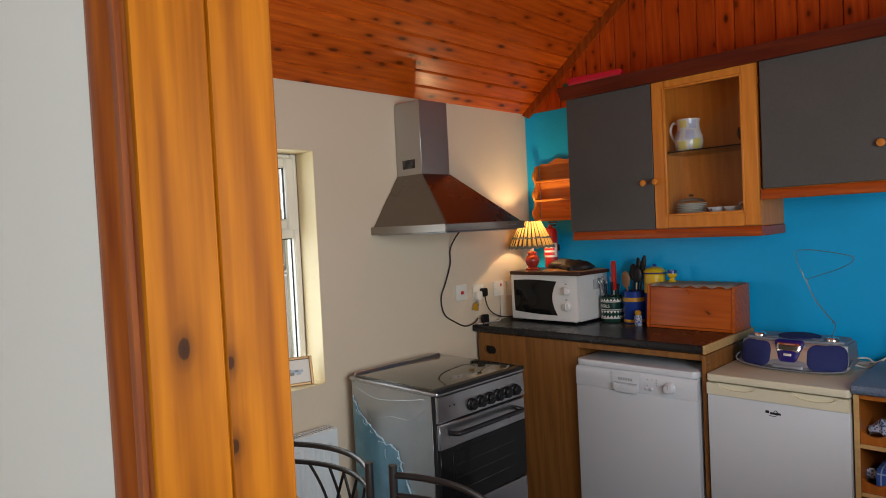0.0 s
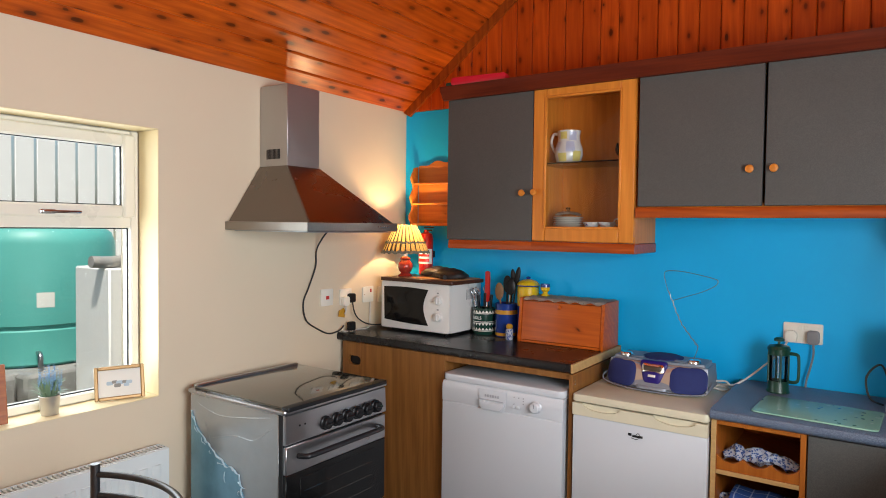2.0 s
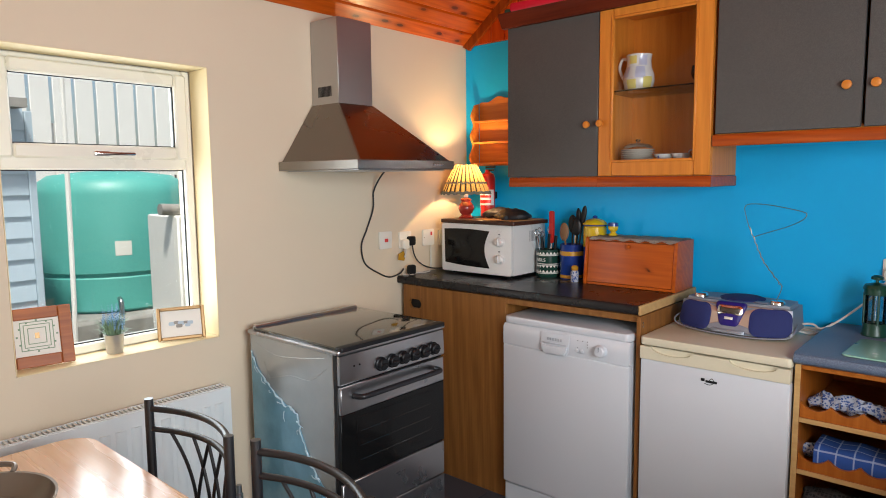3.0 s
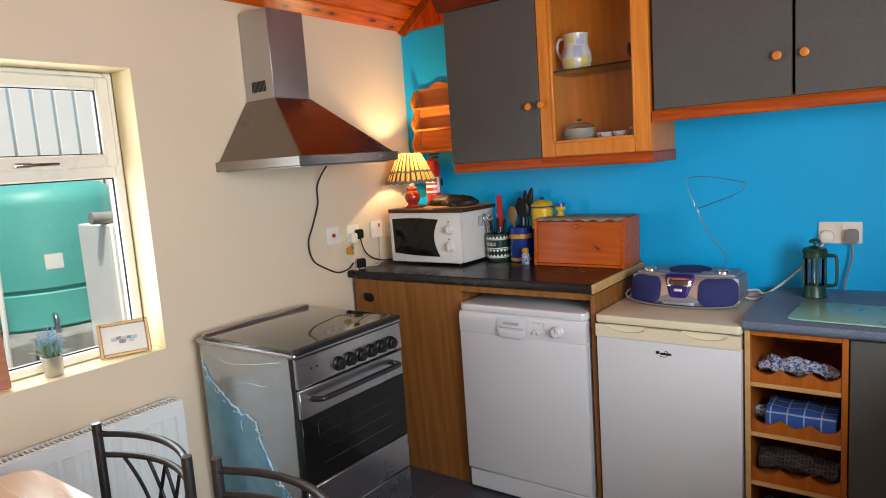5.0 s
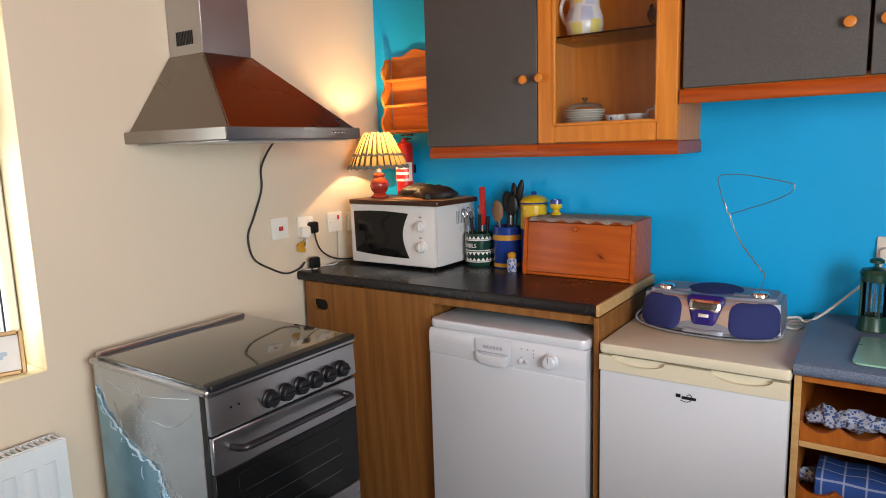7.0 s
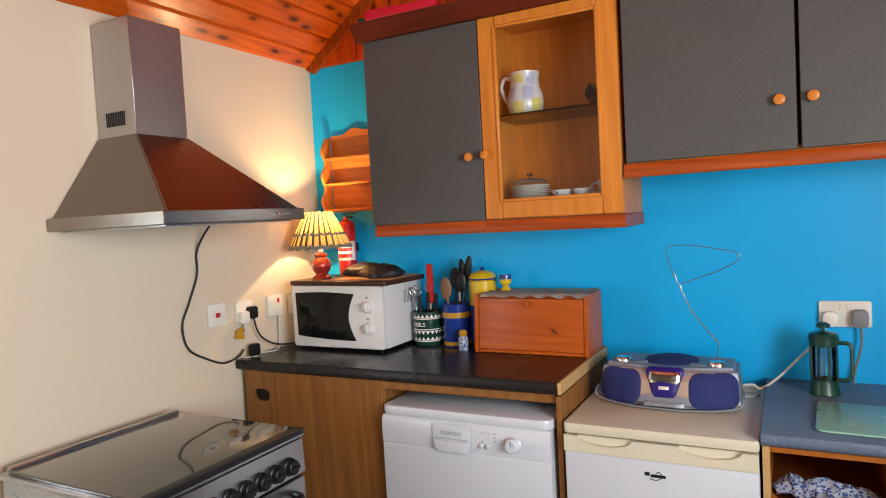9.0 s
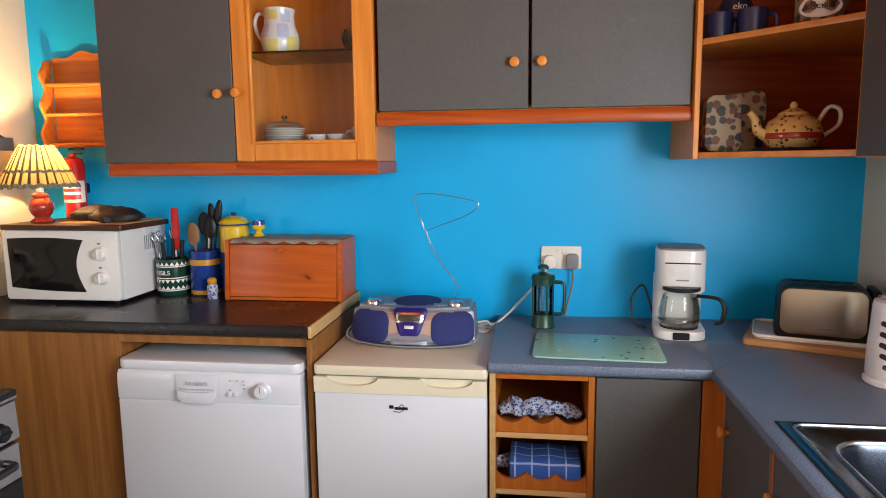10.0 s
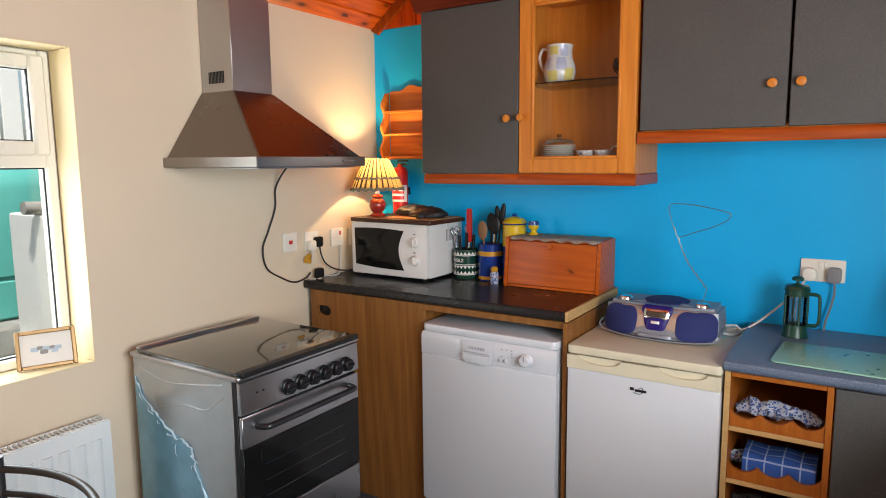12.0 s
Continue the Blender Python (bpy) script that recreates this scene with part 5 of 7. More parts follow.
part("film_edge", crumple(tube([(u, KY0 - 0.005, v) for u, v in torn[:13]], 0.0032, 7, 5), 0.010, 55), FILM_EDGE, ck, "crinkled torn film edge, glints in its pale colour")
rng = random.Random(21)
for u, v in torn[1:13]:
    for k in range(1):
        du, dv = rng.uniform(-0.02, 0.02), rng.uniform(-0.03, 0.004)
        ln, turn = rng.uniform(0.018, 0.045), rng.uniform(-0.6, 2.2)
        curl = tube([(u + du, KY0 - 0.004, v + dv), (u + du + ln * 0.5 * math.cos(turn), KY0 - 0.009, v + dv - ln * 0.5 * math.sin(turn)), (u + du + ln * math.cos(turn), KY0 - 0.004, v + dv - ln * math.sin(turn))], (0.0022, 0.0008), 6, 4)
        part("film_curl", crumple(curl, 0.004, 90, k), FILM_EDGE, ck, "loose curl of torn film, paled as a glint")
for pts in (((0.10, 0.83), (0.24, 0.80), (0.40, 0.815), (0.55, 0.84)), ((0.20, 0.70), (0.34, 0.735), (0.46, 0.74), (0.56, 0.80)), ((0.16, 0.76), (0.19, 0.70), (0.20, 0.66))):
    part("film_crease", tube([(u, KY0 - 0.0012, v) for u, v in pts], 0.0007, 6, 6), COOKER_SIDE, ck)
low = prism([(0.30, 0.06), (0.555, 0.06), (0.540, 0.27), (0.500, 0.345), (0.44, 0.33), (0.37, 0.25)], "y", KY0 - 0.0062, KY0 - 0.0034)
part("film_fold", crumple(low, 0.003, 30), FILM, ck, "blue film folded double")

ck.scale = (1.0, 1.0, 1.014)

# ---- cooker hood ----
hd = thing("cooker_hood", (0.0, -1.015, 1.545), "stainless steel chimney hood on the wall", "cooker hood")
HX, HY0, HY1 = 0.520, -1.300, -0.728
part("lip", box(0.002, HX, HY0, HY1, 1.545, 1.583, 0.002), STEEL, hd)
NX, NY0, NY1 = 0.190, -1.110, -0.905
cone = bmesh.new()
lo = [cone.verts.new(c) for c in ((0.003, HY0 + 0.018, 1.583), (HX - 0.008, HY0 + 0.018, 1.583), (HX - 0.008, HY1 - 0.020, 1.583), (0.003, HY1 - 0.020, 1.583))]
hi = [cone.verts.new(c) for c in ((0.003, NY0, 1.838), (NX, NY0, 1.838), (NX, NY1, 1.838), (0.003, NY1, 1.838))]
for i in range(4):
    cone.faces.new((lo[i], lo[(i + 1) % 4], hi[(i + 1) % 4], hi[i]))
cone.faces.new(hi)
bmesh.ops.bevel(cone, geom=[e for e in cone.edges if not e.is_boundary], offset=0.003, segments=2, affect="EDGES")
# canopy and chimney differ in tone by the reflections put into their colour
part("canopy", cone, CANOPY_SHADED, hd)
part("chimney", box(0.003, NX - 0.003, NY0 + 0.003, NY1 - 0.003, 1.836, 2.205, 0.002), CHIMNEY_LIT, hd)
for i in range(11):
    part("vent_slot", box(0.050 + i * 0.0085, 0.054 + i * 0.0085, NY0 + 0.001, NY0 + 0.0034, 1.870, 1.915, 0.0005), BLACK, hd)
for i in range(5):
    part("button", moved(lathe([(0.0045, 0), (0.0045, 0.003), (0.003, 0.004)], seg=10), pose(HX, -0.868 + i * 0.0165, 1.566, 0, 90, 0)), CHROME, hd)
part("filter", box(0.03, HX - 0.03, HY0 + 0.03, HY1 - 0.03, 1.540, 1.5448, 0.001), STEEL_SATIN, hd)
cord = [(0.10, -0.75, 1.550), (0.05, -0.752, 1.50), (0.012, -0.752, 1.44), (0.010, -0.755, 1.36), (0.010, -0.800, 1.26), (0.010, -0.838, 1.18), (0.010, -0.818, 1.09), (0.010, -0.735, 1.035), (0.012, -0.655, 1.002), (0.018, -0.585, 1.012), (0.020, -0.555, 1.035)]
solo("hood_cable", tube(cord, 0.0042, 8, 8), RUBBER, "black flex hanging from the cooker hood", "cable")

# ---- sockets on the cream wall ----


def plate_x(y, z, w=0.088, h=0.088):
    return prism(rounded(y - w / 2, y + w / 2, z - h / 2, z + h / 2, 0.006, 3), "x", 0.001, 0.011, 0.002)


s = thing("cooker_switch", (0.001, -0.672, 1.150), "white cooker switch plate with a red rocker", "switch", "wall plates")
part("plate", plate_x(-0.672, 1.194), SOCKET, s)
part("rocker", box(0.0112, 0.017, -0.682, -0.660, 1.184, 1.202, 0.002), RED, s, "red rocker")
for y in (-0.528, -0.346):
    s = thing("wall_socket", (0.001, y, 1.140), "white single wall socket plate", "socket", "wall plates")
    part("plate", plate_x(y, 1.186), SOCKET, s)
    part("rocker", box(0.0112, 0.015, y + 0.012, y + 0.024, 1.196, 1.216, 0.002), RED if y > -0.4 else SOCKET, s)
    part("screw", moved(lathe([(0.003, 0), (0.002, 0.001)], seg=8), pose(0.011, y - 0.034, 1.186, 0, 90, 0)), BRASS, s)
s = thing("wall_socket", (0.001, -0.215, 1.135), "white single wall socket plate", "socket", "wall plates")
part("plate", plate_x(-0.215, 1.178), SOCKET, s)


def plug(name, at, label, mat, cable, cable_mat, rz=0):
    p = thing(name, at, label, "plug", "plugs", rz=rz, local=True)
    part("body", prism(rounded(-0.023, 0.023, -0.026, 0.024, 0.011), "x", 0.0, 0.026, 0.006), mat, p)
    part("flex", tube(cable, 0.0038, 8, 6), cable_mat, p, "flex")


plug("plug", (0.012, -0.500, 1.180), "black plug with flex running to the microwave", BLACK, [(0.02, 0, -0.024), (0.026, 0.006, -0.07), (0.03, 0.03, -0.11), (0.03, 0.09, -0.145), (0.03, 0.17, -0.165), (0.05, 0.26, -0.168), (0.12, 0.36, -0.168)], RUBBER)
plug("plug", (0.012, -0.548, 1.166), "cream plug in the wall socket", SOCKET, [(0.02, 0, -0.024), (0.022, -0.004, -0.05), (0.018, -0.01, -0.07)], WHITE_CABLE)
plug("plug", (0.030, -0.520, 1.030), "black plug lying at the back of the worktop", BLACK, [(0.01, -0.01, -0.020), (0.03, -0.035, -0.026), (0.06, -0.03, -0.0265)], RUBBER)
solo("card_tag", prism([(-0.590, 1.085), (-0.545, 1.075), (-0.535, 1.105), (-0.550, 1.128), (-0.585, 1.115)], "x", 0.012, 0.016, 0.001), OCHRE_GLAZE, "small yellowish card tag hanging from a plug", "tag")
solo("white_flex", tube([(0.020, -0.565, 1.005), (0.06, -0.54, 1.0045), (0.03, -0.47, 1.0045), (0.05, -0.40, 1.0045), (0.02, -0.345, 1.02), (0.014, -0.335, 1.10), (0.014, -0.335, 1.142)], 0.0034, 8, 8), WHITE_CABLE, "white flex on the worktop", "cable")

# ---- microwave and what stands on it ----
mw = thing("microwave", (0.33, -0.19, 1.0), "white microwave oven with dark window and two dials", "microwave")
MX0, MX1, MY0, MY1, MZ0, MZ1 = 0.105, 0.560, -0.345, -0.030, 1.014, 1.270
part("body", box(MX0, MX1, MY0 + 0.022, MY1, MZ0, MZ1, 0.006, 2), MICRO_WHITE, mw)
fr_ = part("front", prism(rounded(MX0, MX1, MZ0, MZ1, 0.012), "y", MY0, MY0 + 0.0215, 0.005), MICRO_WHITE, mw)
win = [(MX0 + 0.026, MZ0 + 0.046), (MX0 + 0.022, MZ1 - 0.030)]
for i in range(9):
    u = i / 8
    win.append((MX0 + 0.022 + u * 0.300, MZ1 - 0.030 - 0.004 * u + 0.006 * math.sin(math.pi * u)))
for i in range(1, 12):
    u = i / 11
    win.append((MX0 + 0.322 - 0.032 * math.sin(math.pi * u), MZ1 - 0.034 - u * (MZ1 - MZ0 - 0.066)))
for i in range(1, 8):
    u = i / 8
    win.append((MX0 + 0.322 - u * 0.296, MZ0 + 0.032 + 0.014 * u - 0.004 * math.sin(math.pi * u)))
part("window", prism(win, "y", MY0 - 0.003, MY0 + 0.002, 0.001), BLACK_GLASS, fr_, "dark door window")
for z in (MZ0 + 0.172, MZ0 + 0.085):
    dl = part("dial", moved(lathe([(0.028, 0), (0.028, 0.002), (0.022, 0.005), (0.021, 0.018), (0.018, 0.021), (0.001, 0.021)], seg=28), pose(MX1 - 0.066, MY0, z, 90, 0, 0)), MICRO_WHITE, fr_)
    part("grip", box(MX1 - 0.069, MX1 - 0.063, MY0 - 0.028, MY0 - 0.018, z - 0.018, z + 0.018, 0.002), MICRO_WHITE, dl)
    part("ring", lathe([(0.0285, 0), (0.030, 0.0015), (0.0275, 0.0015)], 0, 0, 0, 28, False), CHROME, dl).matrix_local = pose(MX1 - 0.066 - 0.33, MY0 - 0.0005 + 0.19, z - 1.0, 90, 0, 0)
    part("print_bar", box(MX1 - 0.078, MX1 - 0.066, MY0 - 0.0012, MY0, z + 0.034, z + 0.040, 0), GREY_CABLE, fr_)
for x in (MX0 + 0.05, MX1 - 0.05):
    for y in (MY0 + 0.05, MY1 - 0.05):
        part("foot", lathe([(0.012, 0), (0.014, 0.0142)], x, y, 1.0, 12), BLACK, mw)
for i in range(6):
    part("vent_slit", box(MX1 - 0.001, MX1 + 0.0006, -0.12 - i * 0.012, -0.115 - i * 0.012, 1.18, 1.235, 0), GREY_CABLE, mw)
tb = thing("chopping_board", (0.345, -0.20, 1.270), "dark brown wooden board lying on the microwave", "board", rz=-3, local=True)
part("board", prism(rounded(-0.245, 0.255, -0.155, 0.14, 0.012), "z", 0.0006, 0.020, 0.003), DARK_BOARD, tb)
part("top_sheet", prism(rounded(-0.05, 0.245, -0.12, 0.12, 0.012), "z", 0.0205, 0.024, 0.001), LIGHT_BOARD, tb, "pale mat laid on the board")
for x, y, rz, sd in ((0.38, -0.165, 10, 1), (0.475, -0.215, -14, 2)):
    gl = thing("oven_glove", (x, y, 1.2945), "black quilted oven glove lying flat on the board", "oven glove", "oven gloves", rz=rz, local=True)
    bm = bmesh.new()
    bmesh.ops.create_uvsphere(bm, u_segments=28, v_segments=14, radius=1.0)
    for v in bm.verts:
        v.co = Vector((v.co.x * 0.115, v.co.y * 0.068 * (1 + 0.25 * v.co.x), max(-0.2, v.co.z) * 0.040 + 0.008))
    crumple(bm, 0.010, 26, sd)
    low = min(v.co.z for v in bm.verts)
    moved(bm, Matrix.Translation((0, 0, -low)))
    part("mitt", bm, GLOVE, gl)
    th = tube([(-0.02, -0.04, 0.012), (0.02, -0.075, 0.012), (0.055, -0.085, 0.010)], (0.018, 0.012), 10)
    part("thumb", crumple(th, 0.004, 40, sd), GLOVE, gl)
lp = thing("table_lamp", (0.178, -0.225, 1.2905), "lit table lamp with dark red base and pleated yellow shade", "lamp", local=True)
part("base", lathe([(0.040, 0), (0.041, 0.006), (0.030, 0.014), (0.026, 0.020), (0.036, 0.032), (0.043, 0.052), (0.040, 0.072), (0.028, 0.086), (0.024, 0.092), (0.030, 0.096), (0.028, 0.104), (0.014, 0.112), (0.001, 0.113)], seg=32), RED_GLAZE, lp, "dark red glazed pottery base")
part("socket", lathe([(0.012, 0.113), (0.013, 0.150), (0.010, 0.160)], seg=16), MICRO_WHITE, lp)
part("bulb", lathe([(0.010, 0.160), (0.018, 0.180), (0.024, 0.200), (0.020, 0.220), (0.008, 0.230), (0.001, 0.231)], seg=16), BULB, lp, "glowing bulb")
sh = bmesh.new()
rows, seg = [], 208
for z, r in ((0.140, 0.126), (0.152, 0.122), (0.176, 0.112), (0.206, 0.098), (0.245, 0.079), (0.276, 0.062), (0.287, 0.055)):
    rows.append([sh.verts.new(((r * (1 + 0.022 * math.sin(52 * 2 * math.pi * i / seg))) * math.cos(2 * math.pi * i / seg), (r * (1 + 0.022 * math.sin(52 * 2 * math.pi * i / seg))) * math.sin(2 * math.pi * i / seg), z + 0.003 * math.sin(13 * 2 * math.pi * i / seg))) for i in range(seg)])
for a, b in zip(rows, rows[1:]):
    for i in range(seg):
        sh.faces.new((a[i], a[(i + 1) % seg], b[(i + 1) % seg], b[i]))
shade = part("shade", sh, SHADE, lp, "pleated yellow cloth shade")
for z0, r0, z1, r1 in ((0.130, 0.132, 0.146, 0.126), (0.186, 0.109, 0.196, 0.105)):
    hem = bmesh.new()
    rr = [[hem.verts.new(((r * (1 + 0.03 * math.sin(40 * 2 * math.pi * i / 160 + k))) * math.cos(2 * math.pi * i / 160), (r * (1 + 0.03 * math.sin(40 * 2 * math.pi * i / 160 + k))) * math.sin(2 * math.pi * i / 160), z + 0.003 * math.sin(20 * 2 * math.pi * i / 160))) for i in range(160)] for k, (z, r) in enumerate(((z0, r0 * 1.02), (z1, r1 * 1.02)))]
    for i in range(160):
        hem.faces.new((rr[0][i], rr[0][(i + 1) % 160], rr[1][(i + 1) % 160], rr[1][i]))
    part("ruffle", hem, SHADE_HEM, shade, "grey-green gathered trim")
data = bpy.data.lights.new("lamp_light", "POINT")
data.energy, data.color, data.shadow_soft_size = LAMP_W, (1.0, 0.68, 0.37), 0.015
new("lamp_light", data).location = (0.178, -0.225, 1.523)

# ---- pots along the wall ----
u1 = thing("utensil_pot", (0.632, -0.115, 1.0), "dark green utensil pot with white zigzag bands", "pot", "utensil pots", local=True)
part("pot", lathe([(0.058, 0), (0.060, 0.003), (0.060, 0.138), (0.058, 0.140), (0.055, 0.138), (0.055, 0.006), (0.001, 0.006)], seg=36, cap=False), GREEN_GLAZE, u1)


def zigzag(r, z, h, n=16, flip=1):
    bm = bmesh.new()
    for i in range(n):
        a0, a1, am = 2 * math.pi * i / n, 2 * math.pi * (i + 1) / n, 2 * math.pi * (i + 0.5) / n
        bm.faces.new([bm.verts.new((r * math.cos(a), r * math.sin(a), zz)) for a, zz in ((a0, z), (am, z), (a1, z), (am, z + flip * h))])
    return bm


def hoop(r, z0, z1, seg=36):
    return lathe([(r, z0), (r, z1)], seg=seg, cap=False)


for z, f in ((0.024, 1), (0.062, -1), (0.116, 1)):
    part("zigzag_band", zigzag(0.0608, z, 0.014, 20, f), PAPER, u1, "white zigzag band")
for z in (0.018, 0.066, 0.110):
    part("white_band", hoop(0.0607, z, z + 0.004), PAPER, u1, "white band")
tx = lettering("ENSILS", 0.024)
for v in tx.verts:
    a = v.co.x / 0.0607 - 0.25
    v.co = Vector((0.0612 * math.sin(a), -0.0612 * math.cos(a) - v.co.z, 0.088 + v.co.y))
part("lettering", tx, PAPER, u1, "white lettering ENSILS")
for i, (dx, dy, tipx, tipy, h) in enumerate(((-0.03, -0.01, -0.055, -0.03, 0.235), (-0.01, -0.02, -0.025, -0.045, 0.245), (-0.02, 0.01, -0.04, 0.0, 0.225), (0.0, 0.015, -0.01, 0.03, 0.25))):
    w_ = thing("whisk" if i == 0 else "tongs", (0.632, -0.115, 1.006), "steel cooking utensil standing in the pot", "utensil", "steel utensils", local=True)
    mid = ((dx + tipx) / 2, (dy + tipy) / 2, h * 0.6)
    part("shaft", tube([(dx, dy, 0.001), mid, (tipx * 0.9, tipy * 0.9, h * 0.86)], 0.0035, 8), CHROME, w_)
    part("loop", tube([(tipx * 0.9, tipy * 0.9, h * 0.84), (tipx * 0.9 - 0.013, tipy, h * 0.93), (tipx, tipy, h), (tipx * 0.9 + 0.012, tipy, h * 0.93)], 0.0022, 6, 5, True), CHROME, w_)
for i, (dx, dy, tx_, ty_, h) in enumerate(((0.012, -0.02, 0.022, -0.03, 0.215), (0.028, 0.0, 0.046, -0.005, 0.205), (-0.012, -0.028, -0.012, -0.04, 0.20))):
    kn_ = thing("kitchen_knife", (0.632, -0.115, 1.006), "dark-handled kitchen knife standing in the pot", "utensil", "kitchen knives", local=True)
    part("blade", tube([(dx, dy, 0.001), (tx_ * 0.9, ty_ * 0.9, h * 0.7)], 0.003, 6, 1), CHROME, kn_)
    part("handle", tube([(tx_ * 0.9, ty_ * 0.9, h * 0.66), (tx_, ty_, h * 0.85), (tx_ * 1.08, ty_ * 1.05, h)], 0.0075, 10), BLACK, kn_, "black handle")
rh = thing("red_handled_knife", (0.650, -0.118, 1.0065), "utensil with a long bright red handle", "utensil", local=True)
part("shaft", tube([(0.0, 0, 0.0), (0.004, 0, 0.17)], 0.005, 8, 1), CHROME, rh)
part("handle", joined(prism(rounded(-0.009, 0.017, 0.165, 0.330, 0.010), "y", -0.008, 0.008, 0.004)), RED, rh, "red plastic handle")

u2 = thing("utensil_pot", (0.768, -0.115, 1.0), "blue pottery utensil pot with yellow bands", "pot", "utensil pots", local=True)
part("pot", lathe([(0.055, 0), (0.057, 0.003), (0.057, 0.165), (0.0585, 0.172), (0.055, 0.174), (0.052, 0.165), (0.052, 0.006), (0.001, 0.006)], seg=36, cap=False), BLUE_GLAZE, u2)
for z0, z1 in ((0.006, 0.022), (0.118, 0.140)):
    part("yellow_band", hoop(0.0577, z0, z1), OCHRE_GLAZE, u2, "yellow glaze band")
for dx, dy, hh, tilt, mt, lab in ((-0.018, -0.01, 0.255, -0.03, WOOD_SPOON, "wooden spoon with a worn bowl"), (0.004, 0.0, 0.300, 0.0, BLACK, "deep black plastic ladle"), (0.020, -0.008, 0.285, 0.012, BLACK, "black plastic serving spoon"), (0.012, 0.022, 0.330, 0.018, BLACK, "slim black plastic serving spoon"), (0.030, 0.012, 0.345, 0.035, BLACK, "slim black plastic spatula")):
    sp = thing("spoon", (0.768, -0.115, 1.0065), lab, "utensil", "kitchen tools", local=True)
    part("handle", tube([(dx * 0.6, dy * 0.6, 0.0), (dx + tilt * 0.5, dy, hh * 0.75)], 0.0045, 8, 1), CHROME if mt is BLACK and dx > 0.01 and hh < 0.3 else mt, sp)
    bm = bmesh.new()
    bmesh.ops.create_uvsphere(bm, u_segments=18, v_segments=10, radius=1.0)
    for v in bm.verts:
        v.co = Vector((dx + tilt * 0.7 + v.co.x * 0.026, dy + v.co.y * 0.008 + 0.004 * v.co.x ** 2, hh * 0.89 + v.co.z * 0.046))
    if "slim" in lab:
        for v in bm.verts:
            v.co.x = dx + tilt * 0.7 + (v.co.x - dx - tilt * 0.7) * 0.62 + 0.25 * (v.co.z - hh * 0.89) * (1 if tilt > 0.03 else -0.2)
            v.co.z = hh * 0.89 + (v.co.z - hh * 0.89) * 1.15
    part("head", bm, mt, sp)
yj = thing("spaghetti_jar", (0.880, -0.085, 1.0), "tall blue and yellow pottery jar with a domed lid", "jar", local=True)
part("lower_body", lathe([(0.050, 0), (0.056, 0.005), (0.056, 0.165), (0.001, 0.165)], seg=36), BLUE_GLAZE, yj)
part("upper_body", lathe([(0.0563, 0.1652), (0.0565, 0.262), (0.050, 0.268), (0.001, 0.268)], seg=36), YELLOW_GLAZE, yj, "yellow glazed upper half")
ld = part("lid", lathe([(0.060, 0.2682), (0.061, 0.272), (0.056, 0.282), (0.044, 0.294), (0.022, 0.302), (0.010, 0.304), (0.001, 0.3045)], seg=36), YELLOW_GLAZE, yj)
part("rim", lathe([(0.0605, 0.268), (0.062, 0.270), (0.0605, 0.274)], seg=36, cap=False), BLUE_GLAZE, ld, "blue rim")
part("knob", lathe([(0.008, 0.304), (0.012, 0.309), (0.010, 0.316), (0.001, 0.319)], seg=16), BLUE_GLAZE, ld, "blue lid knob")
ss = thing("salt_shaker", (0.838, -0.205, 1.0), "little patterned shaker with a yellow cap", "shaker", local=True)
part("body", lathe([(0.017, 0), (0.019, 0.003), (0.019, 0.048), (0.013, 0.056), (0.001, 0.056)], seg=20), FLORAL, ss)
part("cap", lathe([(0.014, 0.056), (0.017, 0.060), (0.017, 0.072), (0.010, 0.080), (0.001, 0.081)], seg=20), OCHRE_GLAZE, ss, "yellow cap")

# ---- bread bin ----
bb = thing("bread_bin", (1.12, -0.13, 1.0), "reddish wooden bread bin with a sloping drop front", "bread bin")
BX0, BX1 = 0.900, 1.345
prof = [(-0.030, 1.001), (-0.232, 1.001), (-0.236, 1.012), (-0.214, 1.217), (-0.208, 1.222), (-0.030, 1.222)]
part("side_panel", prism(prof, "x", BX0, BX0 + 0.016, 0.003), CHERRY, bb)
part("side_panel", prism(prof, "x", BX1 - 0.016, BX1, 0.003), CHERRY, bb)
part("top_panel", box(BX0 + 0.0165, BX1 - 0.0165, -0.206, -0.032, 1.208, 1.221, 0.002), CHERRY, bb)
part("base_panel", box(BX0 + 0.0165, BX1 - 0.0165, -0.228, -0.032, 1.001, 1.014, 0.002), CHERRY, bb)
part("back_panel", box(BX0 + 0.0165, BX1 - 0.0165, -0.044, -0.032, 1.015, 1.207, 0.001), CHERRY, bb)
fd = part("drop_front", prism([(-0.216, 1.016), (-0.229, 1.016), (-0.212, 1.206), (-0.200, 1.206)], "x", BX0 + 0.018, BX1 - 0.018, 0.002), CHERRY, bb)
part("knob", moved(lathe([(0.006, 0), (0.006, 0.004), (0.011, 0.008), (0.008, 0.014), (0.001, 0.015)], seg=16), pose(1.118, -0.2150, 1.187, 85, 0, 0)), CHERRY, fd)
run = bmesh.new()
nx, ny = 44, 14
grid = [[run.verts.new((0.925 + 0.418 * i / nx + 0.006 * math.sin(j * 1.3), -0.226 + 0.190 * j / ny + 0.004 * math.sin(i * 0.55) * (1 - j / ny), 1.2250 + 0.0016 * math.sin(i * 0.9 + j) - (0.014 if j == 0 else 0.003 if j == 1 else 0) * (0.75 + 0.25 * math.sin(i * 0.8)))) for i in range(nx + 1)] for j in range(ny + 1)]
for a, b in zip(grid, grid[1:]):
    for i in range(nx):
        run.faces.new((a[i], a[i + 1], b[i + 1], b[i]))
ret = bmesh.ops.solidify(run, geom=list(run.faces), thickness=0.0016)
solo("table_runner", run, CLOTH, "worn woven cloth draped over the bread bin", "cloth")
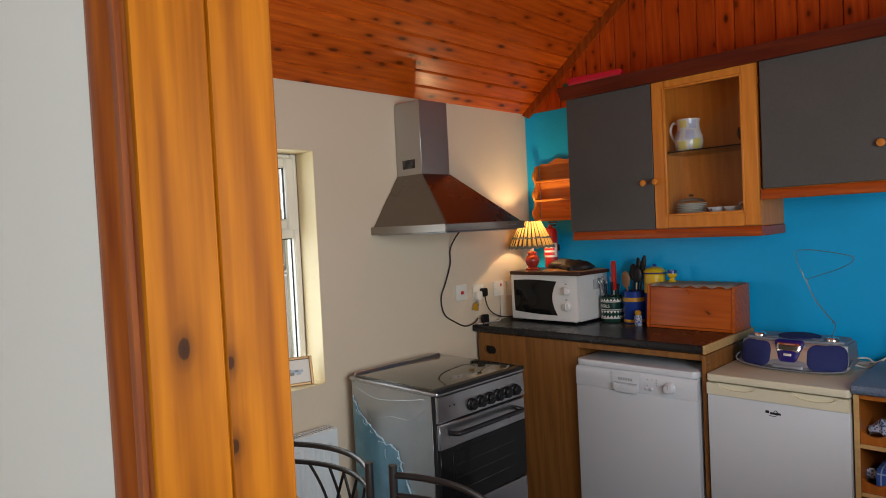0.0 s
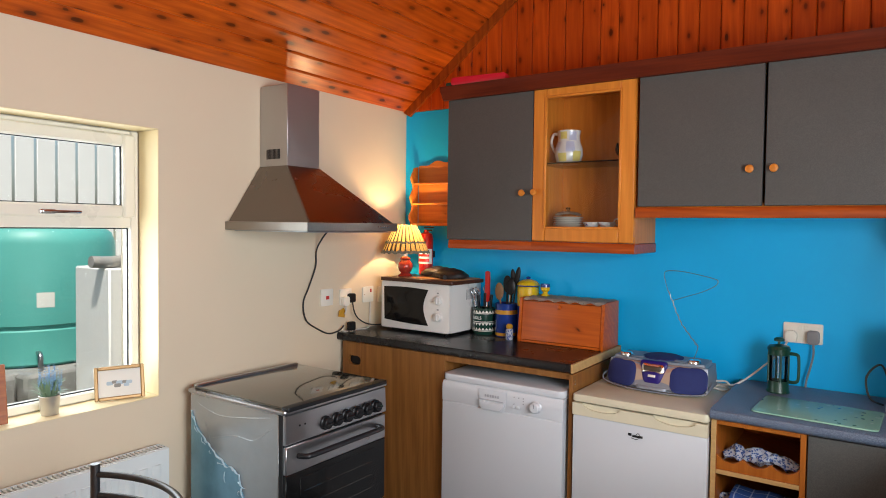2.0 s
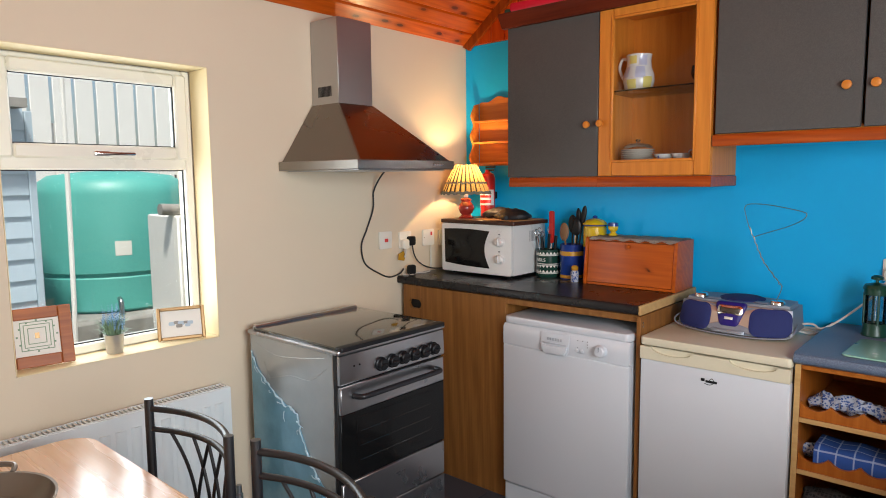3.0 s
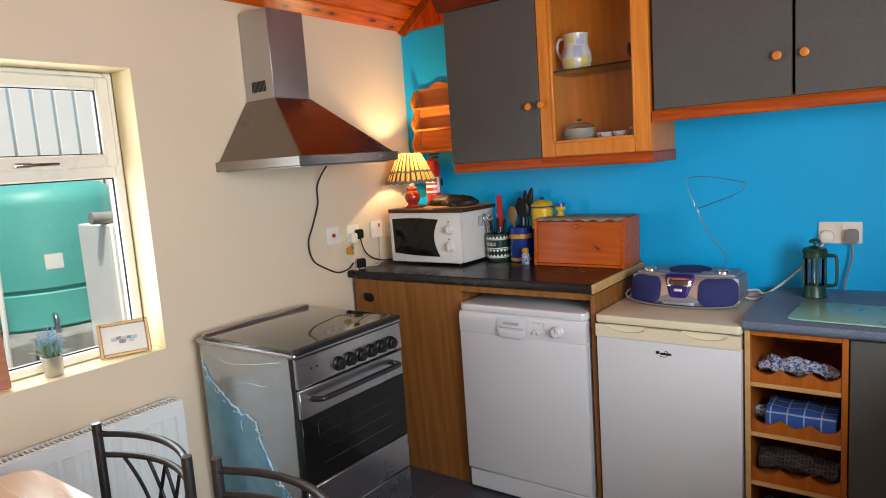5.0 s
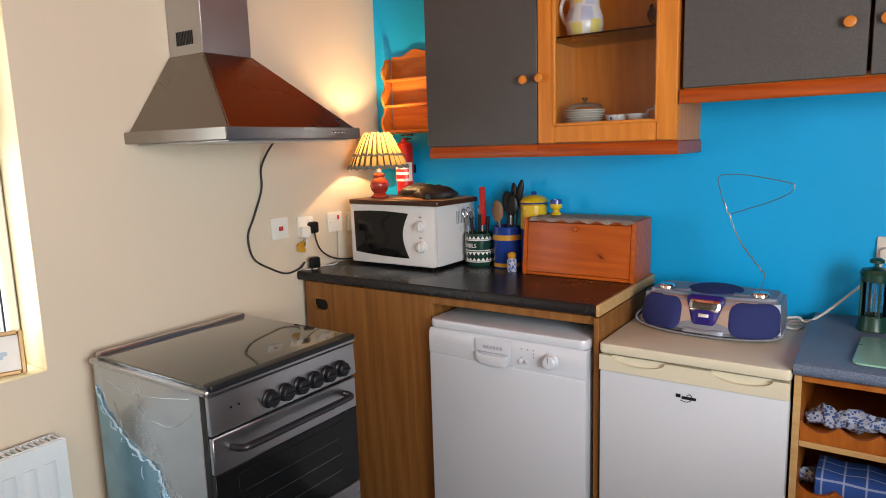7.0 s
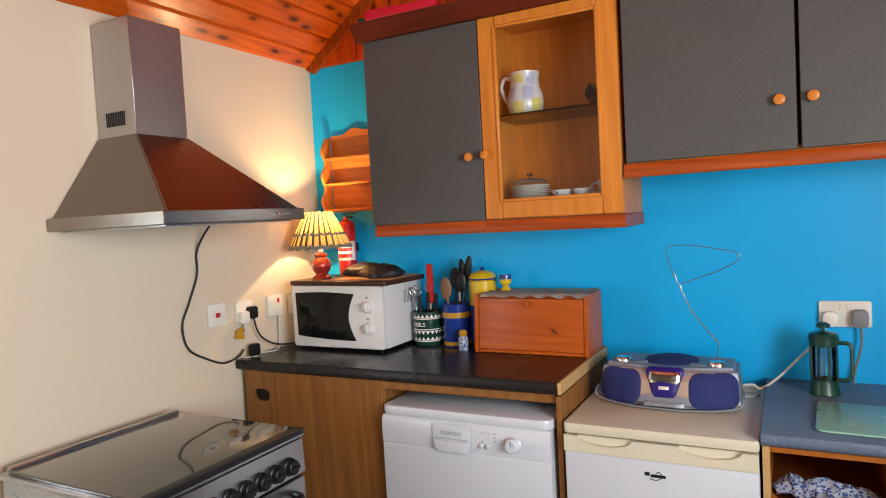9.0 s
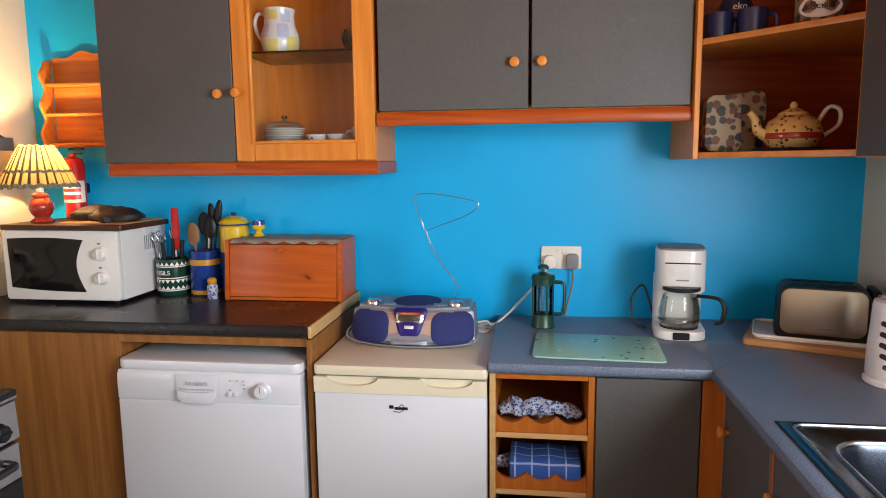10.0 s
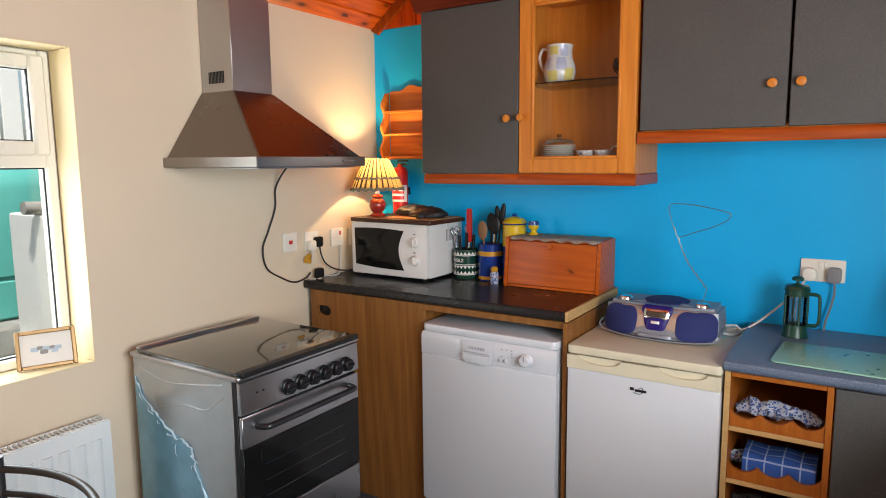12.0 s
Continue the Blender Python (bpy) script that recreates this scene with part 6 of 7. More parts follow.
eg = thing("egg_cup", (0.994, -0.12, 1.2275), "small yellow and blue pottery egg cup", "egg cup", local=True)
part("cup", lathe([(0.020, 0), (0.021, 0.004), (0.012, 0.014), (0.012, 0.018), (0.023, 0.030), (0.024, 0.044), (0.001, 0.044)], seg=24), YELLOW_GLAZE, eg)
part("rim", lathe([(0.0243, 0.0442), (0.0235, 0.060), (0.021, 0.060), (0.020, 0.050), (0.001, 0.046)], seg=24, cap=False), BLUE_GLAZE, eg, "blue rim")

# ---- radio on the fridge ----
rd = thing("portable_stereo", (1.628, -0.275, 0.8872), "silver and blue portable stereo with round speakers", "stereo", rz=-2, local=True)


def bow(u):
    return -0.085 - 0.055 * (1 - u * u)


outline = [(0.215 * u, bow(u)) for u in [i / 12 - 1 for i in range(25)]] + [(0.205, 0.105), (0.13, 0.115), (-0.13, 0.115), (-0.205, 0.105)]
body = prism(outline, "z", 0.010, 0.128, 0.0)
for v in body.verts:
    if v.co.z > 0.1:
        v.co.y = v.co.y * 0.82 + 0.015
        v.co.x *= 0.96
bmesh.ops.bevel(body, geom=[e for e in body.edges if abs(e.verts[0].co.z - e.verts[1].co.z) < 0.01], offset=0.014, segments=3, affect="EDGES")
bd = part("body", body, BOOM_SILVER, rd)


def front_patch(x0, x1, z0, z1, lift, corner=0.03, top_in=0.0):
    """A plate that follows the bowed front; top_in narrows its foot."""
    poly = rounded(x0, x1, z0, z1, corner, 6)
    bm = bmesh.new()

    def spot(x, z, off):
        u = x / 0.215
        t = (z - 0.010) / 0.118
        y = bow(u)
        y = y * (1 - 0.18 * t) + 0.015 * t
        return (x * (1 - 0.04 * t) * (1 - top_in * (z1 - z) / (z1 - z0)), y - off, z)
    cx, cz = (x0 + x1) / 2, (z0 + z1) / 2
    loops = []
    for k, off in ((1.0, -0.004), (1.0, lift * 0.7), (0.94, lift), (0.6, lift * 1.3), (0.25, lift * 1.4)):
        loops.append([bm.verts.new(spot(cx + (x - cx) * k, cz + (z - cz) * k, off)) for x, z in poly])
    for a, b in zip(loops, loops[1:]):
        for i in range(len(a)):
            bm.faces.new((a[i], a[(i + 1) % len(a)], b[(i + 1) % len(b)], b[i]))
    bm.faces.new(loops[-1])
    return bm


part("fascia", front_patch(-0.17, 0.17, 0.020, 0.118, 0.003, 0.03), BOOM_TAN, rd, "champagne front")
part("speaker", front_patch(-0.214, -0.074, 0.014, 0.116, 0.008, 0.034), BOOM_BLUE, rd, "blue cloth speaker")
part("speaker", front_patch(0.074, 0.214, 0.014, 0.116, 0.008, 0.034), BOOM_BLUE, rd, "blue cloth speaker")
dsp = part("display_shield", front_patch(-0.064, 0.064, 0.042, 0.130, 0.009, 0.018, 0.45), BOOM_VIOLET, rd, "violet shield round the display")
part("display", front_patch(-0.041, 0.041, 0.089, 0.113, 0.0125, 0.008), LCD, dsp, "dim display window")
part("display_frame", front_patch(-0.050, 0.050, 0.082, 0.120, 0.0105, 0.012), CHROME, dsp, "bright display frame")
part("badge", front_patch(-0.017, 0.017, 0.066, 0.077, 0.0125, 0.002), SOCKET, dsp, "silver maker's badge")
part("tape_flap", front_patch(-0.062, 0.062, 0.014, 0.030, 0.008, 0.005), BOOM_SILVER, rd)
part("lid", moved(lathe([(0.085, 0), (0.084, 0.005), (0.070, 0.010), (0.03, 0.013), (0.001, 0.0135)], seg=32), Matrix.Translation((0, 0.02, 0.126))), BOOM_BLUE, rd, "blue disc lid")
for x in (-0.145, 0.145):
    part("knob", moved(lathe([(0.026, 0), (0.026, 0.010), (0.022, 0.016), (0.001, 0.017)], seg=24), Matrix.Translation((x, -0.030, 0.126))), CHROME, rd, "chrome knob")
for x in (-0.09, 0.09):
    part("key_row", box(x - 0.025, x + 0.025, -0.05, -0.02, 0.126, 0.132, 0.003), BOOM_SILVER, rd)
part("handle", tube([(-0.218, -0.03, 0.055), (-0.224, -0.10, 0.040), (-0.205, -0.112, 0.020), (-0.12, -0.132, 0.010), (0.0, -0.142, 0.008), (0.12, -0.132, 0.010), (0.205, -0.112, 0.020), (0.224, -0.10, 0.040), (0.218, -0.03, 0.055)], 0.0032, 8), BOOM_SILVER, rd, "grey carrying handle")
for x in (-0.14, 0.14):
    part("foot", box(x - 0.02, x + 0.02, -0.06, 0.08, 0.0, 0.012, 0.003), BLACK, rd)
aer = [(1.765, -0.30, 1.030), (1.774, -0.272, 1.078), (1.752, -0.266, 1.105), (1.727, -0.260, 1.135), (1.703, -0.255, 1.165), (1.687, -0.250, 1.193), (1.671, -0.250, 1.230), (1.659, -0.250, 1.262), (1.640, -0.250, 1.305), (1.628, -0.250, 1.345), (1.622, -0.250, 1.378), (1.640, -0.250, 1.392), (1.700, -0.250, 1.391), (1.768, -0.250, 1.380), (1.830, -0.250, 1.366), (1.843, -0.250, 1.356), (1.830, -0.250, 1.335), (1.780, -0.250, 1.308), (1.720, -0.250, 1.286), (1.662, -0.250, 1.264)]
wire = thing("aerial_wire", (1.765, -0.30, 1.030), "bent coat-hanger wire used as a radio aerial", "aerial")
part("wire", tube(aer, 0.0015, 6, 5), STEEL, wire)
tw = [Vector(p) + Vector((0.0030 * math.cos(i * 1.9), 0, 0.0030 * math.sin(i * 1.9))) for i, p in enumerate(glide(aer[1:9], 4))]
part("twist", tube(tw, 0.0014, 6, 2), STEEL, wire)
solo("stereo_flex", tube([(1.835, -0.20, 0.930), (1.865, -0.16, 0.925), (1.885, -0.13, 0.905), (1.93, -0.09, 0.930), (1.99, -0.05, 0.985), (2.05, -0.03, 1.05), (2.085, -0.024, 1.11)], 0.0042, 8), WHITE_CABLE, "white flex rising to the double socket", "cable")
solo("stereo_flex", tube([(1.830, -0.22, 0.905), (1.86, -0.19, 0.892), (1.875, -0.12, 0.8905), (1.80, -0.10, 0.8905), (1.86, -0.07, 0.8915), (1.895, -0.05, 0.893)], 0.004, 8), WHITE_CABLE, "white flex coiled on the fridge", "cable")

# ---- double socket, coffee things ----
ds = thing("double_socket", (2.135, -0.001, 1.097), "white double socket with one white and one grey plug", "socket")
part("plate", prism(rounded(2.061, 2.209, 1.097, 1.182, 0.006, 3), "y", -0.011, -0.001, 0.002), SOCKET, ds)
for x in (2.125, 2.145):
    part("rocker", box(x - 0.006, x + 0.006, -0.015, -0.0112, 1.152, 1.172, 0.002), SOCKET, ds)
part("white_plug", prism(rounded(2.070, 2.116, 1.100, 1.150, 0.018), "y", -0.040, -0.0115, 0.006), SOCKET, ds)
part("grey_plug", prism(rounded(2.152, 2.198, 1.098, 1.156, 0.014), "y", -0.042, -0.0115, 0.006), GREY_CABLE, ds, "grey plug")
part("grey_flex", tube([(2.176, -0.028, 1.100), (2.178, -0.030, 1.06), (2.170, -0.030, 1.01), (2.156, -0.030, 0.95), (2.152, -0.030, 0.915)], 0.0042, 8), GREY_CABLE, ds, "grey flex")

cf = thing("coffee_press", (2.066, -0.165, 0.912), "dark green plastic coffee press with a glass beaker", "coffee press", local=True)
part("base", lathe([(0.052, 0), (0.054, 0.004), (0.050, 0.014), (0.047, 0.048), (0.045, 0.048), (0.044, 0.010), (0.001, 0.010)], seg=32, cap=False), GREEN_DARK, cf)
part("beaker", lathe([(0.001, 0.012), (0.042, 0.012), (0.043, 0.165), (0.0415, 0.165), (0.0405, 0.014), (0.001, 0.014)], seg=32, cap=False), TUMBLER, cf, "clear glass beaker")
for a in (20, 110, 200, 290):
    c_, s_ = math.cos(radians(a)), math.sin(radians(a))
    part("strut", tube([(0.046 * c_, 0.046 * s_, 0.044), (0.046 * c_, 0.046 * s_, 0.160)], 0.005, 8, 1), GREEN_DARK, cf)
part("collar", lathe([(0.0435, 0.152), (0.049, 0.154), (0.049, 0.172), (0.0435, 0.174)], seg=32, cap=False), GREEN_DARK, cf)
part("lid", lathe([(0.052, 0.172), (0.053, 0.178), (0.046, 0.190), (0.016, 0.196), (0.006, 0.198), (0.006, 0.206), (0.024, 0.210), (0.024, 0.218), (0.014, 0.224), (0.001, 0.225)], seg=32), GREEN_DARK, cf)
part("plunger_rod", tube([(0, 0, 0.02), (0, 0, 0.18)], 0.0025, 8, 1), CHROME, cf)
part("plunger", lathe([(0.039, 0.020), (0.039, 0.026), (0.004, 0.030)], seg=24), CHROME, cf)
part("handle", tube([(0.047, -0.004, 0.162), (0.082, -0.010, 0.160), (0.090, -0.012, 0.140), (0.090, -0.012, 0.070), (0.080, -0.010, 0.050), (0.048, -0.004, 0.046)], 0.007, 8), GREEN_DARK, cf)

mt_ = thing("cutting_mat", (2.230, -0.430, 0.912), "pale green patterned glass worktop saver", "cutting board", rz=-3, local=True)
part("glass", prism(rounded(-0.195, 0.195, -0.142, 0.142, 0.022), "z", 0.0025, 0.0075, 0.0015), GREEN_MAT, mt_)
for x in (-0.16, 0.16):
    for y in (-0.11, 0.11):
        part("foot", lathe([(0.006, 0), (0.006, 0.0024)], x, y, 0, 10), TUMBLER, mt_)

cf.scale = (0.82, 0.82, 1.0)
cm = thing("coffee_maker", (2.520, -0.215, 0.912), "white filter coffee maker with glass jug", "coffee maker", rz=-6, local=True)
part("base", prism(rounded(-0.082, 0.080, -0.110, 0.085, 0.05), "z", 0.001, 0.032, 0.006), MICRO_WHITE, cm)
part("tower", prism(rounded(-0.080, 0.078, 0.012, 0.088, 0.03), "z", 0.0325, 0.20, 0.004), MICRO_WHITE, cm)
hd_ = part("head", prism(rounded(-0.078, 0.078, -0.090, 0.086, 0.055), "z", 0.154, 0.296, 0.008), MICRO_WHITE, cm)
part("slot", box(-0.055, 0.055, -0.0925, -0.0895, 0.252, 0.256, 0.0005), BLACK, hd_)
part("slot", box(-0.02, 0.02, -0.0925, -0.0895, 0.196, 0.200, 0.0005), GREY_CABLE, hd_)
part("lid", prism(rounded(-0.074, 0.074, -0.085, 0.082, 0.052), "z", 0.2962, 0.301, 0.002), GREY_CABLE, hd_)
part("hot_plate", lathe([(0.062, 0), (0.062, 0.004), (0.001, 0.005)], 0, -0.030, 0.032, 28), BLACK, cm)
jg = part("jug", lathe([(0.001, 0.002), (0.056, 0.002), (0.062, 0.020), (0.064, 0.060), (0.056, 0.110), (0.052, 0.128), (0.050, 0.128), (0.054, 0.110), (0.061, 0.060), (0.059, 0.020), (0.001, 0.005)], 0, -0.030, 0.037, 32, False), CLEAR, cm, "clear glass jug")
part("jug_rim", lathe([(0.053, 0.118), (0.058, 0.122), (0.058, 0.136), (0.030, 0.139), (0.001, 0.139)], 0, -0.030, 0.037, 28), BLACK, jg, "black lid and rim")
part("jug_handle", tube([(0.050, -0.040, 0.165), (0.110, -0.060, 0.160), (0.128, -0.066, 0.125), (0.122, -0.064, 0.070), (0.105, -0.056, 0.055)], 0.0075, 8), BLACK, jg, "black jug handle")
part("jug_band", hoop(0.0648, 0.055, 0.064), CHROME, jg)
jg.children[-1].location = (0, -0.030, 0.037)
jg.scale, jg.location.z = (1.05, 1.05, 0.80), jg.location.z + 0.0078
part("switch", box(-0.026, 0.026, -0.115, -0.108, 0.005, 0.029, 0.003), BLACK, cm, "black rocker switch")
part("flex", tube([(-0.075, 0.06, 0.04), (-0.105, 0.07, 0.14), (-0.13, 0.05, 0.145), (-0.155, 0.02, 0.10), (-0.14, 0.01, 0.03), (-0.10, 0.04, 0.004)], 0.004, 8), RUBBER, cm, "black flex")

wb = thing("bread_board", (2.935, -0.300, 0.912), "pale wooden bread board lying in the corner", "board", rz=-24, local=True)
part("board", prism(rounded(-0.205, 0.205, -0.135, 0.135, 0.012), "z", 0.0006, 0.020, 0.003), LIGHT_BOARD, wb)
tr = thing("tray", (2.945, -0.285, 0.9325), "white enamel tray under the toaster", "tray", rz=-18, local=True)
part("tray", joined(prism(rounded(-0.190, 0.165, -0.115, 0.115, 0.03), "z", 0.0005, 0.006, 0.001), tube([(x, y, 0.010) for x, y in rounded(-0.192, 0.167, -0.117, 0.117, 0.03)], 0.005, 8, 1, True)), WHITE_GLAZE, tr)
ts = thing("toaster", (2.945, -0.290, 0.9390), "brushed steel toaster with black ends", "toaster", rz=-17, local=True)
side_ = [(-0.135, 0.004), (0.125, 0.004), (0.125, 0.120)] + [(0.125 - 0.035 * (1 - math.cos(radians(a))), 0.130 + 0.035 * math.sin(radians(a))) for a in range(0, 91, 15)] + [(-0.095 - 0.035 * math.sin(radians(a)), 0.130 + 0.035 * math.cos(radians(a))) for a in range(0, 91, 15)]
part("shell", prism(side_, "y", -0.080, 0.080, 0.016), BLACK, ts, "dark rounded shell")
for y0 in (-0.0835, 0.0805):
    part("side_plate", prism(rounded(-0.121, 0.114, 0.014, 0.157, 0.028), "y", y0, y0 + 0.003, 0.001), TOASTER_STEEL, ts, "brushed steel side plate")
part("end_cap", prism(rounded(-0.078, 0.078, 0.004, 0.160, 0.03), "x", 0.1255, 0.150, 0.008), BLACK, ts, "black plastic end")
part("base", box(-0.130, 0.140, -0.076, 0.076, 0.0, 0.010, 0.003), BLACK, ts)
for y in (-0.032, 0.032):
    part("slot", box(-0.095, 0.085, y - 0.014, y + 0.014, 0.1655, 0.168, 0.001), BLACK, ts)
part("badge", joined(box(-0.01, 0.03, -0.0845, -0.0836, 0.032, 0.038, 0), box(-0.018, -0.012, -0.0845, -0.0836, 0.030, 0.040, 0)), GREY_CABLE, ts, "small printed badge")
part("lever", box(0.150, 0.172, -0.015, 0.015, 0.10, 0.112, 0.003), BLACK, ts)

kt = thing("kettle", (2.975, -0.690, 0.912), "white plastic jug kettle with small dark windows", "kettle", rz=-14, local=True)
part("base", lathe([(0.080, 0), (0.084, 0.004), (0.084, 0.014), (0.076, 0.022), (0.001, 0.022)], seg=32), MICRO_WHITE, kt)
kb = lathe([(0.078, 0.023), (0.080, 0.030), (0.079, 0.10), (0.074, 0.17), (0.072, 0.225), (0.069, 0.238), (0.050, 0.246), (0.001, 0.249)], seg=40)
for v in kb.verts:
    lift = max(0.0, min(1.0, (v.co.z - 0.05) / 0.05)) * max(0.0, min(1.0, (0.245 - v.co.z) / 0.02))
    if v.co.x > 0.005:
        v.co.x -= 0.46 * (v.co.x - 0.005) * lift
part("body", kb, MICRO_WHITE, kt)
grip = [(0.010, 0, 0.228), (0.050, 0, 0.236), (0.082, 0, 0.224), (0.094, 0, 0.185), (0.090, 0, 0.130), (0.078, 0, 0.085), (0.062, 0, 0.055), (0.045, 0, 0.042)]
hb = tube(grip, 0.020, 14)
for v in hb.verts:
    v.co.y *= 1.15
part("handle", hb, MICRO_WHITE, kt)
part("lid_seam", tube([(0.052 * math.cos(radians(a)) - 0.008, 0.052 * math.sin(radians(a)), 0.2465) for a in range(0, 360, 30)], 0.0012, 6, 3, True), GREY_CABLE, kt)
for i, (turn, pz) in enumerate(((238, 0.060), (231, 0.090), (228, 0.120), (227, 0.150), (227, 0.180), (282, 0.062))):
    rr_ = np.interp(pz, [0.023, 0.10, 0.17, 0.225], [0.080, 0.079, 0.074, 0.072])
    half = rounded(-0.012, 0.012, -0.006, 0.008, 0.005, 3)
    part("window", moved(prism(half, "z", -0.003, 0.0025, 0.0), pose(rr_ * math.cos(radians(turn)), rr_ * math.sin(radians(turn)), pz, 90, 14, turn + 90)), SMOKED_PLASTIC, kt, "small dark water window")
part("switch", moved(prism(rounded(0.0, 0.034, -0.011, 0.011, 0.008, 4), "z", -0.004, 0.004, 0.002), pose(0.066, -0.022, 0.070, 0, 18, -20)), MICRO_WHITE, kt)
kt.scale = (0.95, 0.95, 0.92)
rs = thing("wall_socket", (W - 0.001, -0.44, 1.08), "cream single socket on the wall above the worktop", "socket")
part("plate", prism(rounded(-0.500, -0.412, 1.085, 1.170, 0.006, 3), "x", W - 0.010, W - 0.001, 0.002), REVEAL, rs)
part("rocker", box(W - 0.014, W - 0.0102, -0.452, -0.440, 1.138, 1.156, 0.002), REVEAL, rs)

# ---- radiator ----
ra = thing("radiator", (0.06, -2.25, 0.17), "white ribbed panel radiator under the window", "radiator")
RY0, RY1, RZ0, RZ1 = -2.880, -1.632, 0.172, 0.682
part("front_panel", box(0.088, 0.098, RY0, RY1, RZ0, RZ1, 0.004, 2), RAD_PAINT, ra)
n_rib = 22
for i in range(n_rib):
    y = RY0 + 0.055 + i * (RY1 - RY0 - 0.11) / (n_rib - 1)
    part("rib", prism([(0.0975, y - 0.020), (0.104, y - 0.010), (0.104, y + 0.010), (0.0975, y + 0.020)], "z", RZ0 + 0.045, RZ1 - 0.055), RAD_PAINT, ra)
part("back_panel", box(0.034, 0.044, RY0 + 0.005, RY1 - 0.005, RZ0, RZ1 - 0.01, 0.003), RAD_PAINT, ra)
part("end_plate", box(0.030, 0.0875, RY1 - 0.006, RY1 - 0.001, RZ0 + 0.01, RZ1 + 0.001, 0.001), RAD_PAINT, ra)
part("end_plate", box(0.030, 0.0875, RY0 + 0.001, RY0 + 0.006, RZ0 + 0.01, RZ1 + 0.001, 0.001), RAD_PAINT, ra)
part("grille_rail", joined(box(0.030, 0.036, RY0 + 0.006, RY1 - 0.006, RZ1 - 0.009, RZ1 + 0.002, 0.001), box(0.082, 0.0878, RY0 + 0.006, RY1 - 0.006, RZ1 - 0.006, RZ1 + 0.002, 0.001)), RAD_PAINT, ra)
for i in range(78):
    y = RY0 + 0.014 + i * 0.0158
    part("grille_bar", box(0.036, 0.082, y, y + 0.0075, RZ1 - 0.006, RZ1 + 0.001, 0.0), RAD_PAINT, ra)
part("grille_void", box(0.046, 0.086, RY0 + 0.01, RY1 - 0.01, RZ1 - 0.06, RZ1 - 0.05, 0.0), GREY_CABLE, ra)
part("valve", joined(lathe([(0.016, 0), (0.016, 0.05), (0.011, 0.055), (0.011, 0.09)], 0.066, RY1 + 0.035, 0.155, 16), tube([(0.066, RY1 + 0.035, 0.16), (0.066, RY1 + 0.035, 0.0)], 0.008, 10, 1), tube([(0.066, RY1 + 0.035, 0.20), (0.066, RY1 - 0.003, 0.20)], 0.008, 8, 1)), STEEL_SATIN, ra)
for y in (RY0 + 0.2, RY1 - 0.2):
    part("bracket", box(0.001, 0.0335, y - 0.02, y + 0.02, 0.25, 0.60, 0.001), RAD_PAINT, ra)

# ---- dining table, bowl and chairs ----
dt = thing("dining_table", (1.0, -2.62, 0.0), "pale pine dining table with rounded corners", "table")
part("tabletop", prism(rounded(0.355, 1.66, -3.005, -2.268, 0.085, 8), "z", 0.722, 0.750, 0.006), TABLE_PINE, dt)
part("apron", ring_frame("z", 0.43, 1.58, -2.94, -2.335, 0.022, 0.632, 0.7215, 0.002), TABLE_PINE, dt)
for x in (0.455, 1.555):
    for y in (-2.915, -2.36):
        part("leg", lathe([(0.020, 0), (0.024, 0.05), (0.030, 0.35), (0.026, 0.52), (0.032, 0.56), (0.032, 0.7215)], x, y, 0, 16), TABLE_PINE, dt)
pn = thing("serving_pan", (0.735, -2.665, 0.750), "grey-brown metal pan with a loop handle on the table", "pan", rz=62, local=True)
part("pan", lathe([(0.001, 0.003), (0.14, 0.003), (0.172, 0.030), (0.180, 0.046), (0.186, 0.047), (0.184, 0.040), (0.150, 0.0), (0.001, 0.0)], seg=48, cap=False), PAN, pn)
part("loop_handle", tube([(-0.06, 0.172, 0.044), (-0.055, 0.205, 0.052), (0.0, 0.218, 0.055), (0.055, 0.205, 0.052), (0.06, 0.172, 0.044)], 0.007, 8), PAN, pn)


def dining_chair(at, rz, label):
    c = thing("dining_chair", at, label, "chair", "chairs at the table", rz=rz, local=True)
    w = 0.213
    for s_ in (-1, 1):
        part("back_leg", tube([(s_ * w, 0.035, 0.0), (s_ * w, 0.012, 0.24), (s_ * w, 0.0, 0.46), (s_ * w, 0.0, 0.885)], 0.0125, 12, 4), BLACK_METAL, c)
        part("front_leg", tube([(s_ * 0.195, -0.390, 0.0), (s_ * 0.19, -0.375, 0.44)], 0.0115, 12, 1), BLACK_METAL, c)
        part("side_rail", tube([(s_ * 0.195, -0.380, 0.43), (s_ * w, 0.0, 0.43)], 0.010, 10, 1), BLACK_METAL, c)

    def bowed(z, r):
        return tube([(w * u, 0.062 * (1 - u * u), z) for u in (-1, -0.75, -0.5, -0.25, 0, 0.25, 0.5, 0.75, 1)], r, 10, 4)
    part("top_rail", bowed(0.856, 0.0095), BLACK_METAL, c)
    part("mid_rail", bowed(0.796, 0.0085), BLACK_METAL, c)
    part("lower_rail", bowed(0.560, 0.0085), BLACK_METAL, c)
    for a, b, k in ((-0.72, -0.30, 0.10), (-0.34, 0.02, 0.06), (-0.02, 0.30, 0.05), (0.02, -0.34, -0.05), (0.40, 0.0, -0.08), (0.72, 0.34, -0.10)):
        pts = []
        for i in range(6):
            t = i / 5
            u = a + (b - a) * t + k * math.sin(math.pi * t)
            pts.append((w * u, 0.062 * (1 - u * u), 0.796 - 0.236 * t))
        part("lattice_rod", tube(pts, 0.0048, 8, 3), BLACK_METAL, c)
    part("seat", prism(rounded(-0.205, 0.205, -0.400, -0.012, 0.05), "z", 0.440, 0.472, 0.012), TABLE_PINE, c, "padded round-cornered seat")
    return c


ch = dining_chair((0.805, -2.180, 0.0), 0, "black tubular metal chair with a lattice back")
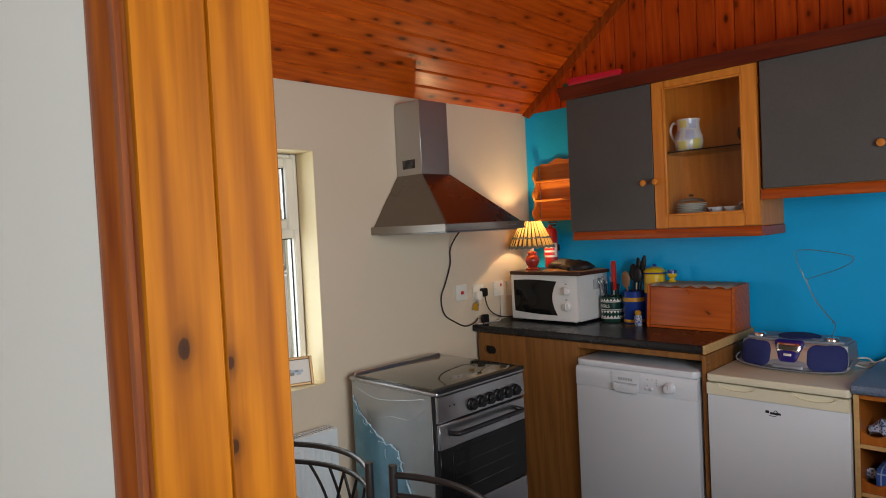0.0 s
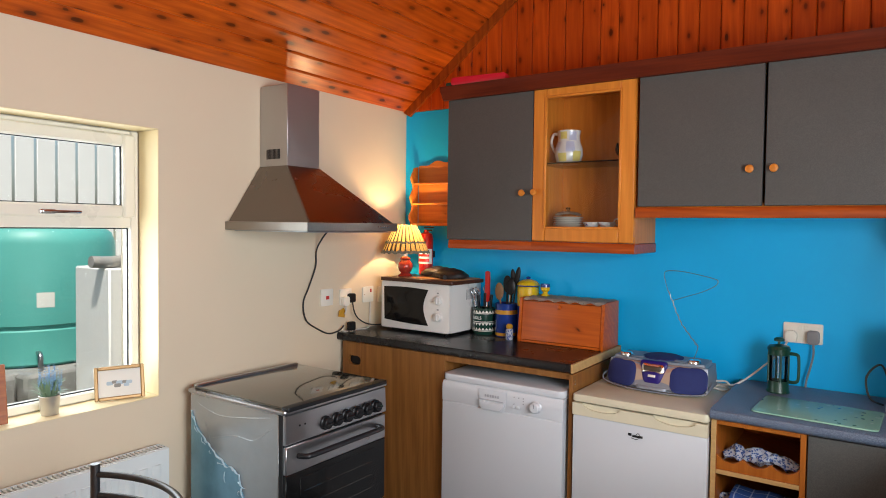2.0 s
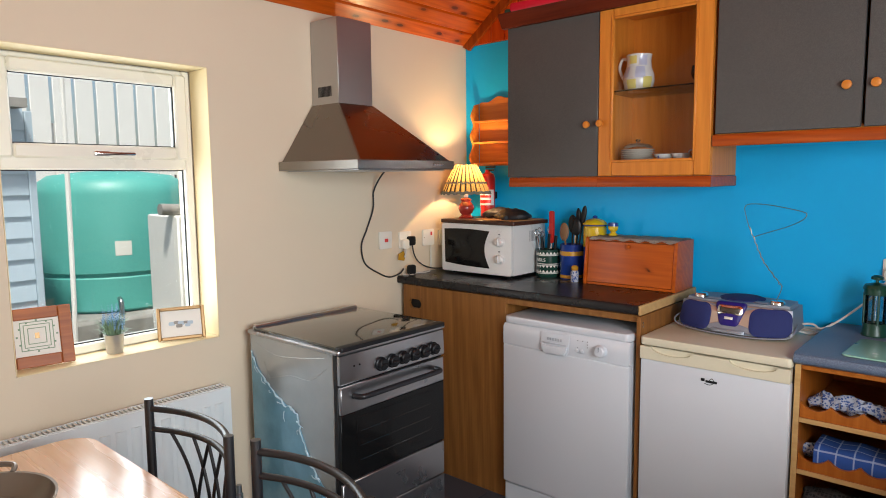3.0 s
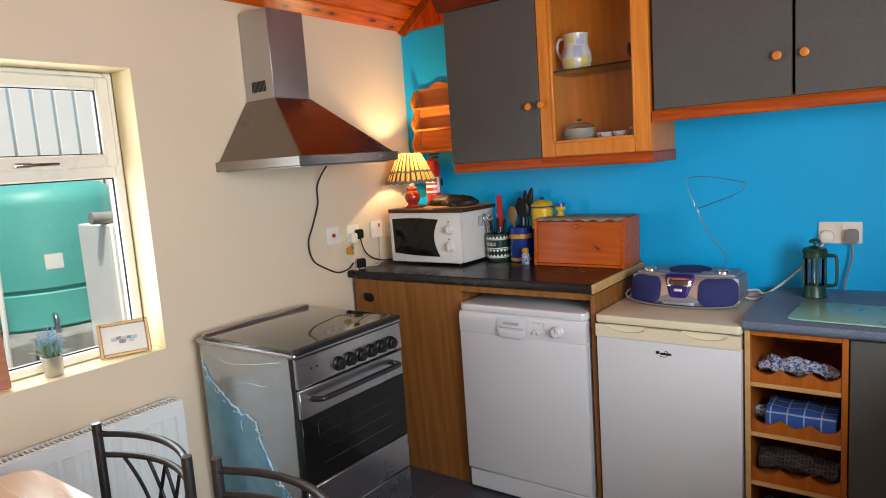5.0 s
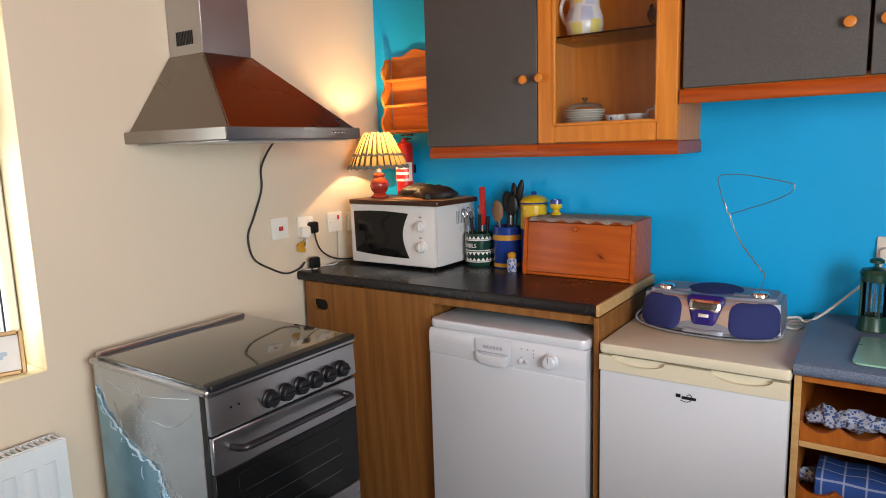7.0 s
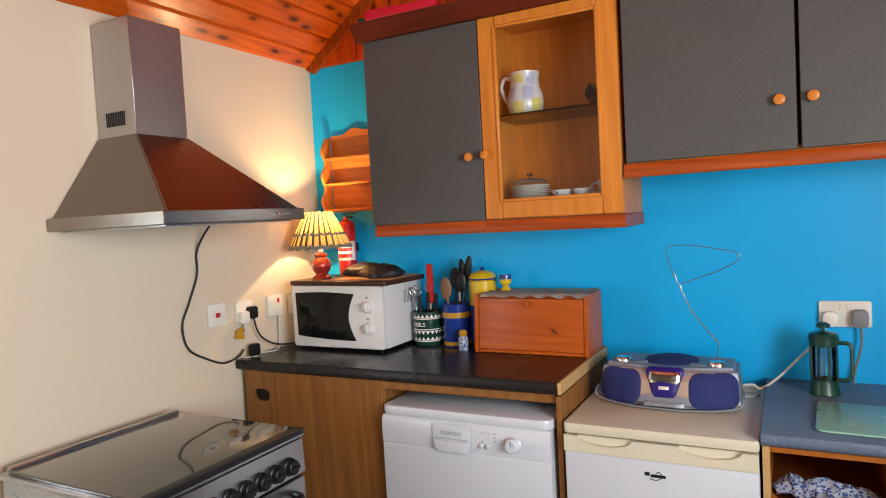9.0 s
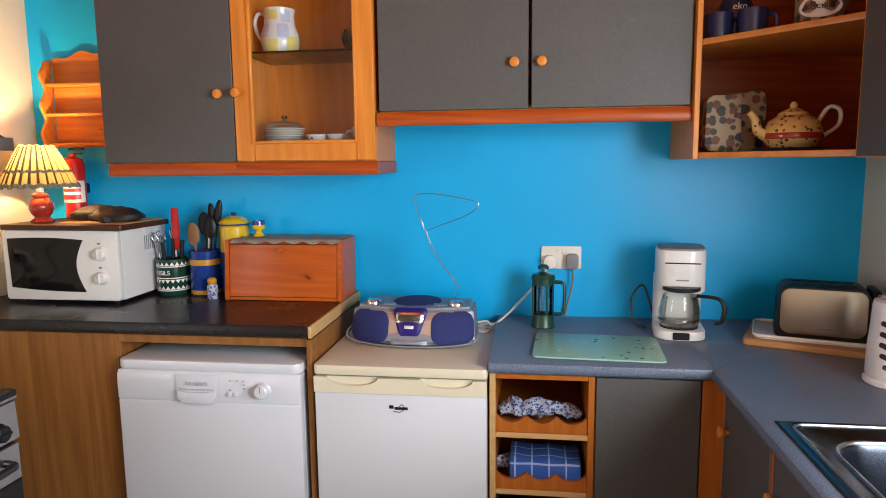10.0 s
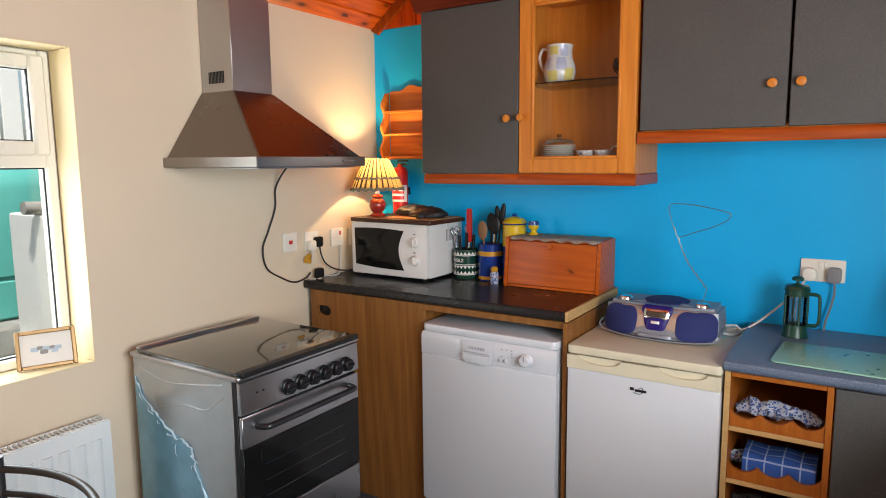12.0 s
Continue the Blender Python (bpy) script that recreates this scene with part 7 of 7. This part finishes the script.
copy_thing(ch, pose(1.305, -2.163, 0.0, 0, 0, -3))

# ---- window sill ----
SILL = WIN[2] + 0.0045


def picture(name, at, w, h, border, mat, rz, lean, label, inner):
    p = thing(name, at, label, "picture", "pictures on the sill", rz=rz, rx=0, local=True)
    tilt = pose(0, 0, 0, -lean, 0, 0)
    bars = [box(-w / 2, -w / 2 + border, -0.012, 0.0, 0, h, 0.003), box(w / 2 - border, w / 2, -0.012, 0.0, 0, h, 0.003), box(-w / 2 + border, w / 2 - border, -0.012, 0.0, 0, border, 0.003), box(-w / 2 + border, w / 2 - border, -0.012, 0.0, h - border, h, 0.003)]
    part("frame", moved(joined(*bars), tilt), mat, p)
    part("mount", moved(box(-w / 2 + border * 0.9, w / 2 - border * 0.9, -0.005, -0.002, border * 0.9, h - border * 0.9, 0), tilt), inner, p, "pale mounted sheet")
    part("stay", moved(prism([(-0.0005, h * 0.1), (-0.0005, h * 0.75), (0.055, 0.012), (0.050, 0.006)], "x", -0.015, 0.015), tilt), DARK_BOARD, p)
    return p, tilt


p1, t1 = picture("framed_sampler", (-0.075, -2.250, SILL), 0.215, 0.205, 0.040, SAMPLER_WOOD, 80, 12, "embroidered sampler in a broad wooden frame", PAPER)
for k in (0.028, 0.040, 0.050):
    part("stitched_border", moved(ring_frame("y", -k, k, 0.1075 - k, 0.1075 + k, 0.0026, -0.0062, -0.0052, 0), t1), LEAF, p1, "green stitched border")
for i in range(12):
    a = 2 * math.pi * i / 12
    part("stitched_motif", moved(box(0.060 * math.cos(a) - 0.003, 0.060 * math.cos(a) + 0.003, -0.0062, -0.0052, 0.1075 + 0.054 * math.sin(a) - 0.003, 0.1075 + 0.054 * math.sin(a) + 0.003, 0), t1), LEAF, p1)
part("stitched_flower", moved(box(-0.007, 0.007, -0.0062, -0.0052, 0.098, 0.118, 0.002), t1), BRASS, p1)
p2, t2 = picture("framed_watercolour", (-0.058, -1.745, SILL), 0.180, 0.132, 0.014, BRASS, 68, 16, "small watercolour in a thin gilt frame", PAPER)
for i, (u, v, s_) in enumerate(((-0.035, 0.066, 0.012), (-0.018, 0.070, 0.010), (0.0, 0.066, 0.013), (0.018, 0.068, 0.009), (0.034, 0.066, 0.011), (-0.008, 0.056, 0.012), (0.024, 0.056, 0.010))):
    part("brush_mark", moved(prism(rounded(u - s_, u + s_, v - s_ * 0.6, v + s_ * 0.6, s_ * 0.4, 3), "y", -0.0060 - 0.0003 * i, -0.0052, 0), t2), (SHED_PAINT, STONE)[i % 2], p2, "pale painted mark")
pt = thing("lavender_pot", (-0.062, -2.005, SILL), "small metal pot of lavender on the sill", "potted plant", local=True)
part("pot", lathe([(0.027, 0), (0.029, 0.003), (0.034, 0.066), (0.036, 0.070), (0.034, 0.072), (0.031, 0.066), (0.001, 0.060)], seg=28, cap=False), ZINC, pt)
leaves, blooms = bmesh.new(), bmesh.new()
rng = random.Random(4)
for i in range(130):
    a, r, h = rng.uniform(0, 6.283), rng.uniform(0.006, 0.034), rng.uniform(0.02, 0.09)
    out = rng.uniform(0.4, 1.7)
    p0 = Vector((r * math.cos(a) * 0.7, r * math.sin(a) * 0.7, 0.062))
    p1_ = p0 + Vector((math.cos(a) * 0.020 * out, math.sin(a) * 0.020 * out, h * 0.7))
    p2_ = p1_ + Vector((math.cos(a) * 0.018 * out, math.sin(a) * 0.018 * out, h * 0.25 - 0.006 * out))
    sd = Vector((-math.sin(a), math.cos(a), 0)) * 0.0022
    vs = [leaves.verts.new(c) for c in (p0 - sd, p0 + sd, p1_ + sd, p2_, p1_ - sd)]
    leaves.faces.new(vs)
for i in range(26):
    a, r, h = rng.uniform(0, 6.283), rng.uniform(0.0, 0.030), rng.uniform(0.060, 0.125)
    x, y = r * math.cos(a) * 1.4, r * math.sin(a) * 1.4
    for k in range(7):
        z = 0.062 + h * (0.45 + 0.55 * k / 6)
        bmesh.ops.create_icosphere(blooms, subdivisions=1, radius=0.0042 - 0.0003 * k, matrix=Matrix.Translation((x + rng.uniform(-0.002, 0.002), y + rng.uniform(-0.002, 0.002), z)))
tagged(part("leaves", leaves, LEAF, pt, "grey-green narrow leaves"), kind="stuff")
tagged(part("flowers", blooms, LAVENDER, pt, "blue lavender spikes"), kind="stuff")

# ---- outside ----
structure("ground", box(-400, 400, -400, 400, -0.6, -0.20, 0), GROUND, "mossy gravel yard", "ground")
tk = thing("oil_tank", (-2.72, -0.90, 0.60), "green plastic heating oil tank on a stone base", "tank", local=True)
part("body", lathe([(0.500, 0.0), (0.525, 0.02), (0.525, 0.24), (0.515, 0.25), (0.515, 0.27), (0.530, 0.28), (0.528, 0.82), (0.500, 0.90), (0.42, 0.955), (0.20, 0.985), (0.001, 0.99)], seg=48), TANK_GREEN, tk)
part("filler_cap", lathe([(0.09, 0.96), (0.09, 1.03), (0.075, 1.045), (0.001, 1.046)], seg=24), BLACK, tk)
lb = lathe([(0.5312, 0.40), (0.5312, 0.50)], seg=64, cap=False)
bmesh.ops.delete(lb, geom=[v for v in lb.verts if not (-0.50 < math.atan2(v.co.y, v.co.x) - 0.05 < -0.16)], context="VERTS")
part("label", lb, PAPER, tk, "white label")
part("tap", tube([(0.50, -0.20, 0.10), (0.57, -0.22, 0.10), (0.59, -0.225, 0.05), (0.59, -0.225, -0.20)], 0.016, 10, 3), STEEL_SATIN, tk, "grey outlet tap")
wl = thing("stone_plinth", (-2.55, -1.0, -0.2), "rough grey stone plinth under the tank", "plinth")
rng = random.Random(8)
for row in range(4):
    y = -2.6
    while y < 0.4:
        ln = rng.uniform(0.18, 0.42)
        z0 = -0.2 + row * 0.2
        part("stone", box(-2.18 + rng.uniform(-0.03, 0.03), -2.06 + rng.uniform(-0.03, 0.03), y, y + ln - 0.018, z0 + 0.006, z0 + 0.194, 0.02), STONE, wl)
        y += ln
part("fill", box(-3.4, -2.165, -2.6, 0.4, -0.2, 0.597, 0.01), STONE, wl)
shd = thing("shed", (-2.5, -3.0, -0.2), "pale blue weatherboarded shed", "shed")
for i in range(17):
    z = -0.19 + i * 0.125
    part("board", prism([(-1.955, z), (-1.930, z), (-1.948, z + 0.135), (-1.962, z + 0.135)], "y", -4.2, -1.69), SHED_PAINT, shd)
part("corner_board", box(-1.96, -1.92, -1.689, -1.65, -0.2, 1.92, 0.004), SHED_PAINT, shd)
part("wall", box(-3.2, -1.963, -4.2, -1.69, -0.2, 1.90, 0), SHED_PAINT, shd)
part("roof", prism([(-1.75, 1.925), (-3.4, 1.98), (-3.4, 2.03), (-1.75, 1.975)], "y", -4.3, -1.72), STONE, shd)
solo("garden_cane", tube([(-1.62, -1.63, -0.2), (-1.60, -1.605, 0.8), (-1.59, -1.59, 2.1)], 0.014, 8, 4), RENDER_WHITE, "pale cane standing before the tank", "cane")
pw = thing("white_pier", (-1.55, -0.75, -0.2), "white rendered garden pier with a grey cap pipe", "pier")
part("pier", box(-1.75, -1.35, -1.09, -0.37, -0.2, 1.30, 0.01), RENDER_WHITE, pw)
part("pipe", tube([(-1.42, -1.16, 1.34), (-1.42, -0.98, 1.34), (-1.42, -0.90, 1.42), (-1.42, -0.90, 1.75)], 0.035, 12, 3), STONE, pw, "grey pipe elbow")
fe = thing("garden_fence", (-6.0, 0.0, -0.2), "pale close-boarded garden fence", "fence")
for i in range(40):
    y = -4.0 + i * 0.24
    part("slat", box(-6.03, -6.0, y, y + 0.20, -0.15, 2.95 + 0.02 * math.sin(i * 2.1), 0.004), FENCE, fe)
part("rail", box(-6.07, -6.031, -4.0, 5.6, 1.6, 1.70, 0.003), FENCE, fe)
part("rail", box(-6.07, -6.031, -4.0, 5.6, 0.3, 0.40, 0.003), FENCE, fe)
for i in range(6):
    part("post", box(-6.17, -6.071, -4.0 + i * 1.9, -3.9 + i * 1.9, -0.2, 2.2, 0.005), FENCE, fe)

# ---- many small pieces of the setting ----
floor = bpy.data.objects["floor"]
TILE = 0.331
tile = box(0.002, TILE - 0.002, 0.002, TILE - 0.002, -0.0098, 0.0, 0.0015)
tile_mesh = mesh_ob("tile", tile, SLATE).data
bpy.data.objects.remove(bpy.data.objects["tile"])
for i in range(10):
    for j in range(10):
        ob = new("tile", tile_mesh)
        ob.location = (-0.06 + i * TILE, D - 0.11 + j * TILE, 0.0)
        ob.parent = floor
bw = W / 34
for i in range(34):
    x0, x1 = i * bw + 0.0015, (i + 1) * bw - 0.0015
    if x0 < 0.02:
        x0 = 0.004
    if x1 > W - 0.02:
        x1 = W - 0.004
    poly = [(x0, EAVE + 0.002), (x1, EAVE + 0.002), (x1, roof_z(x1) - 0.003), (x0, roof_z(x0) - 0.003)]
    if x0 < W / 2 < x1:
        poly.insert(3, (W / 2, RIDGE - 0.003))
    bmx = prism(poly, "y", -0.013, 0.0035)
    bmesh.ops.bevel(bmx, geom=[e for e in bmx.edges if abs(e.verts[0].co.x - e.verts[1].co.x) < 1e-4 and e.verts[0].co.y < -0.01 and e.verts[1].co.y < -0.01], offset=0.004, segments=1, affect="EDGES")
    part("board", bmx, PINE_GABLE, wall_north, smooth=False)
